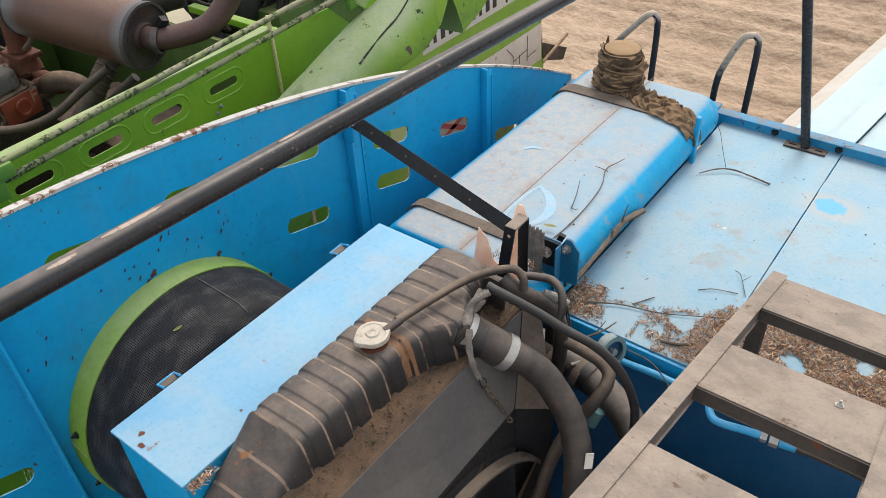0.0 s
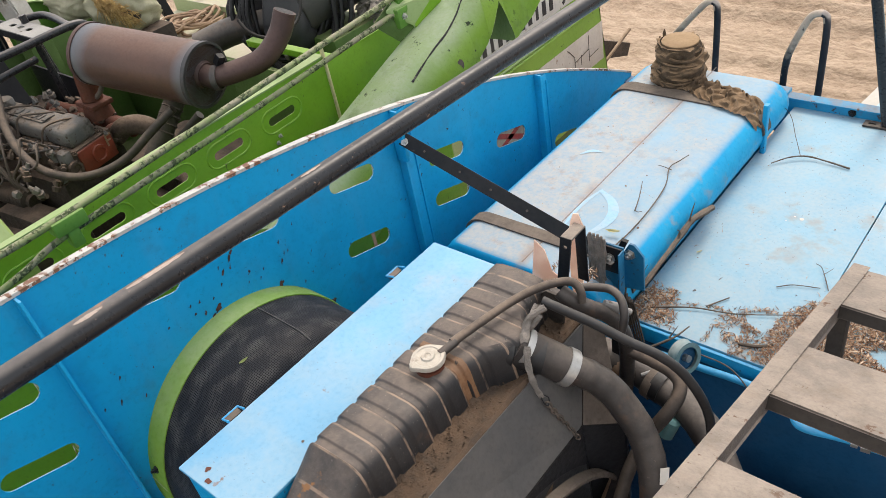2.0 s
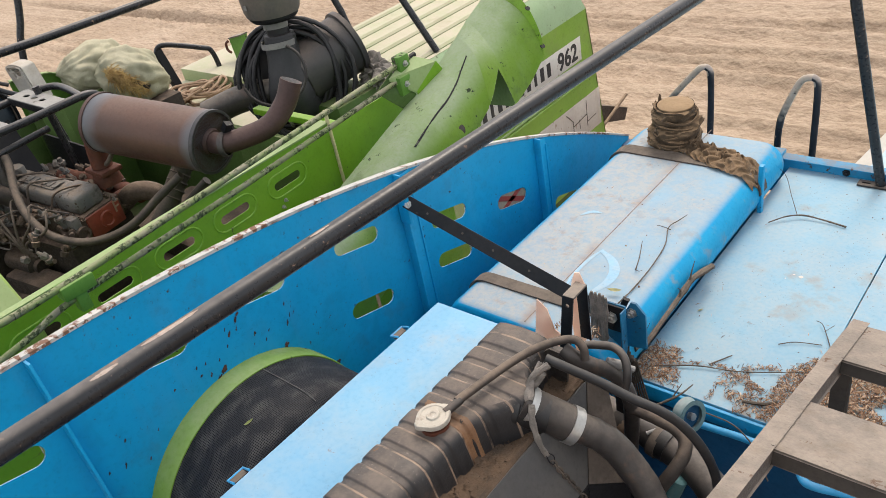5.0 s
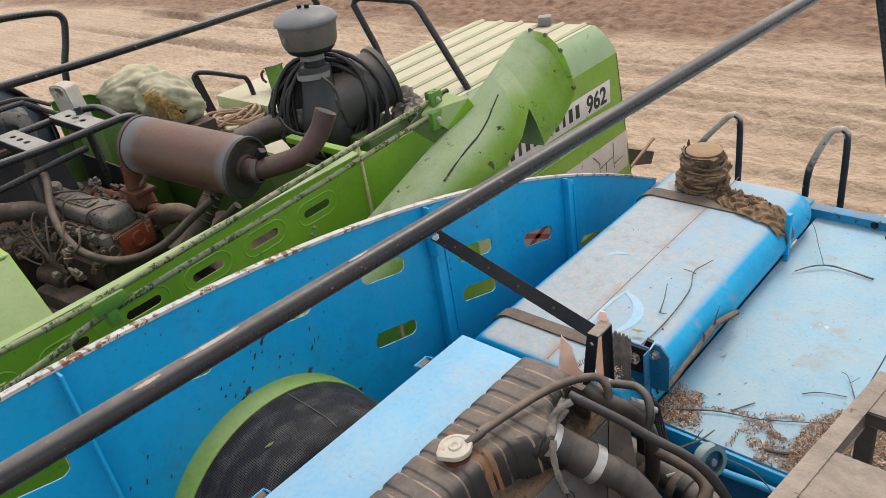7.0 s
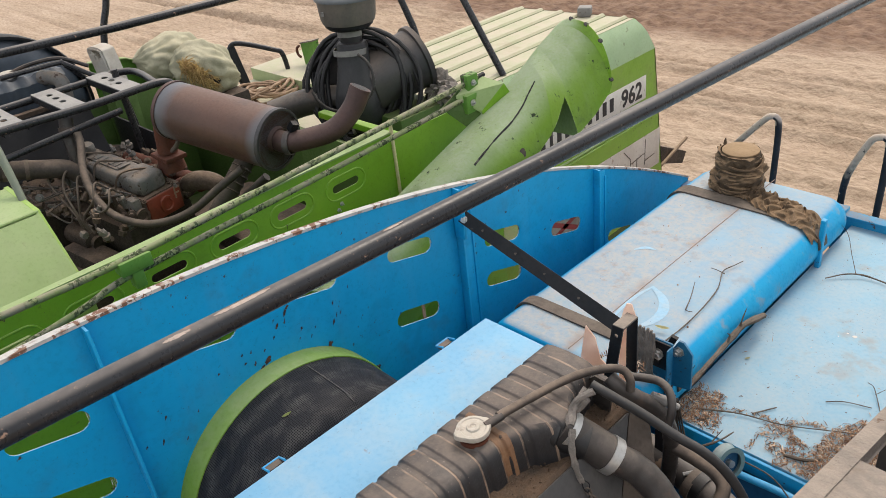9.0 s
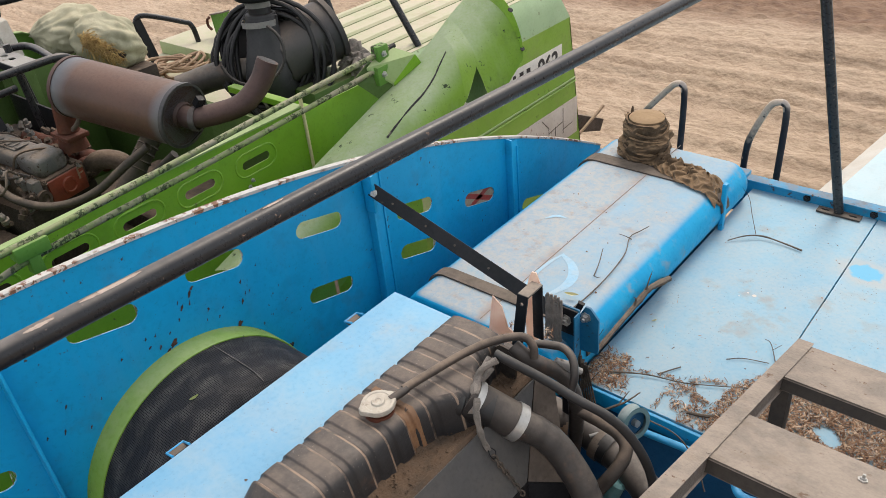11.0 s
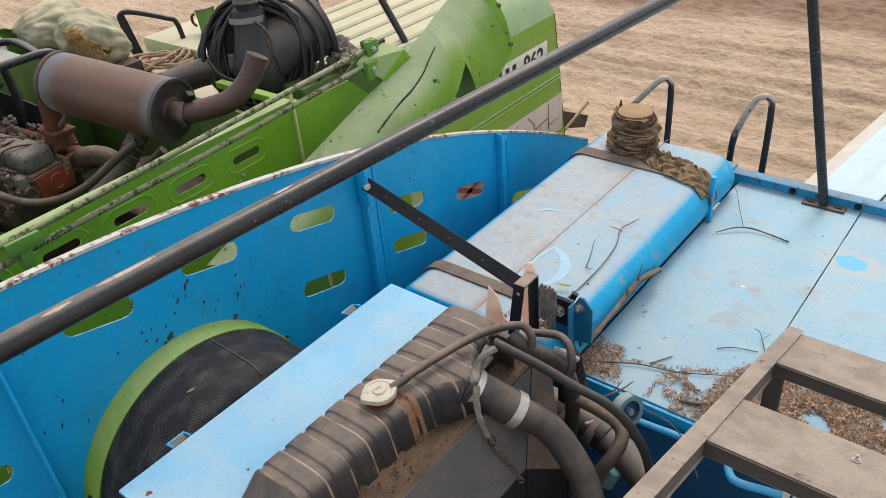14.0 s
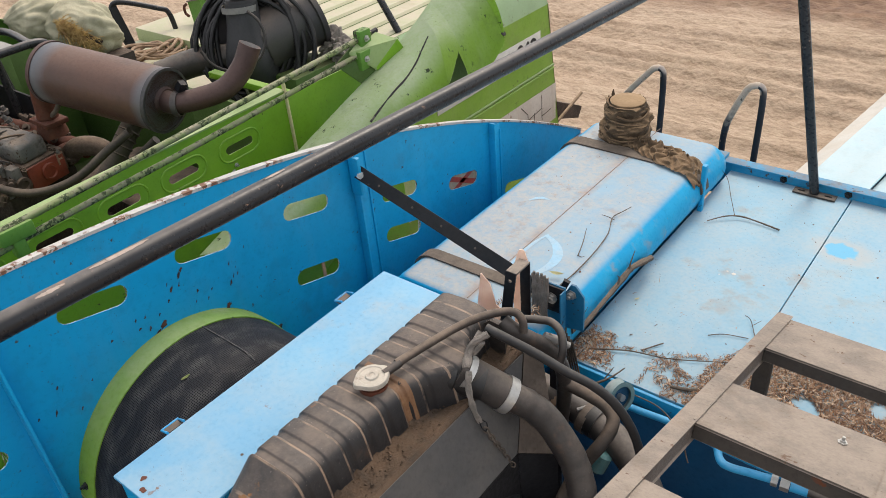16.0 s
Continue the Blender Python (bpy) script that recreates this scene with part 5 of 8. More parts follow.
def build_brackets():
    u = thing("radiator_bracket", "bent black flat steel bracket with bolt hole", "bracket", (-0.79, 1.14, 2.65))
    leg = sheet([(-0.826, 2.58), (-0.799, 2.58), (-0.799, 2.737), (-0.826, 2.737)], [slot(-0.8125, 2.712, 0.0105, 0.010)], lambda x, z: (x + (z - 2.58) * 0.14, 1.143, z), (0, 0.004, 0))
    part("leg", leg, black_flat, u)
    part("leg", box(-0.803, -0.776, 1.196, 1.200, 2.58, 2.737, 0.001), black_flat, u)
    part("bridge", box(-0.804, -0.776, 1.144, 1.199, 2.733, 2.738, 0.001), ladder_m, u)

    s = thing("wall_strut", "long black punched flat steel strut bolted to wall", "strut", (-1.15, 1.4, 2.55))
    p, q = Vector((-1.475, 1.372, 2.692)), Vector((-0.812, 1.372, 2.498))
    part("bar", bar(p, q, 0.036, 0.004, (0.3, -0.8, 0.5)), black_flat, s)
    part("bolt", bolt(p + Vector((0.012, -0.004, -0.006)), (0.3, -0.8, 0.5), 0.008), steel, s)
    part("bolt", bolt(q + Vector((-0.01, -0.004, 0.004)), (0.3, -0.8, 0.5), 0.009), steel, s)
    for k in (0.12, 0.3, 0.45, 0.62):
        c = p.lerp(q, k) + Vector((0.3, -0.8, 0.5)).normalized() * 0.0022
        part("punched_hole", lathe([(0, 0.0035), (0.0006, 0.0035)], c, (0.3, -0.8, 0.5), 10), strap_m, s)
    part("gusset", box(-1.50, -1.462, 1.362, 1.374, 2.62, 2.74, 0.001), blue_side, s)

    w = thing("wire_bundle", "grimy cord wound round the strut end", "cord", (-0.86, 1.35, 2.45))
    for k in range(13):
        x = -0.868 + 0.0036 * k
        part("cord", tube([(x, 1.350 + 0.004 * math.sin(k * 3.1), 2.578 + 0.008 * math.sin(k * 2.1)), (x + 0.003, 1.345, 2.53), (x + 0.005 * math.sin(k), 1.347, 2.48), (x - 0.004, 1.352, 2.42 + 0.025 * math.sin(k * 1.7))], 0.0036, 6, wobble=0.4), rope_m, w)

    b = thing("tank_mount", "blue upright mounting plates with rusty bolts", "bracket", (-0.82, 1.38, 2.3))
    part("plate", box(-0.850, -0.788, 1.374, 1.380, 2.05, 2.545, 0.002), blue_grimy, b)
    part("steel_lug", box(-0.848, -0.790, 1.368, 1.374, 2.462, 2.542, 0.002), black_flat, b, "dark steel lug plate")
    part("steel_lug", bar((-0.806, 1.392, 2.525), (-0.793, 1.392, 2.556), 0.016, 0.008, (0.3, -1, 0)), black_flat, b)
    part("nut", bolt((-0.822, 1.368, 2.508), (0, -1, 0), 0.010), steel, b)
    part("flange", box(-0.790, -0.786, 1.350, 1.374, 2.05, 2.54, 0.001), blue_grimy, b)

    f = thing("broken_plastic_guard", "broken pale pink plastic guard pieces behind radiator", "plastic guard", (-0.87, 1.2, 2.5))
    sh = prism([(-0.905, 2.50), (-0.889, 2.614), (-0.877, 2.700), (-0.866, 2.688), (-0.855, 2.676), (-0.848, 2.645), (-0.842, 2.620), (-0.823, 2.606), (-0.825, 2.50)], lambda x, z: (x, 1.146 + 0.15 * (x + 0.88), z), (0, 0.003, 0))
    part("shard", sh, pink_m, f)
    sh = prism([(-0.824, 2.52), (-0.826, 2.60), (-0.826, 2.69), (-0.815, 2.738), (-0.808, 2.757), (-0.797, 2.758), (-0.786, 2.728), (-0.792, 2.69), (-0.800, 2.665), (-0.789, 2.64), (-0.792, 2.61), (-0.80, 2.52)], lambda x, z: (x, 1.204 + 0.1 * (x + 0.8), z), (0, 0.003, 0))
    part("shard", sh, pink_m, f)


build_brackets()

# things seen through the slots, between the two machines
solo("tan_webbing", box(-1.5115, -1.5092, 1.205, 1.216, 2.36, 2.54), cable_tan, "narrow tan webbing strip hanging behind the wall", "strap")
tape = thing("warning_tape", "red and white striped tape behind the slotted wall", "tape", (-1.51, 1.9, 2.4))
part("tape_sheet", box(-1.5125, -1.5092, 1.79, 2.06, 2.30, 2.48), tape_tan, tape)
for (ya, za), (yb, zb) in (((1.80, 2.37), (1.99, 2.43)), ((1.80, 2.45), (1.99, 2.35)), ((1.90, 2.30), (2.05, 2.42))):
    part("stripe", bar((-1.5088, ya, za), (-1.5088, yb, zb), 0.018, 0.0006, (1, 0, 0), bevel=0), tape_red, tape)


def build_well():
    p = thing("hydraulic_pipe", "blue painted steel hydraulic pipe along the deck edge", "pipe", (-0.6, 1.36, 2.25))
    part("pipe", tube([(-0.86, 1.365, 2.22), (-0.715, 1.36, 2.244), (-0.566, 1.36, 2.255), (-0.46, 1.36, 2.262), (-0.3, 1.36, 2.25), (0.2, 1.36, 2.24)], 0.0095, 12), blue_pipe, p)
    q = thing("hydraulic_pipe", "blue bent hydraulic pipe with steel nut and rubber hose", "pipe", (-0.2, 1.2, 2.4))
    part("pipe", tube([(-0.335, 1.255, 2.44), (-0.318, 1.225, 2.40), (-0.30, 1.20, 2.39), (-0.275, 1.190, 2.395), (-0.231, 1.195, 2.40), (-0.19, 1.203, 2.40)], 0.009, 12), blue_pipe, q)
    nut = lathe([(0, 0.0135), (0.013, 0.0135)], (-0.195, 1.203, 2.40), (1, 0.13, 0), 6)
    lathe([(0.018, 0.0165), (0.036, 0.0165)], (-0.195, 1.203, 2.40), (1, 0.13, 0), 6, nut)
    part("coupling_nut", nut, steel, q, "zinc plated hexagon coupling nut")
    part("ferrule", tube([(-0.158, 1.208, 2.40), (-0.125, 1.213, 2.40)], 0.0125, 14, curve=False), blue_pipe, q)
    part("rubber_hose", tube([(-0.125, 1.213, 2.40), (-0.06, 1.222, 2.396), (0.02, 1.23, 2.38), (0.15, 1.24, 2.3)], 0.011, 12), rubber, q)
    pu = thing("belt_pulley", "small pale blue grooved belt pulley", "pulley", (-0.58, 1.30, 2.32))
    part("rim", lathe([(-0.014, 0.030), (-0.014, 0.041), (-0.005, 0.036), (0.005, 0.036), (0.014, 0.041), (0.014, 0.029)], (-0.590, 1.297, 2.343), (0.9, -0.3, 0.25), 32, close=True), ring_blue, pu)
    part("disc", lathe([(-0.004, 0.033), (0.002, 0.033)], (-0.590, 1.297, 2.343), (0.9, -0.3, 0.25), 24), blue_dark, pu)
    part("hub", lathe([(-0.01, 0.009), (0.016, 0.009)], (-0.590, 1.297, 2.343), (0.9, -0.3, 0.25), 16), steel, pu)
    solo("fuel_strainer", lathe([(0, 0.012), (0.008, 0.02), (0.05, 0.02), (0.056, 0.012)], (-0.528, 1.069, 2.335), (0.25, 0.35, 0.9), 18), glass_blue, "small green glass fuel strainer bowl", "strainer")
    solo("loose_wire", tube([(-0.57, 1.33, 2.335), (-0.5, 1.345, 2.31), (-0.44, 1.33, 2.27), (-0.40, 1.30, 2.22)], 0.0018, 6), strap_m, "loose thin wire hanging at deck edge", "wire")
    e = thing("engine_block", "dark greasy engine block below the hoses", "engine", (-0.2, 0.7, 1.7))
    part("block", box(-0.54, 0.25, 0.45, 1.22, 1.3, 2.05, 0.03), soot, e)
    part("valve_cover", box(-0.42, 0.2, 0.6, 0.85, 2.05, 2.16, 0.03), engine_grey, e)
    part("thermostat_housing", lathe([(0, 0.045), (0.08, 0.04), (0.12, 0.03)], (-0.46, 0.87, 2.05), (0, 0, 1), 18), rust_red, e)


ring_blue = surface("pale_blue_cast", (0.10, 0.20, 0.22), (0.14, 0.24, 0.26), 0.5, scale=20, dust=DUST, dust_amount=0.4)
build_well()


def build_ladder():
    la = thing("step_ladder", "dusty grey welded steel ladder lying above the deck", "ladder", (-0.15, 1.0, 2.6))

    def z(y):
        return 2.748 - 0.30 * (y - 0.953)

    slope = Vector((0, 1, -0.30)).normalized()
    up = Vector((0, 0.30, 1)).normalized()
    for x in (-0.2975, 0.0095):
        a, b = Vector((x, 0.30, z(0.30))) - up * 0.021, Vector((x, 1.512, z(1.512))) - up * 0.021
        part("rail", bar(a, b, 0.027, 0.042, up, bevel=0.003), ladder_m, la, "square steel tube rail")
    for y0, y1 in ((0.18, 0.355), (0.562, 0.738), (0.940, 1.118), (1.316, 1.500)):
        c0, c1 = Vector((-0.144, y0, z(y0))) - up * 0.006, Vector((-0.144, y1, z(y1))) - up * 0.006
        tr = bar(c0, c1, 0.279, 0.005, up, bevel=0.001)
        tread = part("tread", tr, ladder_m, la, "flat dusty steel tread")
        for y in (y0 + 0.0025, y1 - 0.0025):
            c = Vector((-0.144, y, z(y))) - up * 0.0215
            part("tread_lip", bar(c - Vector((0.139, 0, 0)), c + Vector((0.139, 0, 0)), 0.004, 0.025, up, bevel=0.0008), ladder_dark, tread)
        for sx in (-0.2845,):
            wl = bmesh.new()
            n = 14
            tube([(sx + 0.003 * noise.noise(Vector((k, y0 * 9, 0))), y0 + (y1 - y0) * k / n * 0.98, z(y0 + (y1 - y0) * k / n) - 0.003) for k in range(n + 1)], 0.0034, 6, wl, wobble=0.6)
            part("weld_bead", wl, ladder_m, tread)
        if 0.9 < y0 < 1.0:
            part("tread_bolt", bolt((-0.078, 1.062, z(1.062) - 0.003), up, 0.0055, 0.005), steel, tread)
    part("support_post", box(-0.300, -0.268, 1.325, 1.357, 2.297, z(1.34) - 0.03, 0.003), ladder_dark, la)
    part("support_post", box(0.0, 0.03, 1.45, 1.48, 2.297, z(1.46) - 0.03, 0.003), ladder_dark, la)


build_ladder()


def build_handrail():
    h = thing("handrail", "long black steel tube handrail, paint worn to bare metal", "handrail", (-0.6, 1.0, 2.3))
    a, b = Vector((-0.774, -0.6, 3.300)), Vector((-0.554, 2.33, 3.300))
    part("rail_tube", tube([a + (b - a) * k / 12 for k in range(13)], 0.0135, 20, curve=False), black_tube, h)
    way = (b - a).normalized()
    eye_side = Vector((0.62, -0.05, 0.78))
    crown = Vector((0.0, 0.0, 1.0))
    for f0, f1, n, w in ((0.2774, 0.2878, (eye_side * 0.8 + crown).normalized(), 0.0024), (0.2974, 0.3208, (crown * 0.9 + eye_side * 0.15).normalized(), 0.0030), (0.3735, 0.3848, crown, 0.0022)):
        strip = bmesh.new()
        rows = []
        for k in range(17):
            p = a.lerp(b, f0 + (f1 - f0) * k / 16)
            taper = w * math.sin(math.pi * (k + 0.6) / 17.2) ** 0.6 * (1 + 0.5 * noise.noise(Vector((k * 0.9, f0 * 50, 0))))
            row = []
            for q in (-1, 0, 1):
                d = (n + way.cross(n) * q * taper / 0.0135).normalized()
                row.append(strip.verts.new(p + d * 0.01375))
            rows.append(row)
        for r0, r1 in zip(rows, rows[1:]):
            for q in (0, 1):
                strip.faces.new((r0[q], r0[q + 1], r1[q + 1], r1[q]))
        part("bare_scrape", strip, bare_m, h, "paint scraped to pale bare metal")
    part("post", tube([(-0.506, 2.566, 2.305), (-0.655, 2.33, 3.300)], 0.0155, 18, curve=False), black_tube, h)
    pl = sheet([(-0.573, 2.544), (-0.434, 2.544), (-0.434, 2.580), (-0.573, 2.580)], [slot(-0.548, 2.562, 0.026, 0.009), slot(-0.460, 2.562, 0.026, 0.009)], lambda u, v: (u, v, 2.2985), (0, 0, 0.006))
    part("foot_plate", pl, ladder_dark, h, "rusty slotted foot plate")


build_handrail()


def build_grab_rails():
    for x0, x1 in ((-1.385, -1.203), (-0.935, -0.806)):
        g = thing("grab_rail", "bent black tube grab rail, top worn bare", "grab rail", (x1, 2.84, 2.2), group="rear grab rails")
        path = [(x0, 2.84, 1.9), (x0, 2.84, 2.22), (x0 + 0.003, 2.84, 2.32), (x0 + 0.014, 2.84, 2.378), (x1 - 0.065, 2.84, 2.503), (x1 - 0.032, 2.84, 2.530), (x1 - 0.008, 2.84, 2.525), (x1, 2.84, 2.495), (x1 + 0.002, 2.84, 2.40), (x1 + 0.002, 2.835, 2.2), (x1, 2.83, 1.9)]
        part("rail_tube", tube(path, 0.0125, 14, steps=6), grab_m, g)
        part("worn_grip", tube(path[2:8], (0.0134, 0.0121), 14, steps=6, caps=False), grip_m, g, "paint rubbed to pale bare steel")
    lad = thing("rear_ladder_frame", "dark steel frame carrying the rear grab rails", "ladder", (-1.1, 2.75, 1.9))
    part("cross_bar", box(-1.45, -0.75, 2.64, 2.85, 1.86, 1.90, 0.004), black_flat, lad)


build_grab_rails()


def build_rag():
    r = thing("rag_wrapped_filler", "tank filler wrapped in grimy brown cloth, round top", "wrapped filler", (-1.14, 2.40, 2.44))
    o = Vector((-1.138, 2.395, 2.438))
    bm = bmesh.new()
    outer = [(0.0, 0.103), (0.012, 0.110), (0.03, 0.104), (0.05, 0.100), (0.07, 0.094), (0.09, 0.092), (0.11, 0.087), (0.13, 0.082), (0.145, 0.081), (0.154, 0.080)]
    prof = [((za + (zb - za) * k / 4) * 0.94, (ra + (rb - ra) * k / 4) * 0.80) for (za, ra), (zb, rb) in zip(outer, outer[1:]) for k in range(4)] + [(outer[-1][0] * 0.94, outer[-1][1] * 0.80)]
    seg = 110
    rings = []
    for i, (zz, rr) in enumerate(prof):
        ring = []
        for k in range(seg):
            a = 2 * math.pi * k / seg
            q = Vector((math.cos(a) * 2.2, math.sin(a) * 2.2, zz * 42))
            warp = 2.2 * noise.noise(q * 0.6) + 1.3 * math.sin(a + 0.7)
            f = 0.010 * (1 - abs(math.sin(zz * 34 + 1.5 * warp))) + 0.006 * (1 - abs(math.sin(zz * 70 - 2.4 * warp + a * 2))) + 0.016 * noise.noise(q * 0.5) + 0.005 * (1 - abs(noise.noise(q * 1.3))) ** 5 - 0.005
            f *= 1.0 if i < 34 else 0.3
            ring.append(bm.verts.new(o + Vector(((rr + f) * math.cos(a), (rr + f) * math.sin(a), zz + 0.5 * f))))
        rings.append(ring)
    for a, b in zip(rings, rings[1:]):
        for k in range(seg):
            bm.faces.new((a[k], a[(k + 1) % seg], b[(k + 1) % seg], b[k]))
    part("wrapping", bm, rag_m, r, sharp=70)
    part("lid", lathe([(0.137, 0.061), (0.147, 0.062), (0.150, 0.058), (0.151, 0.03), (0.151, 0.002)], o, (0, 0, 1), 40), surface("dusty_brown_lid", (0.22, 0.14, 0.075), (0.29, 0.19, 0.105), 0.85, scale=12, dust=(0.32, 0.22, 0.125), dust_amount=0.6), r, "round dusty brown lid")
    for a, ln in ((2.6, 0.034), (2.95, 0.022), (0.2, 0.012)):
        fl = bmesh.new()
        b0 = o + Vector((0.064 * math.cos(a), 0.064 * math.sin(a), 0.12))
        tube([b0, b0 + Vector((math.cos(a) * ln * 0.8, math.sin(a) * ln * 0.6, ln * 0.3)), b0 + Vector((math.cos(a) * ln * 0.9, math.sin(a) * ln * 0.8, ln))], (0.012, 0.003), 8, fl, wobble=0.6, flat=0.35)
        part("cloth_end", fl, rag_m, r)
    for k in range(4):
        band = bmesh.new()
        zz = 0.03 + 0.026 * k
        tube([o + Vector(((0.083 - 0.08 * zz) * math.cos(a), (0.083 - 0.08 * zz) * math.sin(a), zz + 0.010 * math.sin(a * (1 + k % 2) + k * 2.0))) for a in (2 * math.pi * i / 28 for i in range(29))], 0.0045, 6, band, curve=False, wobble=0.4)
        part("twisted_band", band, rag_m, r)
    c = thing("crumpled_cloth", "crumpled brown cloth draped over the tank strap", "cloth", (-0.95, 2.32, 2.44))
    bm = bmesh.new()
    nu, nv = 110, 60
    rows = []
    for j in range(nv + 1):
        row = []
        for i in range(nu + 1):
            u, v = i / nu, j / nv
            x = -1.11 + 0.31 * u + 0.020 * noise.noise(Vector((u * 5, v * 5, 1)))
            wid = 0.036 + 0.024 * math.sin(u * 3.0) + 0.012 * u
            y = 2.375 - 0.10 * u + (v - 0.5) * 2 * wid + 0.012 * noise.noise(Vector((u * 6, v * 4, 7)))
            edge = min(v, 1 - v) * 2
            bend = 0.9 * noise.noise(Vector((u * 4, v * 2.5, 2))) + 0.5 * (v - 0.5)
            fold = (1 - abs(math.sin(math.pi * (u * 10 + 1.6 * bend)))) + 0.5 * (1 - abs(math.sin(math.pi * (u * 17 - 2.6 * v + 2.2 * bend)))) + 0.5 * noise.noise(Vector((u * 7, v * 3, 5))) - 0.25
            zz = 2.442 + 0.004 + (0.019 * (1 - 0.5 * u)) * fold * (0.35 + edge ** 0.5) + 0.012 * math.sin(math.pi * v) * (1 - u)
            if x > -0.855:
                zz -= ((x + 0.855) / 0.06) ** 2 * 0.05
            row.append(bm.verts.new((x, y, zz)))
        rows.append(row)
    for a, b in zip(rows, rows[1:]):
        for k in range(nu):
            bm.faces.new((a[k], a[k + 1], b[k + 1], b[k]))
    part("cloth", bm, rag_m, c, sharp=80)


build_rag()


# ---- twigs, leaves and chaff ----
def twig(points, r, label, forks=()):
    t = thing("twig", label, "twig", points[0])
    r = tuple(0.75 * q for q in r) if isinstance(r, tuple) else 0.75 * r
    part("stem", tube(points, r, 7, wobble=0.35, steps=5), bark_m, t)
    for f in forks:
        part("side_shoot", tube(f, (r[0] * 0.6 if isinstance(r, tuple) else r * 0.6, 0.0008), 6, wobble=0.3), bark_m, t)


DK = 2.297
twig([(-0.742, 2.219, DK + 0.006), (-0.70, 2.262, DK + 0.014), (-0.655, 2.29, DK + 0.012), (-0.59, 2.29, DK + 0.008), (-0.528, 2.281, DK + 0.006)], (0.0026, 0.004), "thin dry twig lying on the deck",
     [[(-0.676, 2.285, DK + 0.012), (-0.72, 2.36, DK + 0.03), (-0.775, 2.45, DK + 0.055), (-0.83, 2.42, DK + 0.12)]])
twig([(-0.778, 1.45, 2.369), (-0.778, 1.549, 2.378), (-0.778, 1.646, 2.385), (-0.778, 1.714, 2.393), (-0.778, 1.757, 2.386), (-0.778, 1.866, 2.349)], (0.009, 0.0125), "thick dry stick lodged between tank and deck",
     [[(-0.778, 1.717, 2.397), (-0.778, 1.728, 2.42), (-0.778, 1.749, 2.445)], [(-0.77, 1.636, 2.399), (-0.77, 1.641, 2.418), (-0.77, 1.626, 2.435)]])
for k in range(7):
    twig([(-0.800 + 0.006 * k, 1.372 + 0.003 * (k % 3), 2.44 - 0.012 * k), (-0.795 + 0.006 * k, 1.366, 2.38), (-0.79 + 0.007 * k, 1.372, 2.31), (-0.785 + 0.010 * k, 1.376 - 0.002 * k, 2.24)], (0.0055, 0.003), "dark dry stalk caught at the tank corner")
twig([(-0.880, 1.455, 2.442), (-0.870, 1.563, 2.444), (-0.871, 1.676, 2.446), (-0.885, 1.788, 2.446), (-0.915, 1.872, 2.446), (-0.905, 1.92, 2.446), (-0.894, 1.955, 2.448)], (0.0030, 0.0015), "thin forked twig on the fuel tank",
     [[(-0.905, 1.865, 2.446), (-0.93, 1.868, 2.448), (-0.95, 1.87, 2.447)]])
twig([(-0.905, 1.645, 2.443), (-0.920, 1.70, 2.452), (-0.945, 1.765, 2.456)], (0.0022, 0.0014), "thin bent twig on the fuel tank", [[(-0.905, 1.645, 2.444), (-0.892, 1.64, 2.446), (-0.886, 1.648, 2.445)]])
twig([(-0.637, 1.523, DK + 0.004), (-0.60, 1.58, DK + 0.005)], (0.003, 0.002), "short dry twig on the deck")
twig([(-0.515, 1.675, DK + 0.004), (-0.48, 1.70, DK + 0.006), (-0.42, 1.72, DK + 0.004)], (0.002, 0.0015), "short dry twig on the deck")
twig([(-0.76, 1.45, DK + 0.006), (-0.66, 1.50, DK + 0.008), (-0.56, 1.53, DK + 0.006), (-0.42, 1.60, DK + 0.008)], (0.003, 0.0015), "long thin twig in the chaff")
twig([(-0.70, 1.33, DK - 0.01), (-0.655, 1.375, DK + 0.01), (-0.635, 1.42, DK + 0.02)], (0.0055, 0.002), "small forked stick at deck edge", [[(-0.665, 1.37, DK + 0.008), (-0.655, 1.40, DK + 0.03)]])
twig([(-0.515, 1.435, DK + 0.006), (-0.47, 1.447, DK + 0.008), (-0.445, 1.47, DK + 0.006)], 0.006, "short broken stick in the chaff")
twig([(-0.40, 1.72, DK + 0.004), (-0.44, 1.79, DK + 0.01), (-0.46, 1.80, DK + 0.012)], (0.0018, 0.001), "tiny forked twig on the deck", [[(-0.43, 1.77, DK + 0.008), (-0.415, 1.80, DK + 0.012)]])
twig([(-0.80, 1.41, 2.26), (-0.795, 1.43, 2.32), (-0.775, 1.46, 2.345), (-0.74, 1.45, 2.33)], (0.002, 0.0012), "tangled dry stalks at tank corner", [[(-0.81, 1.42, 2.30), (-0.80, 1.46, 2.36), (-0.79, 1.50, 2.40)], [(-0.79, 1.41, 2.25), (-0.77, 1.40, 2.30), (-0.75, 1.43, 2.33)]])


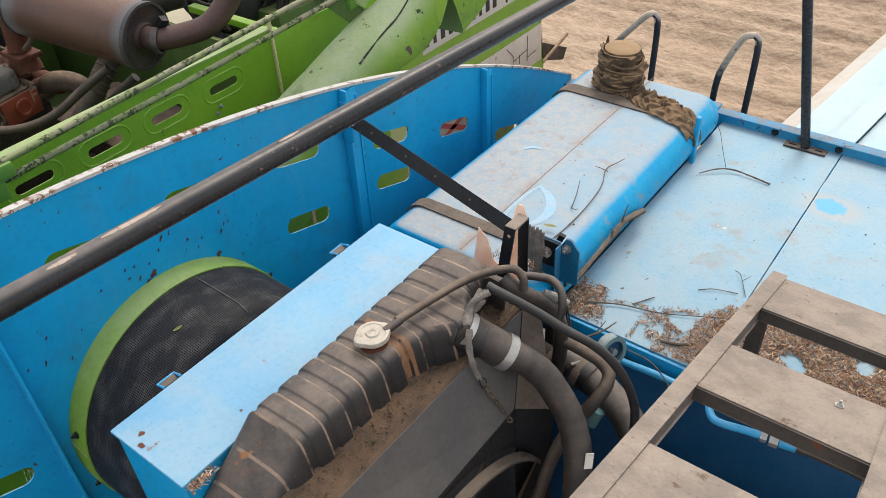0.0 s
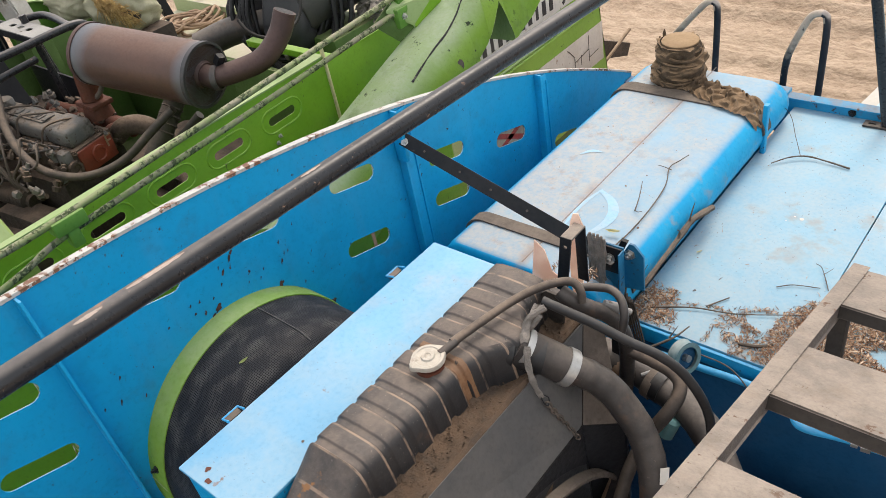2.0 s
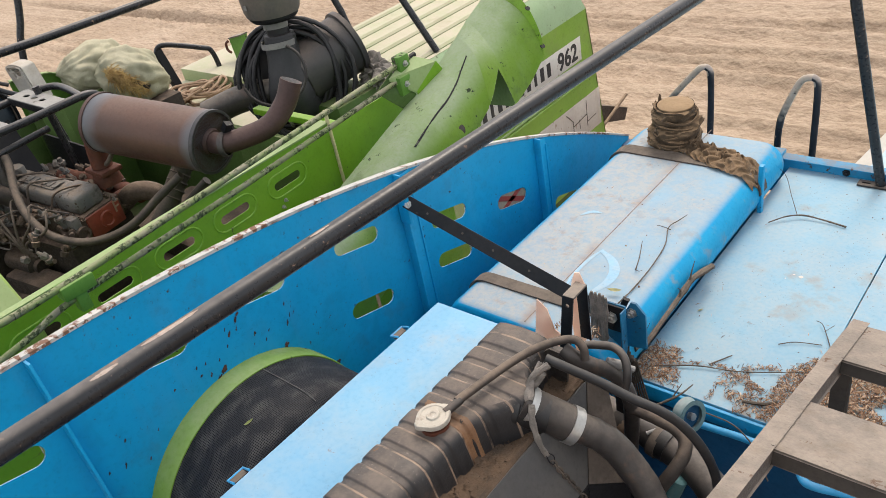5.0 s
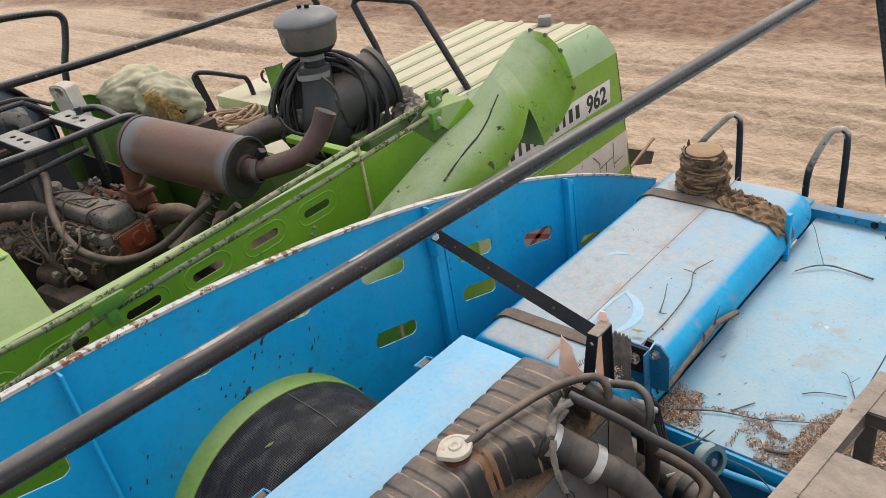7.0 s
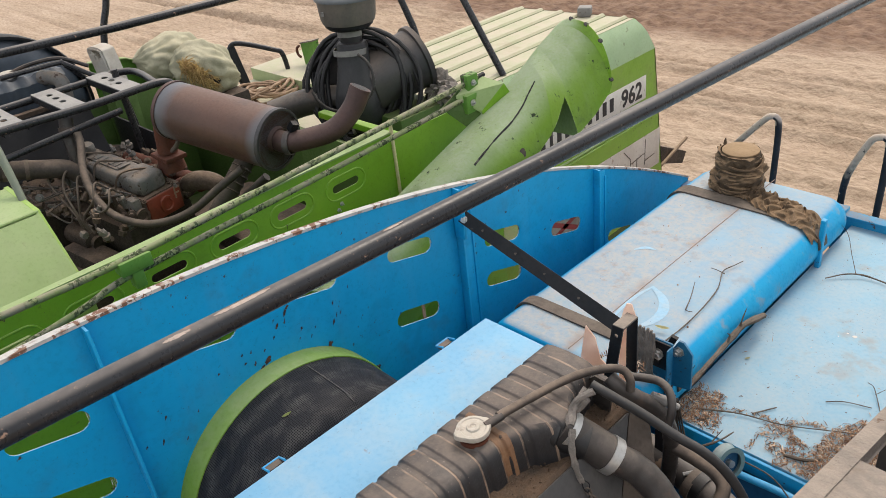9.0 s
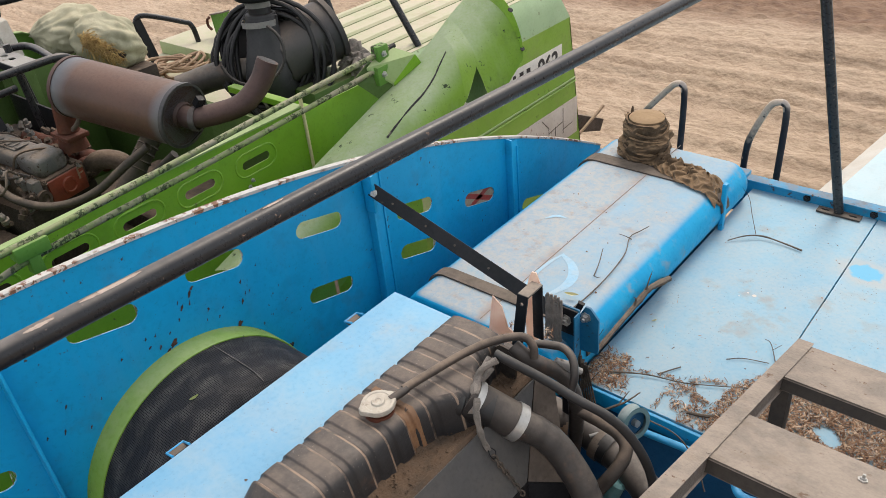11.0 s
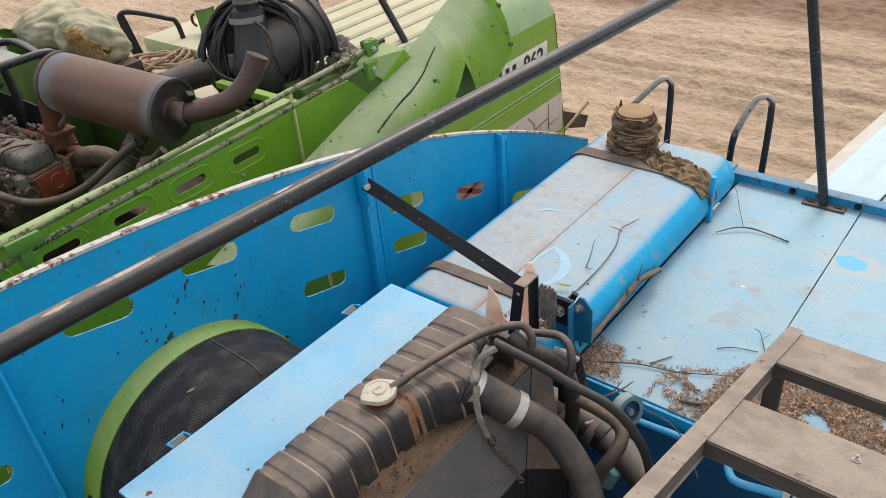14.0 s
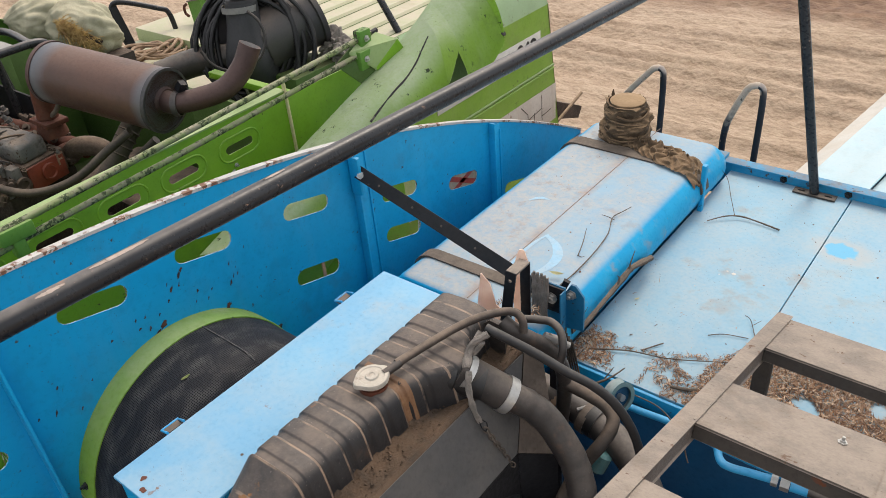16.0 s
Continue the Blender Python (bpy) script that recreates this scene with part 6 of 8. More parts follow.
def leaf(p, size, turn, m, label):
    bm = bmesh.new()
    L = [(-1, 0), (-0.5, 0.28), (0.1, 0.36), (0.6, 0.22), (1, 0), (0.6, -0.22), (0.1, -0.36), (-0.5, -0.28)]
    c, s = math.cos(turn), math.sin(turn)
    n = Vector(p)
    vs = [bm.verts.new(n + Vector((size * (x * c - y * s), size * (x * s + y * c), size * (0.25 * x * x + abs(y) * 0.4)))) for x, y in L]
    mid = [bm.verts.new(n + Vector((size * x * c, size * x * s, size * 0.25 * x * x))) for x in (-0.5, 0.1, 0.6)]
    for quad in ((vs[0], vs[1], mid[0]), (vs[1], vs[2], mid[1], mid[0]), (vs[2], vs[3], mid[2], mid[1]), (vs[3], vs[4], mid[2]), (vs[4], vs[5], mid[2]), (vs[5], vs[6], mid[1], mid[2]), (vs[6], vs[7], mid[0], mid[1]), (vs[7], vs[0], mid[0])):
        bm.faces.new(quad)
    bmesh.ops.solidify(bm, geom=bm.faces[:], thickness=0.0004)
    solo("leaf", bm, m, label, "leaf")


leaf((-0.905, 1.525, 2.452), 0.021, 0.3, leaf_yellow, "pale yellow dry leaf on the tank")
leaf((-1.329, 0.615, 2.562), 0.013, 1.5, leaf_green, "small green leaf on the air screen")
for x, y, r in ((-0.562, 1.986, 0.0062), (-0.583, 1.99, 0.003), (-0.598, 1.962, 0.0022)):
    drop = bmesh.new()
    rim = [drop.verts.new((x + r * (1 + 0.25 * noise.noise(Vector((k, x * 99, 0)))) * math.cos(k * 0.6283), y + r * (1 + 0.25 * noise.noise(Vector((k, 7, y * 99)))) * math.sin(k * 0.6283), DK + 0.0006)) for k in range(10)]
    top = drop.verts.new((x, y, DK + 0.0016))
    for k in range(10):
        drop.faces.new((rim[k], rim[(k + 1) % 10], top))
    solo("dropping", drop, white_pl, "dried white bird dropping on the deck", "dropping", group="white droppings on the deck")
leaf((-0.748, 1.72, DK + 0.003), 0.010, 1.0, leaf_yellow, "pale yellow leaf on the deck")


def chaff():
    rnd = random.Random(5)
    bm = bmesh.new()

    def chip(x, y, z, lying):
        big = rnd.random() < (0.75 if x > -0.42 else 0.2)
        ln, w = rnd.uniform(0.005, 0.013) * (1.0 if big else 0.65), rnd.uniform(0.0007, 0.0018) * (1.0 if big else 0.8)
        a, tl = rnd.uniform(0, math.pi), rnd.uniform(-0.25, 0.45) if lying else rnd.uniform(-0.9, 0.9)
        d = Vector((math.cos(a) * math.cos(tl), math.sin(a) * math.cos(tl), math.sin(tl)))
        s = Vector((-math.sin(a), math.cos(a), rnd.uniform(-0.4, 0.4))).normalized() * w
        p = Vector((x, y, z))
        k = Vector((0, 0, rnd.uniform(0.0005, 0.003)))
        v = [bm.verts.new(q) for q in (p - d * ln - s * 0.4, p - d * ln + s * 0.4, p + s + k, p + d * ln, p - s + k)]
        bm.faces.new((v[0], v[1], v[2], v[4]))
        bm.faces.new((v[2], v[3], v[4]))

    def amount(x, y):
        n = 0.6 * noise.noise(Vector((x * 9, y * 11, 1))) + 0.7 * noise.noise(Vector((x * 24, y * 28, 6)))
        # heap in the corner by the tank
        d = 1.5 - math.hypot((x + 0.775) / 0.075, (y - 1.455) / 0.085)
        # thin drift leading from it to the ladder
        if -0.72 < x < -0.44:
            d = max(d, 0.75 - abs(y - 1.51 - 0.4 * (x + 0.67)) / 0.032)
        # patchy spread at the deck edge, deep cover under the ladder
        if -0.60 < x < -0.44:
            d = max(d, 0.30 + 0.5 * (x + 0.60) / 0.16 - max(0.0, y - 1.56) / 0.05)
        if x >= -0.46:
            d = max(d, 1.15 + 0.5 * min(1.0, (x + 0.46) / 0.1) - max(0.0, y - 1.585 - 0.42 * (x + 0.46)) / 0.05)
        for cx, cy, r in ((-0.222, 1.556, 0.022), (-0.205, 1.538, 0.018), (-0.072, 1.626, 0.022), (-0.505, 1.541, 0.020), (-0.49, 1.53, 0.016)):
            q = math.hypot(x - cx, y - cy) / r
            if q < 1.7:
                d -= 1.9 * (1.7 - q)
        return d + n * 0.8

    count = 0
    while count < 26000:
        x, y = rnd.uniform(-0.80, 0.28), rnd.uniform(1.40, 1.86)
        d = amount(x, y)
        if rnd.random() > (d - 0.25) * 1.6:
            if rnd.random() > 0.0012:
                continue
        heap = max(0.0, min(1.4, d) - 0.5) * 0.014
        chip(x, y, DK + 0.002 + rnd.random() * heap, rnd.random() < 0.8)
        count += 1
    for k in range(260):
        chip(rnd.uniform(-0.99, -0.80), rnd.uniform(1.31, 1.43), 2.17 + rnd.random() * 0.02, True)
    for k in range(130):
        chip(rnd.uniform(-0.900, -0.885), rnd.uniform(0.328, 0.385), 2.655 + 0.014 * rnd.random(), False)
    for k in range(220):
        chip(rnd.uniform(-0.93, -0.82), 1.27 + rnd.random() * 0.04, 2.50 + 0.02 * rnd.random(), True)
    solo("chaff", bm, chaff_m, "dry brown chaff and straw chips scattered on the deck", "chaff", kind="stuff", smooth=False)
    crumbs = bmesh.new()
    for k in range(420):
        f = rnd.random()
        x, y = -0.750 + 0.064 * f, rnd.uniform(0.34, 1.03)
        r = rnd.uniform(0.0008, 0.0022) * (1.5 if rnd.random() < 0.08 else 1)
        own = bmesh.new()
        bmesh.ops.create_icosphere(own, subdivisions=1, radius=r, matrix=Matrix.Translation((x, y, 2.651 + 0.004 * f + r * 0.3)))
        for v in own.verts:
            v.co += Vector((rnd.uniform(-r, r), rnd.uniform(-r, r), rnd.uniform(-r, r))) * 0.55
        merge(crumbs, own)
    solo("mud_crumbs", crumbs, ledge_m, "dry brown mud crumbs on the radiator flange", "dirt", kind="stuff", smooth=False)
    grit = bmesh.new()
    for k in range(620):
        if k % 2:
            x, y, z = rnd.uniform(-0.78, 0.3), rnd.uniform(1.42, 2.58), DK
        else:
            x, y, z = rnd.uniform(-1.25, -0.85), rnd.uniform(1.48, 2.25), 2.4385
            if rnd.random() < 0.7:
                continue
        r = 0.0005 + 0.0016 * rnd.random() ** 3 + (0.002 if rnd.random() < 0.03 else 0)
        own = bmesh.new()
        bmesh.ops.create_icosphere(own, subdivisions=1, radius=r, matrix=Matrix.Translation((x, y, z + r * 0.3)))
        for v in own.verts:
            v.co += Vector((rnd.uniform(-r, r), rnd.uniform(-r, r), 0)) * 0.5
        merge(grit, own)
    solo("grit", grit, chaff_m, "small dirt specks on the blue sheet metal", "dirt", kind="stuff", smooth=False)


chaff()

# ---- green harvester ----
GX = -2.223


def build_green_side():
    g = thing("green_harvester_body", "bright green painted steel body of a combine harvester", "harvester body", (-2.8, 1.2, 0.6))
    outline = [(-0.8, 2.645), (1.752, 2.645), (1.756, 1.2), (-0.8, 1.2)]
    holes = [slot(y, 2.532, 0.125, 0.032, 1) for y in (0.29, 0.535, 0.785, 1.028, 1.265, 1.510)]
    plate = part("side_plate", sheet(outline, holes, lambda u, v: (GX, u, v), (-0.004, 0, 0)), green_side, g, "green slotted side plate")
    for y in (0.29, 0.535, 0.785, 1.028, 1.265, 1.510):
        # pressed ridge round each slot
        loop = slot(y, 2.532, 0.185, 0.088, 1, 10)
        part("pressed_ridge", tube([(GX - 0.0015, u, v) for u, v in loop + loop[:1]], 0.0045, 8, curve=False, caps=False), green_side, plate)
    fl = loft([[(GX + 0.004, y, 2.651), (GX - w, y, 2.651), (GX - w, y, 2.645), (GX + 0.004, y, 2.645)] for y, w in ((-0.8, 0.022), (0.6, 0.026), (1.2, 0.038), (1.76, 0.062))])
    part("top_flange", fl, green_pale, g, "dusty pale top flange")
    part("end_strip", box(GX - 0.004, GX + 0.012, 1.752, 1.760, 2.25, 2.70, 0.001), leaf_yellow, g, "yellow strap at plate end")
    part("rear_plate", box(GX - 0.01, GX - 0.006, 1.76, 2.35, 1.2, 2.62, 0.001), green_side, g)
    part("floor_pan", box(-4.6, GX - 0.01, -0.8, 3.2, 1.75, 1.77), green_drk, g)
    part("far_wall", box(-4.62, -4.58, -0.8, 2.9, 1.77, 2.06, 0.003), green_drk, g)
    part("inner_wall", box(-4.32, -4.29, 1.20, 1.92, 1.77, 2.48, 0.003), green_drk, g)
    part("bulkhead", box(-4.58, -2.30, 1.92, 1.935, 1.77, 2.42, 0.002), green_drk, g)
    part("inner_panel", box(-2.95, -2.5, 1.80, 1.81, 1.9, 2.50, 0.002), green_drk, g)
    part("cross_frame", box(-2.95, -2.35, 1.93, 1.97, 2.50, 2.53, 0.003), green_side, g)
    part("cross_post", box(-2.52, -2.49, 1.93, 1.97, 1.9, 2.55, 0.003), green_side, g)
    part("chassis", box(-4.5, -2.85, -0.7, 4.4, 0.45, 1.74, 0.02), green_drk, g)
    for y, z in ((1.475, 2.468), (1.458, 2.448)):
        part("plate_bolt", bolt((GX + 0.001, y, z), (1, 0, 0), 0.006), steel, plate)
    # control rods along the side
    rods = thing("control_rods", "two flaking green control rods clamped along the side", "rods", (-2.1, 1.2, 2.65))
    rod_m = surface("flaking_green_rod", (0.15, 0.20, 0.06), (0.20, 0.185, 0.125), 0.6, scale=16, chips=(0.045, 0.06, 0.025), chips_amount=1.9, chips_scale=95, dust=(0.40, 0.36, 0.27), dust_amount=0.3)
    part("rod", tube([(-2.10, -0.5, 2.715), (-2.10, 0.28, 2.702), (-2.10, 0.63, 2.698), (-2.105, 1.4, 2.732), (-2.108, 2.135, 2.766)], 0.0105, 12), rod_m, rods)
    part("rod", tube([(-2.12, -0.5, 2.50), (-2.103, 0.395, 2.603), (-2.103, 0.645, 2.645), (-2.10, 1.3, 2.672), (-2.095, 2.05, 2.712)], 0.0098, 12), rod_m, rods)
    part("rod_end", tube([(-2.108, 2.10, 2.764), (-2.109, 2.17, 2.768)], 0.010, 10, curve=False), black_flat, rods)
    cl = box(-2.13, -2.08, 0.60, 0.70, 2.655, 2.70, 0.006)
    box(-2.125, -2.085, 0.63, 0.665, 2.60, 2.66, 0.004, cl)
    part("clamp", cl, green_mid, rods, "green clamp on the rods")
    # bracket that carries the rod ends
    b = thing("rod_bracket", "green folded steel bracket with pivot lugs", "bracket", (-2.02, 2.08, 2.7))
    part("shelf", loft([[(-2.10, 2.00, 2.735), (-2.05, 2.085, 2.655), (-2.05, 2.085, 2.645), (-2.10, 2.00, 2.725)], [(-2.12, 2.14, 2.775), (-2.03, 2.20, 2.735), (-2.03, 2.20, 2.725), (-2.12, 2.14, 2.765)]]), green_pale, b, "dusty pale upper face", sharp=20)
    part("side_flange", loft([[(-2.05, 2.085, 2.655), (-2.04, 2.095, 2.60), (-2.046, 2.095, 2.60), (-2.056, 2.085, 2.655)], [(-2.03, 2.20, 2.735), (-2.02, 2.235, 2.672), (-2.026, 2.235, 2.672), (-2.036, 2.20, 2.735)]]), green_side, b, sharp=20)
    part("web", loft([[(-2.12, 1.94, 2.70), (-2.08, 2.03, 2.60), (-2.085, 2.03, 2.60), (-2.125, 1.94, 2.70)], [(-2.11, 2.03, 2.75), (-2.06, 2.09, 2.64), (-2.065, 2.09, 2.64), (-2.115, 2.03, 2.75)]]), green_drk, b, sharp=20)
    for dx, dz, y in ((0.0, 0.008, 2.085), (0.018, -0.060, 2.055)):
        lug = box(-2.125 + dx, -2.085 + dx, y - 0.03, y + 0.03, 2.715 + dz, 2.79 + dz, 0.006)
        part("lug", lug, green_mid, b)
        part("pin", bolt((-2.084 + dx, y, 2.757 + dz), (1, 0, 0), 0.009), steel, b)
    return g


build_green_side()
for wx in (-2.72, -4.3):
    wheel(wx, 0.0, 0.62, 0.42, "green harvester wheels")
    wheel(wx, 2.9, 0.45, 0.3, "green harvester wheels")


def build_chute():
    c = thing("discharge_chute", "faded green inclined sheet metal discharge chute, scratched", "chute", (-2.0, 1.8, 2.2))

    # folded sheet between a straight far edge and a shaped near cheek: (y, z) along both
    far = [(1.15, 2.31), (1.634, 2.475), (1.936, 2.577), (2.246, 2.682), (2.40, 2.755), (2.47, 2.792), (2.54, 2.822), (2.605, 2.849), (2.643, 2.858)]
    near = [(1.25, 2.2), (1.75, 2.4), (1.979, 2.5), (2.136, 2.52), (2.22, 2.567), (2.367, 2.495), (2.497, 2.544), (2.612, 2.615), (2.607, 2.675)]
    out = Vector((0.35, -0.2, 0.9)).normalized()
    notch = [(2.362, 2.655), (2.209, 2.566), (2.278, 2.489), (2.365, 2.471), (2.375, 2.51)]

    def at(u, v):
        i = min(int(v), 7)
        f = v - i
        p = Vector((-2.08, *Vector(far[i]).lerp(Vector(far[i + 1]), f)))
        q = Vector((-1.81, *Vector(near[i]).lerp(Vector(near[i + 1]), f)))
        dent = 0.0025 * noise.noise(Vector((u * 3, v * 1.5, 3)))
        return p.lerp(q, u) + out * ((0.085 + 0.022 * max(0.0, v - 5) / 3) * math.sin(math.pi * u ** 1.15) ** 0.75 + dent)

    bm = bmesh.new()
    NU, NV = 150, 420
    grid = [[bm.verts.new(at(i / NU, 8.0 * j / NV)) for i in range(NU + 1)] for j in range(NV + 1)]

    def cut(p):
        if p.x < -1.88:
            return False
        inside = False
        for (ya, za), (yb, zb) in zip(notch, notch[1:] + notch[:1]):
            if (za > p.z) != (zb > p.z) and p.y < ya + (p.z - za) * (yb - ya) / (zb - za):
                inside = not inside
        return inside

    for j in range(NV):
        for i in range(NU):
            q = (grid[j][i], grid[j][i + 1], grid[j + 1][i + 1], grid[j + 1][i])
            if not cut((q[0].co + q[2].co) / 2):
                bm.faces.new(q)
    bmesh.ops.solidify(bm, geom=bm.faces[:], thickness=0.003)
    part("chute_sheet", bm, green_chute, c, sharp=60)
    back = loft([[Vector((-2.07, *far[i])) + Vector((0, 0.02, -0.02)), Vector((-1.83, *near[i])) + Vector((0, 0.02, -0.01)), Vector((-1.86, near[i][0] + 0.05, near[i][1] - 0.16)), Vector((-2.05, far[i][0] + 0.05, far[i][1] - 0.2))] for i in range(3)])
    part("chute_back", back, green_side, c, sharp=20)
    # added dark plate that paints the shade seen through the notch
    part("notch_shade_plate", prism([(2.294, 2.556), (2.417, 2.651), (2.522, 2.501), (2.491, 2.431), (2.33, 2.51)], lambda u, v: (-1.90, u, v), (-0.004, 0, 0)), green_drk, c, "dark green plate standing for the shade inside the notch")
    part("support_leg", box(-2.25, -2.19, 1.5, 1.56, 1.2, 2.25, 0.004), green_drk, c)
    part("dark_seam", tube([at(0.42, 3.75), at(0.47, 3.3), at(0.52, 2.95), at(0.58, 2.6), at(0.60, 2.25), at(0.63, 1.8), at(0.64, 1.6)], (0.0028, 0.0045), 6, wobble=0.3), black_flat, c, "dark scraped seam")
    for u, v in ((0.15, 8), (0.42, 7.9), (0.7, 7.9), (0.97, 7.3)):
        p = at(u, v) + out * 0.001
        part("bolt_hole", lathe([(0, 0.011), (0.002, 0.011), (0.0025, 0.003)], p, out + Vector((0.4, 0, 0)), 10), black_flat, c)
    rst = bmesh.new()
    lathe([(0, 0.014), (0.001, 0.014)], at(0.93, 2.45) - Vector((0.0005, 0, 0)), (0.9, -0.3, 0.3), 9, rst)
    for v in rst.verts:
        v.co.z = at(0.93, 2.45).z + (v.co.z - at(0.93, 2.45).z) * (1.6 + 0.6 * noise.noise(v.co * 90))
    part("rust_patch", rst, strap_m, c)


build_chute()


def build_hood():
    h = thing("rear_hood", "green sheet metal rear hood with dusty ribbed roof", "harvester hood", (-3.2, 4.0, 1.4))
    X1, X0 = -2.75, -3.72
    rear = lambda z: 4.478 + 0.15 * (2.128 - z)
    side = [(2.6, 2.13), (rear(2.13), 2.13), (rear(1.8), 1.8), (rear(1.5), 1.5), (rear(1.2), 1.2), (rear(0.95), 0.95), (2.6, 0.95)]
    part("side_panel", prism(side, lambda u, v: (X1, u, v), (-0.006, 0, 0)), green_hood, h)
    for z in (1.69, 1.665):
        part("side_crease", tube([(X1 + 0.002, 2.7, z), (X1 + 0.002, rear(z) - 0.005, z)], 0.008, 8, curve=False), green_pale if z > 1.68 else green_hood, h)
    corner = [(X1 - 0.062, 4.318, 2.360), (X1 - 0.032, 4.362, 2.310), (X1 - 0.012, 4.405, 2.250), (X1, rear(2.13), 2.13)]
    part("chamfer_panel", loft([[(x, 2.6, z) for x, y, z in corner] + [(x - 0.006, 2.6, z - 0.004) for x, y, z in corner[::-1]], [(x, y, z) for x, y, z in corner] + [(x - 0.006, y, z - 0.004) for x, y, z in corner[::-1]]]), green_mint, h, "sun faded upper edge panel", sharp=40)
    back = lambda x: 4.318 + 0.09 * (x - X1 + 0.062)
    roof = loft([[(X0, 2.6, z), (X1 - 0.06, 2.6, z), (X1 - 0.06, back(X1 - 0.06), z), (X0, back(X0), z)] for z in (2.350, 2.360)])
    part("roof_sheet", roof, green_roof, h, "pale dusty roof sheet")
    for k in range(6):
        x = X0 + 0.06 + (X1 - 0.12 - X0 - 0.06) * k / 5
        part("roof_rib", loft([[(x - 0.022, y, 2.3605), (x - 0.008, y, 2.374), (x + 0.008, y, 2.374), (x + 0.022, y, 2.3605)] for y in (2.6, back(x) - 0.01)]), green_roof, h, sharp=20)
        # thin dark strip on the sheet draws the shadow along each rib
        part("painted_rib_shadow", box(x + 0.022, x + 0.027, 2.6, back(x) - 0.01, 2.3602, 2.3625), green_drk, h)
    part("rear_panel", loft([[(X0, back(X0), 2.36), (X1 - 0.06, 4.318, 2.36), (X1 - 0.06, 4.308, 2.36), (X0, back(X0) - 0.01, 2.36)], [(X0, 4.38, 2.13), (X1, rear(2.13), 2.13), (X1, rear(2.13) - 0.01, 2.13), (X0, 4.37, 2.13)], [(X0, rear(0.95), 0.95), (X1, rear(0.95), 0.95), (X1, rear(0.95) - 0.01, 0.95), (X0, rear(0.95) - 0.01, 0.95)]]), green_hood, h, sharp=20)
    part("far_panel", box(X0 - 0.006, X0, 2.6, 4.22, 0.95, 2.35), green_hood, h)
    part("white_band", box(X1 + 0.001, X1 + 0.005, 2.65, rear(1.4) - 0.02, 1.27, 1.545, 0.001), panel_white, h, "faded white band with torn brown edges")
    for (y0, z0), (y1, z1) in (((4.12, 1.52), (4.20, 1.44)), ((4.20, 1.44), (4.20, 1.30)), ((4.20, 1.40), (4.38, 1.42)), ((4.38, 1.52), (4.38, 1.33)), ((4.28, 1.42), (4.28, 1.35)), ((4.38, 1.36), (4.50, 1.37))):
        part("tear_line", bar((X1 + 0.0065, y0, z0), (X1 + 0.0065, y1, z1), 0.006, 0.001, (1, 0, 0), bevel=0), strap_m, h, "brown tear line in the band")
    pl = part("name_plate", box(X1 + 0.001, X1 + 0.005, 3.245, 4.372, 1.822, 1.982, 0.001), white_pl, h, "white name board with dark characters")
    # brand word as plain bars, model number lettered
    n = 0
    for y, w in [(3.285 + 0.077 * k, 0.052) for k in range(10)]:
        part("letter_bar", bar((X1 + 0.0062, y, 1.858), (X1 + 0.0062, y, 1.948), w * (0.55 if n % 3 == 1 else 0.8), 0.0012, (1, 0, 0), bevel=0), ink, pl)
        n += 1
    txt = bpy.data.curves.new("digits", "FONT")
    txt.body = "962"
    txt.size = 0.16
    txt.extrude = 0.0008
    txt.offset = 0.004
    to = new("model_digits", txt)
    txt.materials.append(ink)
    to.parent = pl
    to.matrix_basis = Matrix(((0, 0, 1, X1 + 0.006), (1, 0, 0, 4.085), (0, 1, 0, 1.846), (0, 0, 0, 1)))
    tagged(to, "dark model number")
    part("rear_bumper", prism([(4.55, 1.25), (5.0, 1.08), (5.05, 1.16), (4.60, 1.38)], lambda u, v: (X1 - 0.05, u, v), (-0.5, 0, 0)), grime, h, "dark rusty straw deflector at the rear")
    part("deflector_rod", tube([(X1 - 0.02, 4.6, 1.20), (X1 + 0.0, 4.95, 1.32)], 0.012, 8, curve=False), cable_tan, h)
    solo("stone_block", moved(box(-0.045, 0.045, -0.04, 0.04, 0, 0.062, 0.012), Matrix.Translation((-3.13, 4.235, 2.362)) @ Matrix.Rotation(0.5, 4, 'Z')), tread_m, "small grey block lying on the roof edge", "block")
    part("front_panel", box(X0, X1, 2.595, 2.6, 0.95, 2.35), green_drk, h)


build_hood()


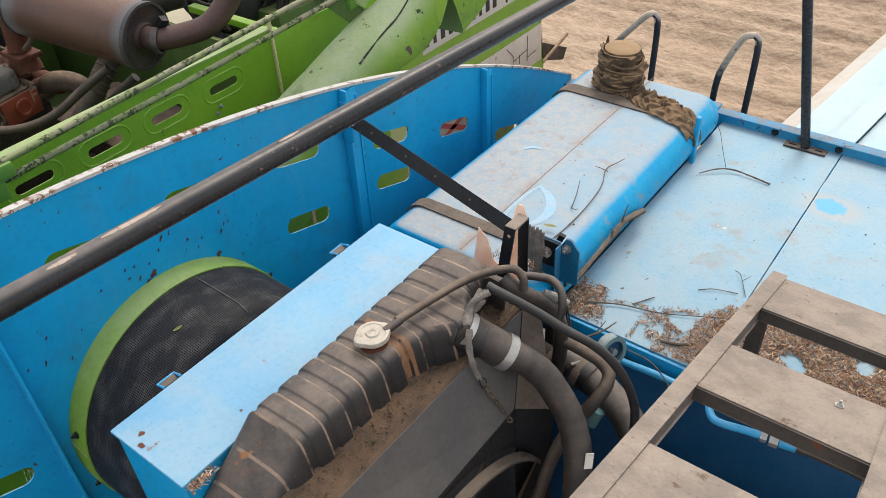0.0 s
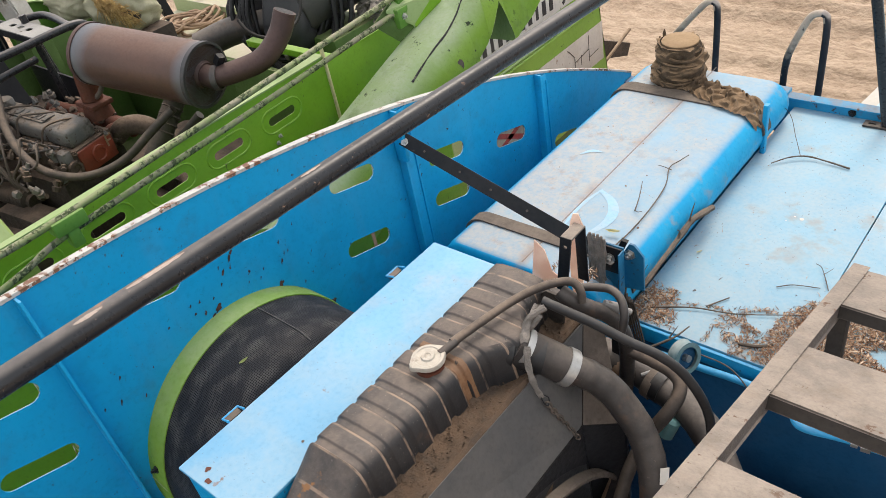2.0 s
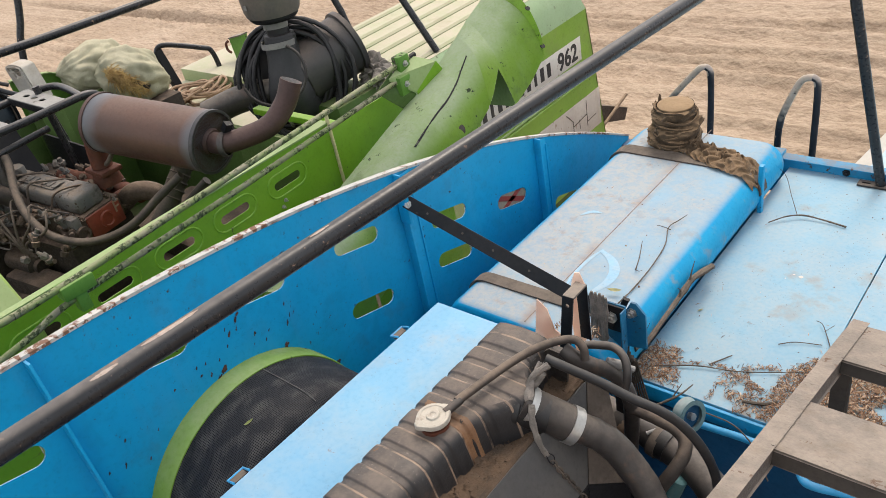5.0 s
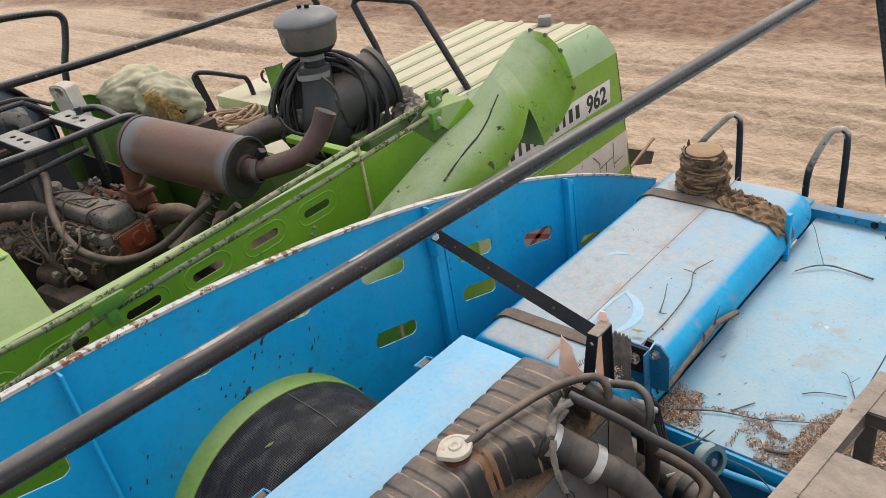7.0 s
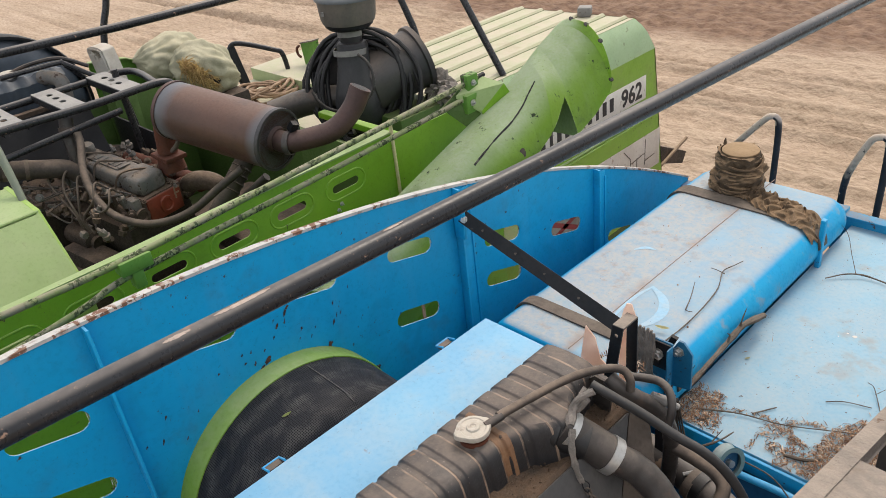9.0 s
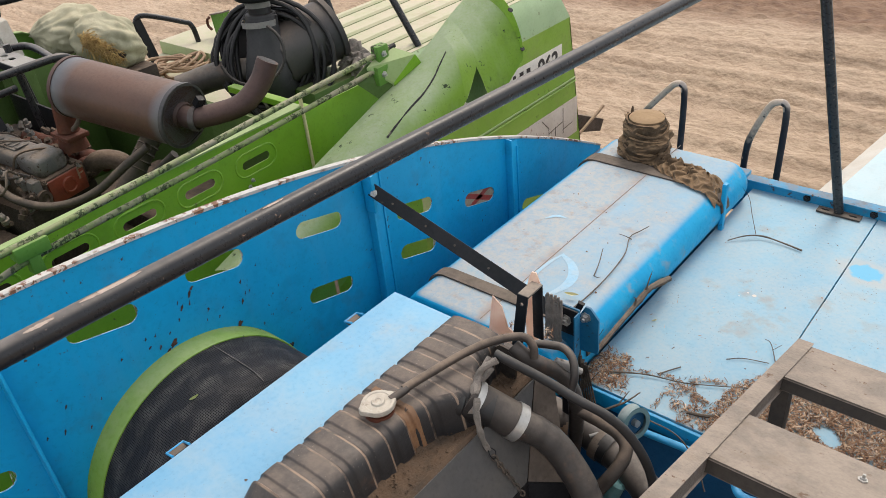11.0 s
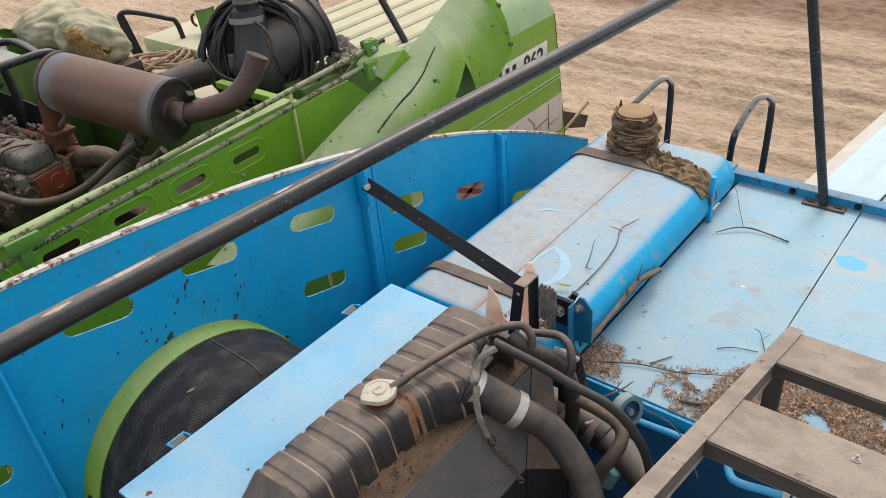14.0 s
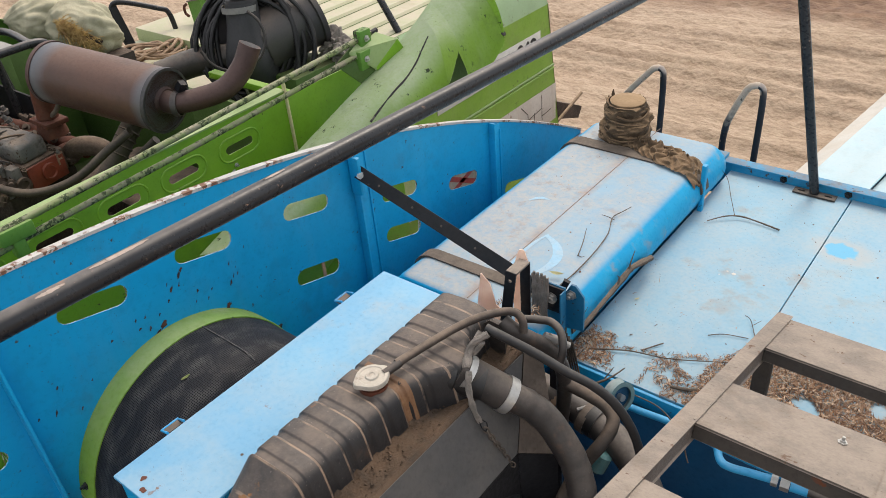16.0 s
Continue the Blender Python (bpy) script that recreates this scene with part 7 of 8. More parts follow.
def build_muffler():
    m = thing("exhaust_muffler", "large rusty brown exhaust muffler with bent tail pipe", "muffler", (-2.8, 1.4, 2.6))
    a, b = Vector((-3.052, 1.320, 2.728)), Vector((-2.528, 1.445, 2.669))
    d = (b - a).normalized()
    L = (b - a).length
    r = 0.118
    part("drum", lathe([(0.0, r), (L, r)], a, d, 48), muffler_m, m, sharp=40)
    part("end_band", lathe([(-0.012, r - 0.01), (-0.012, r + 0.004), (0.004, r + 0.004), (0.004, r - 0.001)], a, d, 48, close=True), tail_m, m)
    part("end_band", lathe([(L - 0.004, r - 0.002), (L - 0.004, r + 0.004), (L + 0.012, r + 0.004), (L + 0.012, r - 0.006)], a, d, 48, close=True), muffler_end, m)
    part("end_cap", lathe([(L, r - 0.004), (L - 0.03, r - 0.010), (L - 0.034, r - 0.03), (L - 0.02, 0.062), (L + 0.012, 0.046)], a, d, 40), muffler_dark, m)
    part("end_cap", lathe([(-0.012, 0.01), (-0.012, r - 0.008), (0.0, r - 0.008)], a, d, 40), muffler_end, m)
    tail = tube([b, b + d * 0.05, b + Vector((0.10, 0.085, -0.004)), b + Vector((0.165, 0.16, 0.02)), b + Vector((0.205, 0.225, 0.085)), b + Vector((0.225, 0.265, 0.16))], 0.0405, 24)
    part("tail_pipe", tail, tail_m, m, "bent tail pipe")
    mouth = b + Vector((0.225, 0.265, 0.16))
    part("pipe_mouth", lathe([(0.0005, 0.035), (0.0012, 0.002)], mouth, Vector((0.02, 0.04, 0.075)), 20), black_flat, m)
    c = b + d * 0.062
    part("pipe_clamp", lathe([(-0.011, 0.041), (-0.011, 0.0455), (0.011, 0.0455), (0.011, 0.041)], c, (0.85, 0.5, 0), 28, close=True), muffler_end, m)
    part("clamp_bolt", bar(c + Vector((0.0, 0.02, 0.045)), c + Vector((0.02, 0.03, 0.075)), 0.028, 0.022, (1, 0, 0)), black_flat, m)
    down = tube([a - d * 0.01 + Vector((0.01, 0, -0.03)), a + Vector((-0.075, -0.02, -0.04)), a + Vector((-0.105, -0.03, -0.09)), a + Vector((-0.115, -0.035, -0.16)), a + Vector((-0.115, -0.04, -0.20))], 0.043, 22)
    part("down_pipe", down, rust_red, m, "rusty red down pipe")
    f = a + Vector((-0.115, -0.04, -0.205))
    part("flange", box(f.x - 0.072, f.x + 0.072, f.y - 0.05, f.y + 0.05, f.z - 0.018, f.z + 0.004, 0.006), rust_red, m, "square rusty flange")
    part("flange_neck", lathe([(0, 0.05), (0.07, 0.06)], f, (0, 0, -1), 20), rust_red, m)


build_muffler()


def build_green_engine():
    e = thing("diesel_engine", "grimy grey diesel engine with orange red end plate", "engine", (-3.3, 1.05, 1.9))
    # the head runs along the transverse axis
    A, B = Vector((-3.56, 1.055, 2.455)), Vector((-3.10, 1.15, 2.405))
    d = (B - A).normalized()
    s = Vector((-d.y, d.x, 0))
    R = Matrix(((d.x, s.x, 0, A.x), (d.y, s.y, 0, A.y), (d.z, 0, 1, A.z), (0, 0, 0, 1)))
    L = (B - A).length

    def local(bm):
        return moved(bm, R)

    part("valve_cover", local(box(0.0, L - 0.15, -0.062, 0.07, 0.0, 0.070, 0.018, seg=3)), engine_grey, e, "cast valve cover")
    part("thermostat_cover", local(box(L - 0.145, L - 0.01, -0.065, 0.075, 0.0, 0.082, 0.020, seg=3)), engine_grey, e, "grey cast end cover")
    part("cover_rib", local(box(0.08, L - 0.18, -0.03, 0.04, 0.070, 0.077, 0.003)), engine_grey, e)
    for k in range(6):
        part("raised_mark", local(box(0.12 + 0.032 * k, 0.14 + 0.032 * k, -0.02, 0.02, 0.077, 0.082, 0.002)), engine_grey, e)
    part("filler_cap", local(lathe([(0.08, 0.035), (0.105, 0.035), (0.112, 0.03)], (0.04, 0.01, 0.0), (0, 0, 1), 18)), engine_grey, e)
    part("cylinder_head", local(box(-0.03, L, -0.10, 0.13, -0.10, 0.0, 0.012)), grime, e)
    part("block", local(box(-0.08, L - 0.01, -0.17, 0.17, -0.50, -0.10, 0.02)), soot, e)
    end = part("end_plate", local(box(L, L + 0.014, -0.065, 0.11, -0.110, -0.005, 0.006)), orange_red, e, "orange red painted end plate")
    part("round_port", local(lathe([(0, 0.036), (0.012, 0.036), (0.013, 0.026), (0.006, 0.024)], (L + 0.014, 0.025, -0.055), (1, 0, 0), 24)), orange_red, end)
    part("round_port", local(lathe([(0, 0.032), (0.014, 0.032), (0.015, 0.020), (0.004, 0.018)], (L + 0.006, -0.10, -0.055), (1, 0, 0), 24)), grime, end)
    mk = local(box(L + 0.014, L + 0.016, 0.075, 0.083, -0.055, -0.005))
    merge(mk, local(box(L + 0.014, L + 0.016, 0.083, 0.108, -0.013, -0.005)))
    merge(mk, local(box(L + 0.014, L + 0.016, 0.083, 0.100, -0.035, -0.028)))
    part("white_mark", mk, cable_tan, end)
    rnd = random.Random(3)
    for k in range(5):
        x = 0.04 + 0.095 * k
        part("injector", local(lathe([(0, 0.014), (0.03, 0.012), (0.034, 0.018), (0.05, 0.018), (0.055, 0.008), (0.075, 0.007)], (x, -0.12, -0.02), (0, -0.3, 1), 10)), engine_grey, e)
        pts = [R @ Vector(p) for p in ((x, -0.13, 0.05), (x + rnd.uniform(-0.03, 0.03), -0.17, 0.085), (x + 0.03, -0.22, 0.03), (0.22 + 0.02 * k, -0.24, -0.06), (0.24 + 0.02 * k, -0.24, -0.12))]
        part("injector_pipe", tube(pts, 0.005, 7), strap_m, e)
    part("injection_pump", local(box(0.15, 0.42, -0.32, -0.20, -0.34, -0.20, 0.02)), soot, e)
    part("pump_cover", local(lathe([(0, 0.05), (0.06, 0.045)], (0.42, -0.26, -0.27), (1, 0, 0), 18)), soot, e)
    # far side: exhaust manifold and pipes
    for k in range(4):
        x = 0.06 + 0.12 * k
        pts = [R @ Vector(p) for p in ((x, 0.10, -0.06), (x, 0.17, -0.045), (x + 0.02, 0.21, -0.05))]
        part("manifold_runner", tube(pts, 0.026, 12), rust_red, e)
    part("manifold", tube([R @ Vector(p) for p in ((0.0, 0.215, -0.05), (0.25, 0.225, -0.05), (0.50, 0.215, -0.05))], 0.036, 14), rust_red, e)
    part("turbo_pipe", tube([R @ Vector(p) for p in ((0.42, 0.17, -0.08), (0.50, 0.19, -0.02), (0.58, 0.23, -0.03), (0.62, 0.25, -0.12), (0.60, 0.24, -0.25))], 0.042, 16), grime, e)
    # intake pipe with clamps coming from the near end
    ip = tube([(-3.60, 0.40, 2.61), (-3.55, 0.55, 2.60), (-3.51, 0.707, 2.581), (-3.468, 0.844, 2.548), (-3.424, 0.95, 2.512), (-3.40, 0.99, 2.43), (-3.39, 1.0, 2.33)], 0.040, 20)
    part("intake_pipe", ip, dusty_hose, e, "dusty grey-brown intake pipe")
    for y, x, z in ((0.72, -3.506, 2.579), (0.80, -3.481, 2.560)):
        part("hose_clamp", lathe([(-0.008, 0.0405), (-0.008, 0.0435), (0.008, 0.0435), (0.008, 0.0405)], (x, y, z), (0.31, 1, -0.22), 24, close=True), strap_m, e)
    # rubble of small fittings
    for k in range(90):
        p = R @ Vector((rnd.uniform(-0.1, L + 0.02), rnd.choice((rnd.uniform(-0.30, -0.12), rnd.uniform(0.13, 0.26))), rnd.uniform(-0.09, 0.01)))
        q = Vector((rnd.uniform(-1, 1), rnd.uniform(-1, 1), rnd.uniform(0, 1))).normalized()
        part("fitting", lathe([(0, 0.014), (0.02, 0.018), (0.022, 0.01), (0.04, 0.010)], p, q, 7), rnd.choice((grime, grime, engine_grey)), e)
    for k in range(6):
        p = [R @ Vector((rnd.uniform(-0.1, L), rnd.uniform(-0.3, -0.1), rnd.uniform(-0.1, 0.06))) for _ in range(4)]
        part("wire", tube(p, 0.004, 6), rubber, e)
    for k in range(26):
        x = 0.02 + 0.47 * k / 25
        for y0 in (-0.078, 0.088):
            part("head_bolt", local(bolt((x, y0 + rnd.uniform(-0.006, 0.006), -0.002), (0, 0, 1), 0.007, 0.010)), rnd.choice((grime, engine_grey)), e)
    for k in range(3):
        x = 0.06 + 0.14 * k
        part("return_pipe", tube([R @ Vector(p) for p in ((x, -0.10, 0.02), (x + 0.02, -0.07, 0.085 + rnd.uniform(0, 0.02)), (x + 0.05, 0.0, 0.088 + rnd.uniform(0, 0.015)), (x + 0.06, 0.09, 0.05), (x + 0.05, 0.13, -0.02))], 0.0045, 7), rnd.choice((strap_m, grime, rubber)), e)
    for k in range(5):
        x = 0.03 + 0.10 * k
        part("casting_boss", local(box(x, x + 0.05, -0.125, -0.085, -0.06, 0.02, 0.008)), rnd.choice((grime, engine_grey)), e)
    part("starter_motor", local(lathe([(0, 0.03), (0.01, 0.045), (0.16, 0.045), (0.17, 0.03), (0.19, 0.03)], (0.10, -0.22, -0.19), (1, 0, 0), 20)), soot, e)
    # big looping hose in front of the engine
    solo("engine_hose", tube([(-3.40, 1.020, 2.665), (-3.373, 1.009, 2.624), (-3.293, 0.959, 2.546), (-3.193, 0.932, 2.467), (-3.082, 0.945, 2.402), (-2.976, 1.006, 2.364), (-2.88, 1.085, 2.371), (-2.797, 1.166, 2.413), (-2.725, 1.249, 2.486), (-2.644, 1.337, 2.562)], 0.0165, 12), dusty_hose, "long dusty rubber hose looping past the engine", "hose")
    bp = thing("breather_pipe", "upright black rubber breather pipe with clamp", "pipe", (-3.44, 1.0, 2.6))
    part("pipe_body", tube([(-3.425, 0.99, 2.50), (-3.442, 0.994, 2.588), (-3.463, 1.003, 2.658), (-3.476, 1.019, 2.714)], 0.029, 16), rubber, bp)
    part("clamp", lathe([(-0.009, 0.030), (-0.009, 0.034), (0.009, 0.034), (0.009, 0.030)], (-3.466, 1.006, 2.672), (-0.2, 0.2, 1), 20, close=True), strap_m, bp)
    part("clamp_screw", lathe([(0, 0.010), (0.014, 0.010)], (-3.432, 0.998, 2.672), (1, -0.2, 0), 10), steel, bp)
    pw = thing("ribbed_intake_hose", "dusty grey brown ribbed hose behind the engine", "hose", (-2.8, 1.4, 2.4))
    path = [Vector(p) for p in ((-2.84, 1.24, 2.30), (-2.82, 1.335, 2.405), (-2.82, 1.394, 2.463), (-2.82, 1.46, 2.52))]
    part("hose_body", tube(path, 0.040, 18), dusty_hose, pw)
    for k in range(5):
        c0 = path[1].lerp(path[3], 0.1 + 0.2 * k)
        part("rib", lathe([(-0.006, 0.040), (0, 0.0445), (0.006, 0.040)], c0, path[3] - path[1], 20), dusty_hose, pw)
    solo("dark_flexible_hose", tube([(-2.90, 1.28, 2.24), (-2.80, 1.38, 2.36), (-2.70, 1.46, 2.46)], 0.018, 12), rubber, "dark ribbed rubber hose", "hose")
    solo("curled_pipe", tube([(-3.18, 1.37, 2.68), (-3.12, 1.36, 2.69), (-3.08, 1.33, 2.66), (-3.09, 1.30, 2.58), (-3.16, 1.27, 2.52)], 0.010, 10), strap_m, "thin curled rubber pipe behind the engine", "pipe")
    # dark mass under the engine, with an added filler box that blocks daylight gaps
    part("sump", box(-3.75, -2.75, 0.7, 1.6, 1.77, 2.0, 0.05), soot, e)
    part("dark_gap_filler", box(-3.98, -3.50, 0.30, 1.38, 1.77, 2.36, 0.03), soot, e)
    part("rear_casing", box(-3.50, -2.60, 1.40, 1.80, 1.77, 2.10, 0.03), soot, e)
    part("side_casting", box(-3.45, -3.0, 0.72, 0.98, 1.9, 2.16, 0.03), soot, e)


build_green_engine()


def build_guard():
    """Black tube walkway over the green engine: two rails with punched treads, as on a ladder."""
    g = thing("engine_walkway", "black tube walkway frame with punched grey treads", "ladder", (-3.7, 1.1, 2.7))
    part("rail", tube([(-3.42, 0.20, 2.775), (-3.42, 0.75, 2.764), (-3.42, 1.10, 2.750), (-3.42, 1.36, 2.751), (-3.42, 1.44, 2.749), (-3.42, 1.485, 2.735), (-3.43, 1.51, 2.70)], 0.0175, 14), black_tube, g)
    part("rail", tube([(-3.80, 0.20, 2.745), (-3.80, 0.87, 2.743), (-3.80, 1.15, 2.743), (-3.80, 1.34, 2.744), (-3.785, 1.42, 2.745), (-3.74, 1.462, 2.745), (-3.64, 1.463, 2.745), (-3.50, 1.442, 2.745), (-3.42, 1.43, 2.745)], 0.0165, 14), black_tube, g)
    part("lower_rail", tube([(-3.42, 0.40, 2.63), (-3.42, 1.017, 2.672), (-3.42, 1.238, 2.685)], 0.0145, 12), black_tube, g)
    for y, z in ((0.805, 2.766), (1.055, 2.766), (1.312, 2.766)):
        holes = [slot(-3.70 + 0.075 * k, 0.0, 0.040, 0.026, 0) for k in range(3)]
        x0, x1 = -3.80, -3.42
        tr = sheet([(x0, -0.048), (x1, -0.048), (x1, 0.048), (x0, 0.048)], holes, lambda u, v, y=y, z=z: (u, y + v, z), (0, 0, -0.004))
        tread = part("tread", tr, tread_m, g, "dusty grey tread with three holes", smooth=False)
        part("tread_lip", box(x0, x1, y - 0.050, y - 0.047, z - 0.034, z - 0.004, 0.001), black_flat, tread)
        part("tread_lip", box(x0, x1, y + 0.047, y + 0.050, z - 0.034, z - 0.004, 0.001), black_flat, tread)
    part("under_panel", loft([[(-3.78, 0.3, 2.68), (-3.66, 0.3, 2.45), (-3.66, 0.3, 2.445), (-3.78, 0.3, 2.675)], [(-3.78, 1.22, 2.68), (-3.66, 1.22, 2.45), (-3.66, 1.22, 2.445), (-3.78, 1.22, 2.675)]]), black_flat, g, "dark slanting sheet under the treads", sharp=20)
    part("brace", tube([(-3.95, 0.95, 2.835), (-3.95, 1.21, 2.829), (-3.94, 1.24, 2.818), (-3.88, 1.33, 2.745), (-3.81, 1.37, 2.735)], 0.012, 10), black_tube, g)
    part("brace", tube([(-3.95, 1.24, 2.812), (-3.93, 1.32, 2.715)], 0.012, 10, curve=False), black_tube, g)
    part("stay", tube([(-3.66, 1.35, 2.80), (-3.62, 1.36, 2.2)], 0.016, 10, curve=False), black_tube, g)
    part("stay", tube([(-3.80, 1.40, 2.75), (-3.72, 1.42, 2.2)], 0.016, 10, curve=False), black_tube, g)
    part("black_panel", box(-3.98, -3.55, 1.39, 1.40, 1.8, 2.50, 0.002), black_flat, g)
    r = thing("green_machine_radiator", "dusty blue-black ribbed radiator with small cap", "radiator", (-4.1, 0.8, 2.5))
    def sec(y):
        w = 0.006 * math.copysign(1, math.sin(y * 2 * math.pi / 0.075)) * abs(math.sin(y * 2 * math.pi / 0.075)) ** 0.4
        return [(-4.20, y, 2.56), (-4.20 - w, y, 2.72), (-4.175, y, 2.775 + w), (-4.075, y, 2.780 + w), (-4.035 + w, y, 2.745), (-4.02 + w, y, 2.56)]
    part("top_tank", loft([sec(0.2 + 1.06 * k / 120) for k in range(121)]), blue_black, r)
    part("cap", lathe([(0, 0.040), (0.02, 0.043), (0.026, 0.034)], (-4.12, 1.03, 2.788), (0, 0, 1), 20), cap_m, r)
    part("outlet_elbow", tube([(-4.05, 1.15, 2.762), (-3.98, 1.185, 2.758), (-3.945, 1.20, 2.735), (-3.93, 1.19, 2.66), (-3.93, 1.18, 2.5)], 0.034, 16), engine_grey, r)
    part("core", box(-4.19, -4.03, 0.2, 1.24, 1.8, 2.57), soot, r)
    part("lower_rail", box(-4.03, -3.99, 0.2, 1.24, 2.60, 2.64, 0.004), grime, r)
    part("hose", tube([(-4.12, 1.03, 2.80), (-4.06, 1.12, 2.832), (-3.99, 1.24, 2.838), (-3.93, 1.34, 2.78)], 0.010, 8), rubber, r)
    d = thing("air_screen_drum", "big dark round air screen drum", "air screen", (-4.6, 1.1, 2.45))
    part("rim", lathe([(-0.10, 0.43), (-0.10, 0.444), (0.0, 0.446), (0.012, 0.44), (0.012, 0.425)], (-4.6, 1.10, 2.45), (1, 0, 0), 64, close=True), black_flat, d)
    part("screen", lathe([(-0.03, 0.43), (0.02, 0.38), (0.05, 0.30), (0.06, 0.02)], (-4.6, 1.10, 2.45), (1, 0, 0), 56), blue_black, d)
    part("mount", box(-4.75, -4.5, 0.95, 1.25, 1.77, 2.05, 0.01), soot, d)

    w = thing("white_jerrycan", "dirty white plastic can with moulded handle", "can", (-4.2, 1.52, 2.6))
    face = [(-0.062, 0.0), (0.062, 0.0), (0.062, 0.185)] + [(0.062 * math.cos(q), 0.185 + 0.022 * math.sin(q)) for q in (math.pi * k / 10 for k in range(1, 10))] + [(-0.062, 0.185)]
    hole = [(-0.006, 0.142), (0.034, 0.148), (0.036, 0.178), (0.022, 0.186), (-0.030, 0.184), (-0.030, 0.172), (-0.004, 0.170)]
    can = sheet(face, [hole], lambda u, v: (-4.20 + u * 0.97 - 0.06 * v, 1.50 + u * 0.25 - 0.09 * v, 2.585 + v), (-0.020, 0.085, 0))
    bmesh.ops.bevel(can, geom=[e for e in can.edges if len(e.link_faces) == 2 and e.calc_face_angle() > 0.7], offset=0.008, segments=2, affect="EDGES")
    part("can_body", can, white_can, w, sharp=50)
    part("stand", box(-4.27, -4.13, 1.48, 1.60, 1.77, 2.588, 0.004), green_drk, w)

    c = thing("engine_side_cover", "faded pale green sheet metal engine cover", "cover", (-2.75, 0.1, 2.4))
    cov = loft([[(-3.06, y, 2.675), (-2.755, y, 2.668), (-2.50, y, 2.40), (-2.50, y, 2.2), (-3.06, y, 2.2)] for y in (-0.7, 0.60, 0.612)])
    bmesh.ops.bevel(cov, geom=[e for e in cov.edges if abs((e.verts[0].co - e.verts[1].co).y) > 0.2], offset=0.012, segments=2, affect="EDGES")
    part("cover_sheet", cov, green_pale, c, sharp=30)
    part("edge_bead", tube([(-2.757, -0.7, 2.666), (-2.757, 0.612, 2.666)], 0.006, 8, curve=False), green_pale, c)
    part("end_fold", loft([[(-3.06, y, 2.676), (-2.757, y, 2.669), (-2.502, y, 2.402), (-2.512, y, 2.396), (-2.762, y, 2.660), (-3.06, y, 2.667)] for y in (0.604, 0.620)]), green_hood, c, sharp=20)
    for y in (0.1, 0.35):
        part("hinge", box(-3.03, -2.99, y, y + 0.06, 2.672, 2.682, 0.002), green_mid, c)
    solo("prop_rod", tube([(-2.885, 0.612, 2.655), (-3.012, 0.627, 2.815), (-3.30, 0.64, 3.20)], (0.013, 0.017), 12, curve=False), surface("grey_green_rod", (0.13, 0.15, 0.12), (0.17, 0.2, 0.13), 0.5), "grey green steel rod propped on the cover", "rod")


build_guard()


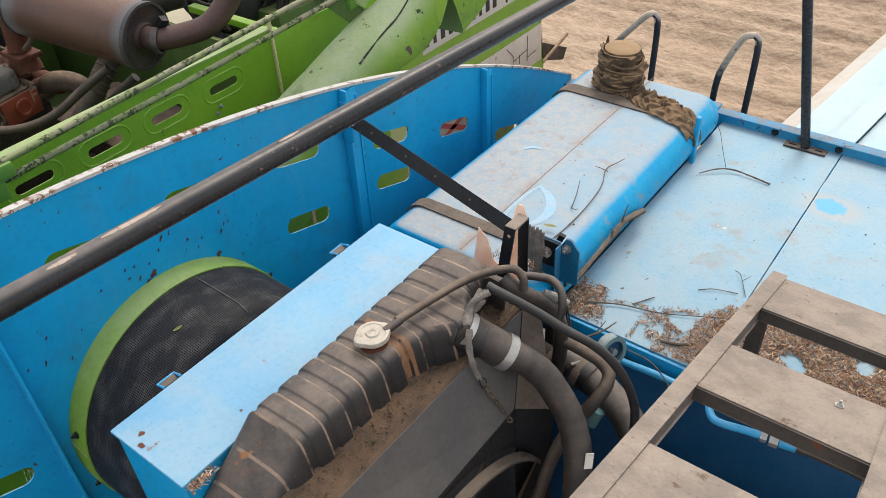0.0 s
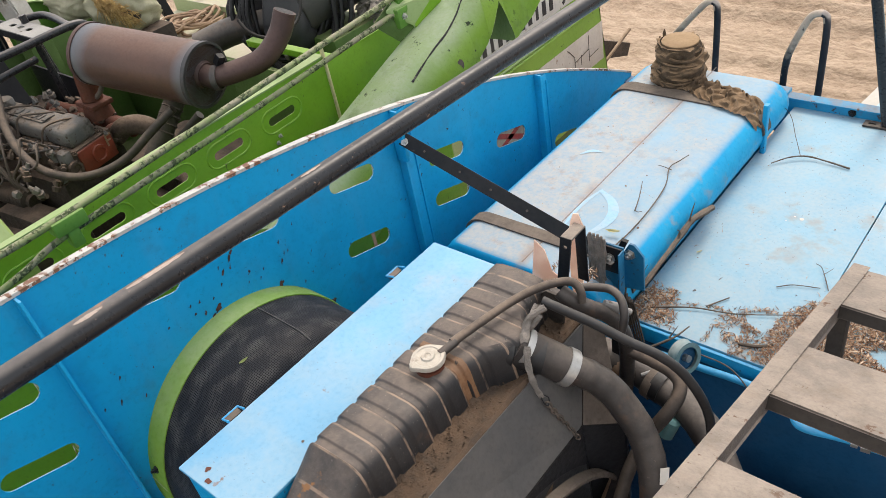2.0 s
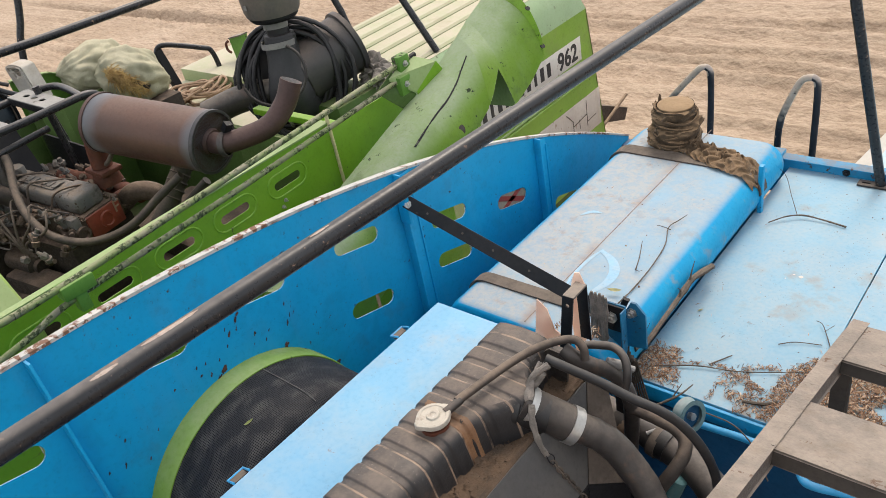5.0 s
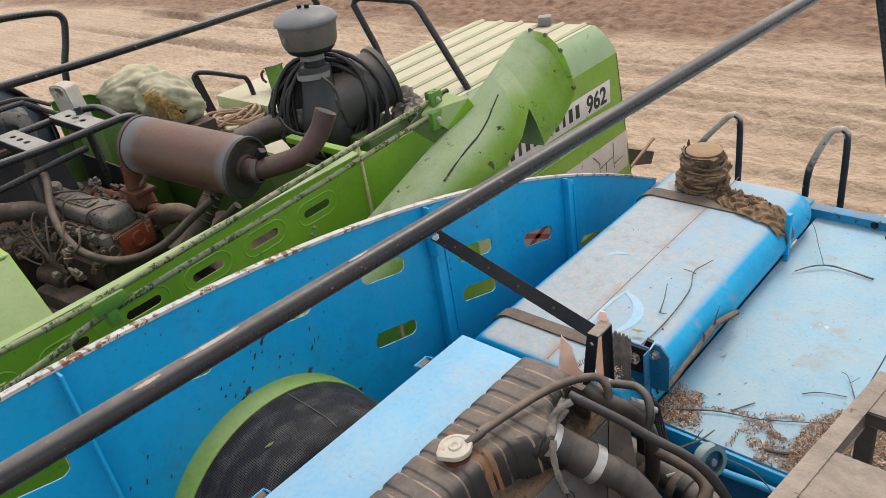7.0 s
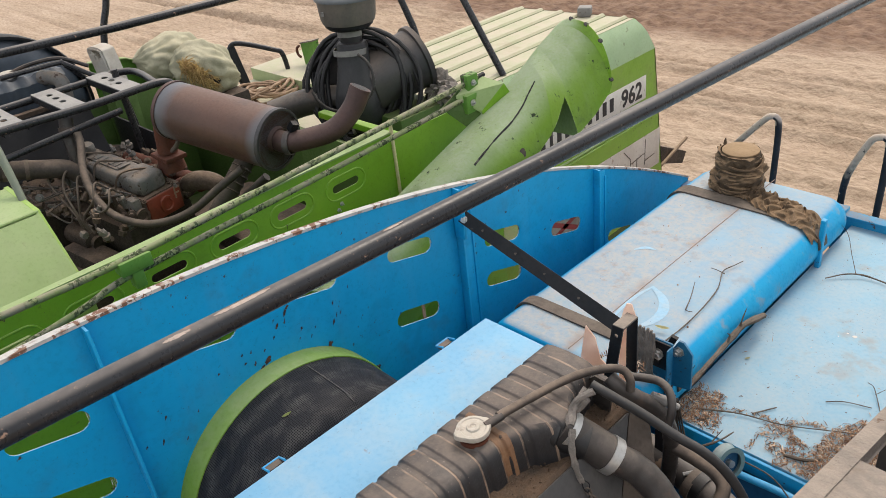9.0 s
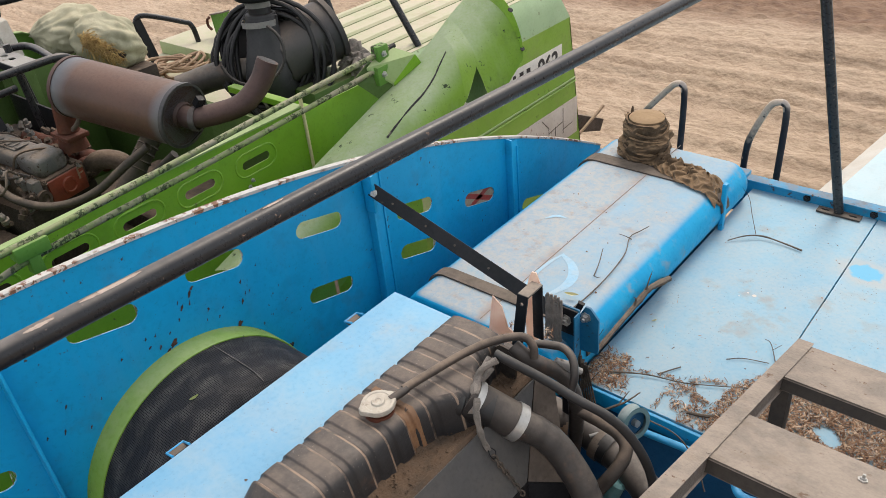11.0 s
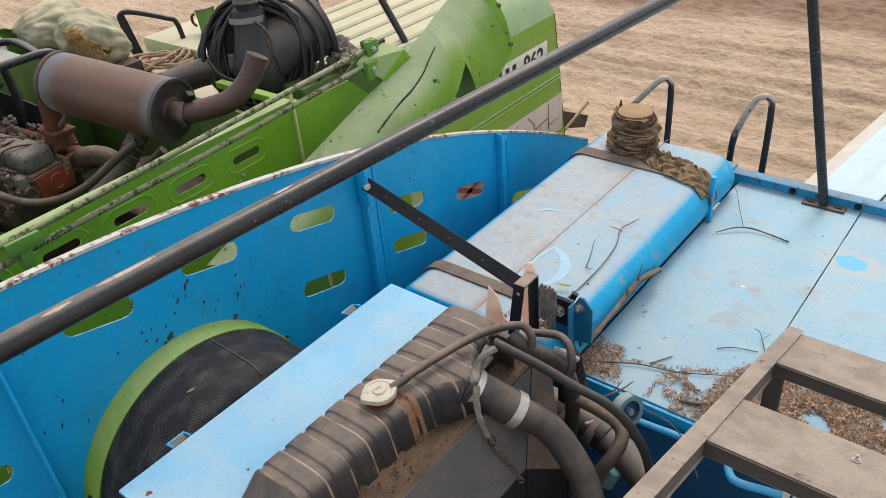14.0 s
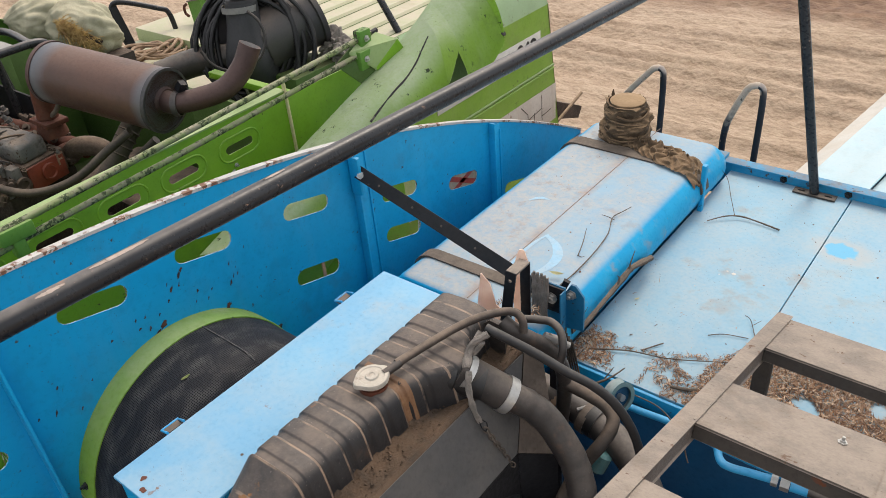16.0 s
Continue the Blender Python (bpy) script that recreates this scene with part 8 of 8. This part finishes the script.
def build_air_cleaner():
    a = thing("air_cleaner", "large black engine air cleaner with round pre-cleaner bowl", "air cleaner", (-3.1, 2.3, 2.5))
    o = Vector((-3.007, 2.228, 2.656))
    bowl_m = surface("dusty_grey_plastic_bowl", (0.085, 0.082, 0.078), (0.12, 0.108, 0.095), 0.5, scale=7, dust=(0.24, 0.19, 0.15), dust_amount=0.4, up0=-0.3, up1=0.6, side=0.3, bump=0.1)
    lid_m = surface("blue_grey_plastic_lid", (0.095, 0.105, 0.118), (0.13, 0.138, 0.145), 0.38, scale=6, dust=(0.26, 0.24, 0.22), dust_amount=0.3, bump=0.05)
    tilt = (0.02, 0.02, 1)
    bowl = part("pre_cleaner", lathe([(0.205, 0.085), (0.21, 0.122), (0.235, 0.130), (0.30, 0.136), (0.322, 0.138), (0.322, 0.10)], o, tilt, 48), bowl_m, a, "round dusty grey pre-cleaner bowl")
    part("bowl_lid", lathe([(0.318, 0.139), (0.318, 0.148), (0.328, 0.149), (0.334, 0.146), (0.348, 0.134), (0.365, 0.104), (0.376, 0.060), (0.380, 0.004)], o, tilt, 48), lid_m, bowl, "blue-grey domed lid")
    part("bowl_foot", lathe([(0.178, 0.070), (0.182, 0.100), (0.195, 0.113), (0.212, 0.115)], o, tilt, 40), black_flat, bowl, "black lower skirt")
    for q in (-0.018, 0.018):
        part("wing_nut", lathe([(0.378, 0.010), (0.392, 0.012), (0.396, 0.005)], o + Vector((q, q * 0.4, 0)), tilt, 10), black_flat, bowl)
    part("label_mark", box(o.x - 0.010, o.x + 0.012, o.y - 0.136, o.y - 0.1345, o.z + 0.262, o.z + 0.282), tread_m, bowl, "small pale maker's mark")
    part("neck", lathe([(0.19, 0.050), (0.115, 0.052), (0.112, 0.068), (0.098, 0.072)], o + Vector((0.008, -0.006, 0)), (-0.03, 0.05, 1), 32), coil_m, a)
    part("inlet_duct", lathe([(0.105, 0.066), (0.10, 0.074), (0.05, 0.076), (0.0, 0.080), (-0.06, 0.090), (-0.12, 0.104), (-0.18, 0.112), (-0.22, 0.10)], o + Vector((0.012, -0.012, 0)), (-0.12, 0.16, 1), 40), duct_m, a, "dark rubber inlet duct")
    for z, r in ((0.155, 0.0535), (0.070, 0.077)):
        part("band_clamp", lathe([(-0.013, r), (-0.013, r + 0.004), (0.013, r + 0.004), (0.013, r)], o + Vector((0.010 - 0.06 * (0.155 - z), -0.008 + 0.1 * (z - 0.155), z)), (-0.08, 0.1, 1), 36, close=True), tread_m, a, "dusty steel band clamp")
    part("clamp_screw", lathe([(0, 0.011), (0.03, 0.011)], o + Vector((-0.075, -0.045, 0.07)), (-0.5, 0.8, 0.1), 10), tape_tan, a)
    p = Vector((-3.02, 2.26, 2.53))
    q = Vector((-2.925, 2.57, 2.605))
    d = (q - p).normalized()
    L = (q - p).length
    part("canister", lathe([(0, 0.02), (0, 0.13), (0.02, 0.148), (L - 0.03, 0.152), (L - 0.025, 0.165), (L, 0.165), (L + 0.004, 0.15), (L + 0.004, 0.01)], p, d, 44), can_black, a, "black canister body")
    part("cover_nut", lathe([(0, 0.02), (0.025, 0.018), (0.03, 0.01)], p + Vector((-0.06, 0.0, 0.02)), -d, 12), black_flat, a)
    part("inlet_elbow", tube([o + Vector((0.03, -0.045, -0.16)), o + Vector((0.02, -0.01, -0.23)), o + Vector((-0.03, 0.08, -0.25))], 0.108, 32), duct_m, a)
    p = Vector((-3.13, 2.20, 2.50))
    part("outlet_pipe", tube([p + Vector((0.02, 0.0, -0.02)), p + Vector((-0.10, -0.13, -0.02)), p + Vector((-0.22, -0.27, -0.06))], 0.066, 20), rubber, a, "grey rubber outlet pipe")
    part("outlet_clamp", lathe([(-0.01, 0.068), (-0.01, 0.072), (0.01, 0.072), (0.01, 0.068)], p + Vector((-0.04, -0.05, -0.02)), (0.7, 0.7, 0), 24, close=True), black_flat, a)
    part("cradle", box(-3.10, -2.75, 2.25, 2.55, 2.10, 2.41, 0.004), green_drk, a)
    hs = thing("coiled_hose", "coil of black rubber hose hung over the air cleaner", "hose", (-2.95, 2.2, 2.3))
    rnd = random.Random(8)
    view = Vector((0.62, -0.68, 0.28)).normalized()
    s = view.cross(Vector((0, 0, 1))).normalized()
    u = s.cross(view)
    mid = Vector((-3.045, 2.235, 2.555))
    for k in range(15):
        low = k > 9
        c = mid + view * (0.008 * k - 0.06) + s * (rnd.uniform(-0.02, 0.02) - (0.06 if low else 0.0)) + u * (rnd.uniform(-0.02, 0.02) - (0.05 if low else 0.0))
        rx, ry = 0.245 + rnd.uniform(-0.05, 0.025), 0.215 + rnd.uniform(-0.03, 0.03) + (0.05 if low else 0.0)
        pts = [c + s * (rx + 0.012 * math.sin(3 * t + k)) * math.cos(t) + u * ry * math.sin(t) for t in (2 * math.pi * i / 30 for i in range(31))]
        part("hose_turn", tube(pts, 0.0115, 10, curve=False), coil_m, hs)
    part("end_cover", lathe([(0, 0.02), (0.0, 0.10), (-0.012, 0.12), (-0.012, 0.165), (-0.03, 0.185), (-0.12, 0.19)], mid - view * 0.075 + s * 0.01, view, 40), can_black, a, "round black end cover")
    part("loose_end", tube([mid + s * (0.02 + 0.15 * math.cos(t)) + u * (0.02 + 0.14 * math.sin(t)) + view * 0.20 for t in (2.2 + 0.38 * i for i in range(11))], 0.007, 8), rubber, hs)
    part("tie", tube([mid + s * 0.02 + u * -0.20 + view * 0.07, mid + s * 0.015 + u * -0.235 + view * 0.06, mid + s * 0.02 + u * -0.24 - view * 0.02], 0.008, 8), rope_m, hs)
    rg = bmesh.new()
    bmesh.ops.create_icosphere(rg, subdivisions=4, radius=0.075, matrix=Matrix.Translation((-2.79, 2.58, 2.475)))
    for v in rg.verts:
        k = (v.co - Vector((-2.79, 2.58, 2.475)))
        v.co += k * (0.55 * noise.noise(v.co * 16) + 0.9 * abs(noise.noise(v.co * 32)) - 0.2)
        v.co.z -= 0.02
    solo("grey_rag", rg, rope_m, "bunched grey cloth rag tied on the rail", "cloth")


build_air_cleaner()


def build_green_details():
    # bundle of sacking
    sk = thing("sack_bundle", "pale yellowish plastic sack bundle with straw showing", "sack", (-4.4, 2.06, 2.3))

    def lump(c, ax, ay, az, seed):
        bm = bmesh.new()
        bmesh.ops.create_icosphere(bm, subdivisions=5, radius=1.0)
        for v in bm.verts:
            p = v.co.copy()
            along = math.atan2(p.z, p.x)
            fold = 0.22 * abs(noise.noise(Vector((p.y * 1.5 + 0.6 * math.sin(along), along * 2.2, seed)))) + 0.12 * noise.noise(p * 1.3 + Vector((seed, 0, 0))) - 0.10 * abs(noise.noise(Vector((p.x * 2.0, p.y * 4.0, p.z * 2.0)))) ** 0.7 + 0.02 * abs(noise.noise(p * 9)) - 0.03
            p *= 1 + fold
            v.co = Vector(c) + ax * p.x + ay * p.y + az * p.z
        return bm

    part("sacking", lump((-4.28, 2.09, 2.47), Vector((-0.13, 0.04, 0)), Vector((0.04, 0.185, -0.075)), Vector((0.02, 0.03, 0.165)), 3), sack_m, sk, sharp=80)
    part("sack_neck", lump((-4.44, 1.98, 2.565), Vector((-0.13, 0.03, 0)), Vector((0.03, 0.19, -0.02)), Vector((0.0, 0.04, 0.125)), 8), sack_m, sk, sharp=80)
    rnd = random.Random(12)
    st = bmesh.new()
    for k in range(900):
        f = rnd.random()
        p = Vector((-4.17, 1.925 + 0.13 * f, 2.57 - 0.14 * f)) + Vector((rnd.uniform(-0.05, 0.02), rnd.uniform(-0.03, 0.035), rnd.uniform(-0.035, 0.035)))
        q = p + Vector((rnd.uniform(-0.01, 0.04), rnd.uniform(-0.02, 0.05), rnd.uniform(-0.07, 0.02)))
        tube([p, (p + q) / 2 + Vector((0.008, 0, 0.006)), q], (0.0022, 0.001), 4, st, steps=2)
    part("straw", st, straw_m, sk, "yellow straw poking out")
    gap = lump((-4.165, 2.06, 2.45), Vector((-0.02, 0, 0)), Vector((0.01, 0.05, -0.03)), Vector((0, 0.01, 0.022)), 5)
    part("torn_opening", gap, soot, sk, "dark tear in the sack")
    part("support", box(-4.55, -4.1, 1.95, 2.25, 1.77, 2.34, 0.01), soot, sk)
    # tan cable pile
    cb = thing("cable_pile", "pile of tan and brown cable on the green deck", "cable", (-4.35, 2.6, 2.1))
    for k in range(8):
        c = Vector((-4.45, 2.57, 2.13)) + Vector((rnd.uniform(-0.05, 0.05), rnd.uniform(-0.06, 0.06), 0.009 * k))
        pts = [c + Vector((0.11 * math.cos(t) * rnd.uniform(0.85, 1.15), 0.15 * math.sin(t) * rnd.uniform(0.9, 1.1), 0.02 * math.sin(2 * t + k))) for t in (2 * math.pi * i / 14 for i in range(15))]
        part("cable_turn", tube(pts, 0.010, 7, steps=3), cable_tan, cb)
    # far deck of the green machine
    d = thing("green_rear_deck", "dusty pale green sheet deck of the green harvester", "deck", (-4.2, 2.6, 2.1))
    part("deck_sheet", box(-4.9, -3.70, 1.95, 3.6, 2.10, 2.115, 0.002), green_roof, d)
    part("deck_step", box(-4.9, -3.70, 2.74, 3.6, 2.115, 2.20, 0.003), green_roof, d)
    part("raised_panel", box(-3.70, -2.80, 2.62, 2.68, 2.0, 2.35, 0.003), green_side, d)
    tr = thing("green_trough", "open green sheet metal hopper corner", "hopper", (-4.9, 1.8, 2.3))
    rim = [(-4.63, 1.58, 2.615), (-4.61, 1.683, 2.609), (-4.60, 1.787, 2.588), (-4.59, 2.005, 2.471), (-4.58, 2.06, 2.474)]
    for i in range(4):
        a, c2 = Vector(rim[i]), Vector(rim[i + 1])
        part("panel", loft([[a, a - Vector((0, 0, 0.5)), a - Vector((0.008, 0, 0.5)), a - Vector((0.008, 0, 0))], [c2, c2 - Vector((0, 0, 0.5)), c2 - Vector((0.008, 0, 0.5)), c2 - Vector((0.008, 0, 0))]]), green_mid, tr, sharp=20)
        part("rim", bar(a + Vector((0, 0, 0.003)), c2 + Vector((0, 0, 0.003)), 0.035, 0.006, (0, 0, 1)), green_pale, tr)
    # handle loop
    h = thing("deck_handle", "bent black steel grab handle", "handle", (-4.7, 2.7, 2.1))
    part("rail_tube", tube([(-4.745, 2.585, 2.10), (-4.80, 2.56, 2.30), (-4.81, 2.565, 2.385), (-4.78, 2.62, 2.42), (-4.66, 2.80, 2.345), (-4.625, 2.85, 2.30), (-4.60, 2.86, 2.12)], 0.017, 12), black_tube, h)
    part("flat_leg", bar((-4.735, 2.60, 2.12), (-4.79, 2.57, 2.40), 0.05, 0.008, (1, 0, 0)), black_flat, h)
    # small green lamp bracket with catch
    l = thing("green_lug_box", "small green steel lug with rusty catch", "bracket", (-4.6, 3.0, 2.3))
    part("box", loft([[(-4.57, 2.98, 2.20), (-4.45, 2.98, 2.20), (-4.45, 3.03, 2.20), (-4.57, 3.03, 2.20)], [(-4.585, 2.98, 2.342), (-4.44, 2.98, 2.374), (-4.44, 3.03, 2.374), (-4.585, 3.03, 2.342)]]), green_mid, l, sharp=20)
    part("lid", loft([[(-4.59, 2.975, 2.342), (-4.435, 2.975, 2.376), (-4.435, 3.035, 2.376), (-4.59, 3.035, 2.342)], [(-4.59, 2.975, 2.350), (-4.435, 2.975, 2.384), (-4.435, 3.035, 2.384), (-4.59, 3.035, 2.350)]]), ladder_m, l, "dusty lid", sharp=20)
    part("catch", tube([(-4.59, 2.97, 2.33), (-4.615, 2.965, 2.31), (-4.615, 2.965, 2.27), (-4.59, 2.97, 2.25)], 0.009, 8), rust_red, l)
    # green machine's handrails
    r1 = thing("green_machine_handrail", "long black tube handrail on the green harvester", "handrail", (-4.6, 1.6, 2.2))
    part("rail_tube", tube([(-3.95, 0.1, 2.965), (-3.95, 1.01, 2.937), (-3.95, 1.54, 2.912), (-3.95, 2.2, 2.894), (-3.95, 3.0, 2.88), (-3.95, 3.05, 2.8), (-3.95, 3.06, 2.1)], 0.0205, 14, curve=False), black_tube, r1)
    part("post", tube([(-4.5, 1.50, 1.77), (-4.5, 1.645, 2.66), (-4.5, 1.735, 2.92), (-4.5, 1.765, 3.01), (-4.5, 1.762, 3.05), (-4.5, 1.734, 3.078), (-4.5, 1.647, 3.10), (-4.5, 1.40, 3.128), (-4.5, 0.8, 3.15)], 0.019, 12), black_tube, r1)
    r2 = thing("rear_guard_rail", "slanting black tube guard rail at rear hood", "guard rail", (-3.6, 3.6, 2.3))
    part("rail_tube", tube([(-3.28, 2.94, 2.365), (-3.36, 2.94, 2.61), (-3.455, 2.92, 2.84), (-3.45, 2.93, 2.865), (-3.42, 2.95, 2.875), (-3.18, 3.08, 2.83), (-3.15, 3.09, 2.815), (-3.12, 3.09, 2.785), (-2.84, 3.09, 2.36)], 0.019, 12, curve=False), black_tube, r2)
    # sticks lying on the ground far off
    for p, q in (((-9.5, 3.6, 0.1), (-9.4, 3.9, 0.45)), ((-9.0, 4.6, 0.1), (-8.6, 5.0, 0.3))):
        solo("branch", tube([p, q], 0.03, 8, curve=False), bark_m, "broken pale branch stuck in the sand", "branch")


build_green_details()


def build_third_machine():
    """Pale blue sheet roof beyond the rear of the blue machine."""
    t = thing("pale_blue_roof", "pale blue sheet metal roof of another machine, dusty", "machine roof", (0.2, 4.8, 1.8))
    z = 1.9
    d = Vector((0.10, 0.995, 0)).normalized()

    def strip(x0, x1, za, zb, m, name):
        part(name, loft([[(x0 + (y - 3.0) * 0.115, y, za), (x1 + (y - 3.0) * 0.115, y, zb), (x1 + (y - 3.0) * 0.115, y, zb - 0.01), (x0 + (y - 3.0) * 0.115, y, za - 0.01)] for y in (2.95, 7.5)]), m, t, sharp=20)

    strip(-0.86, -0.765, z - 0.05, z, roof_edge, "edge_flashing")
    strip(-0.765, -0.60, z + 0.004, z + 0.004, roof_blue, "roof_sheet")
    strip(-0.60, -0.50, z + 0.03, z + 0.03, roof_blue, "roof_rib")
    strip(-0.50, 1.5, z + 0.004, z + 0.004, roof_blue, "roof_sheet")
    part("body", box(-0.6, 1.4, 3.1, 7.3, 0.5, 1.85, 0.01), blue_dark, t)


build_third_machine()
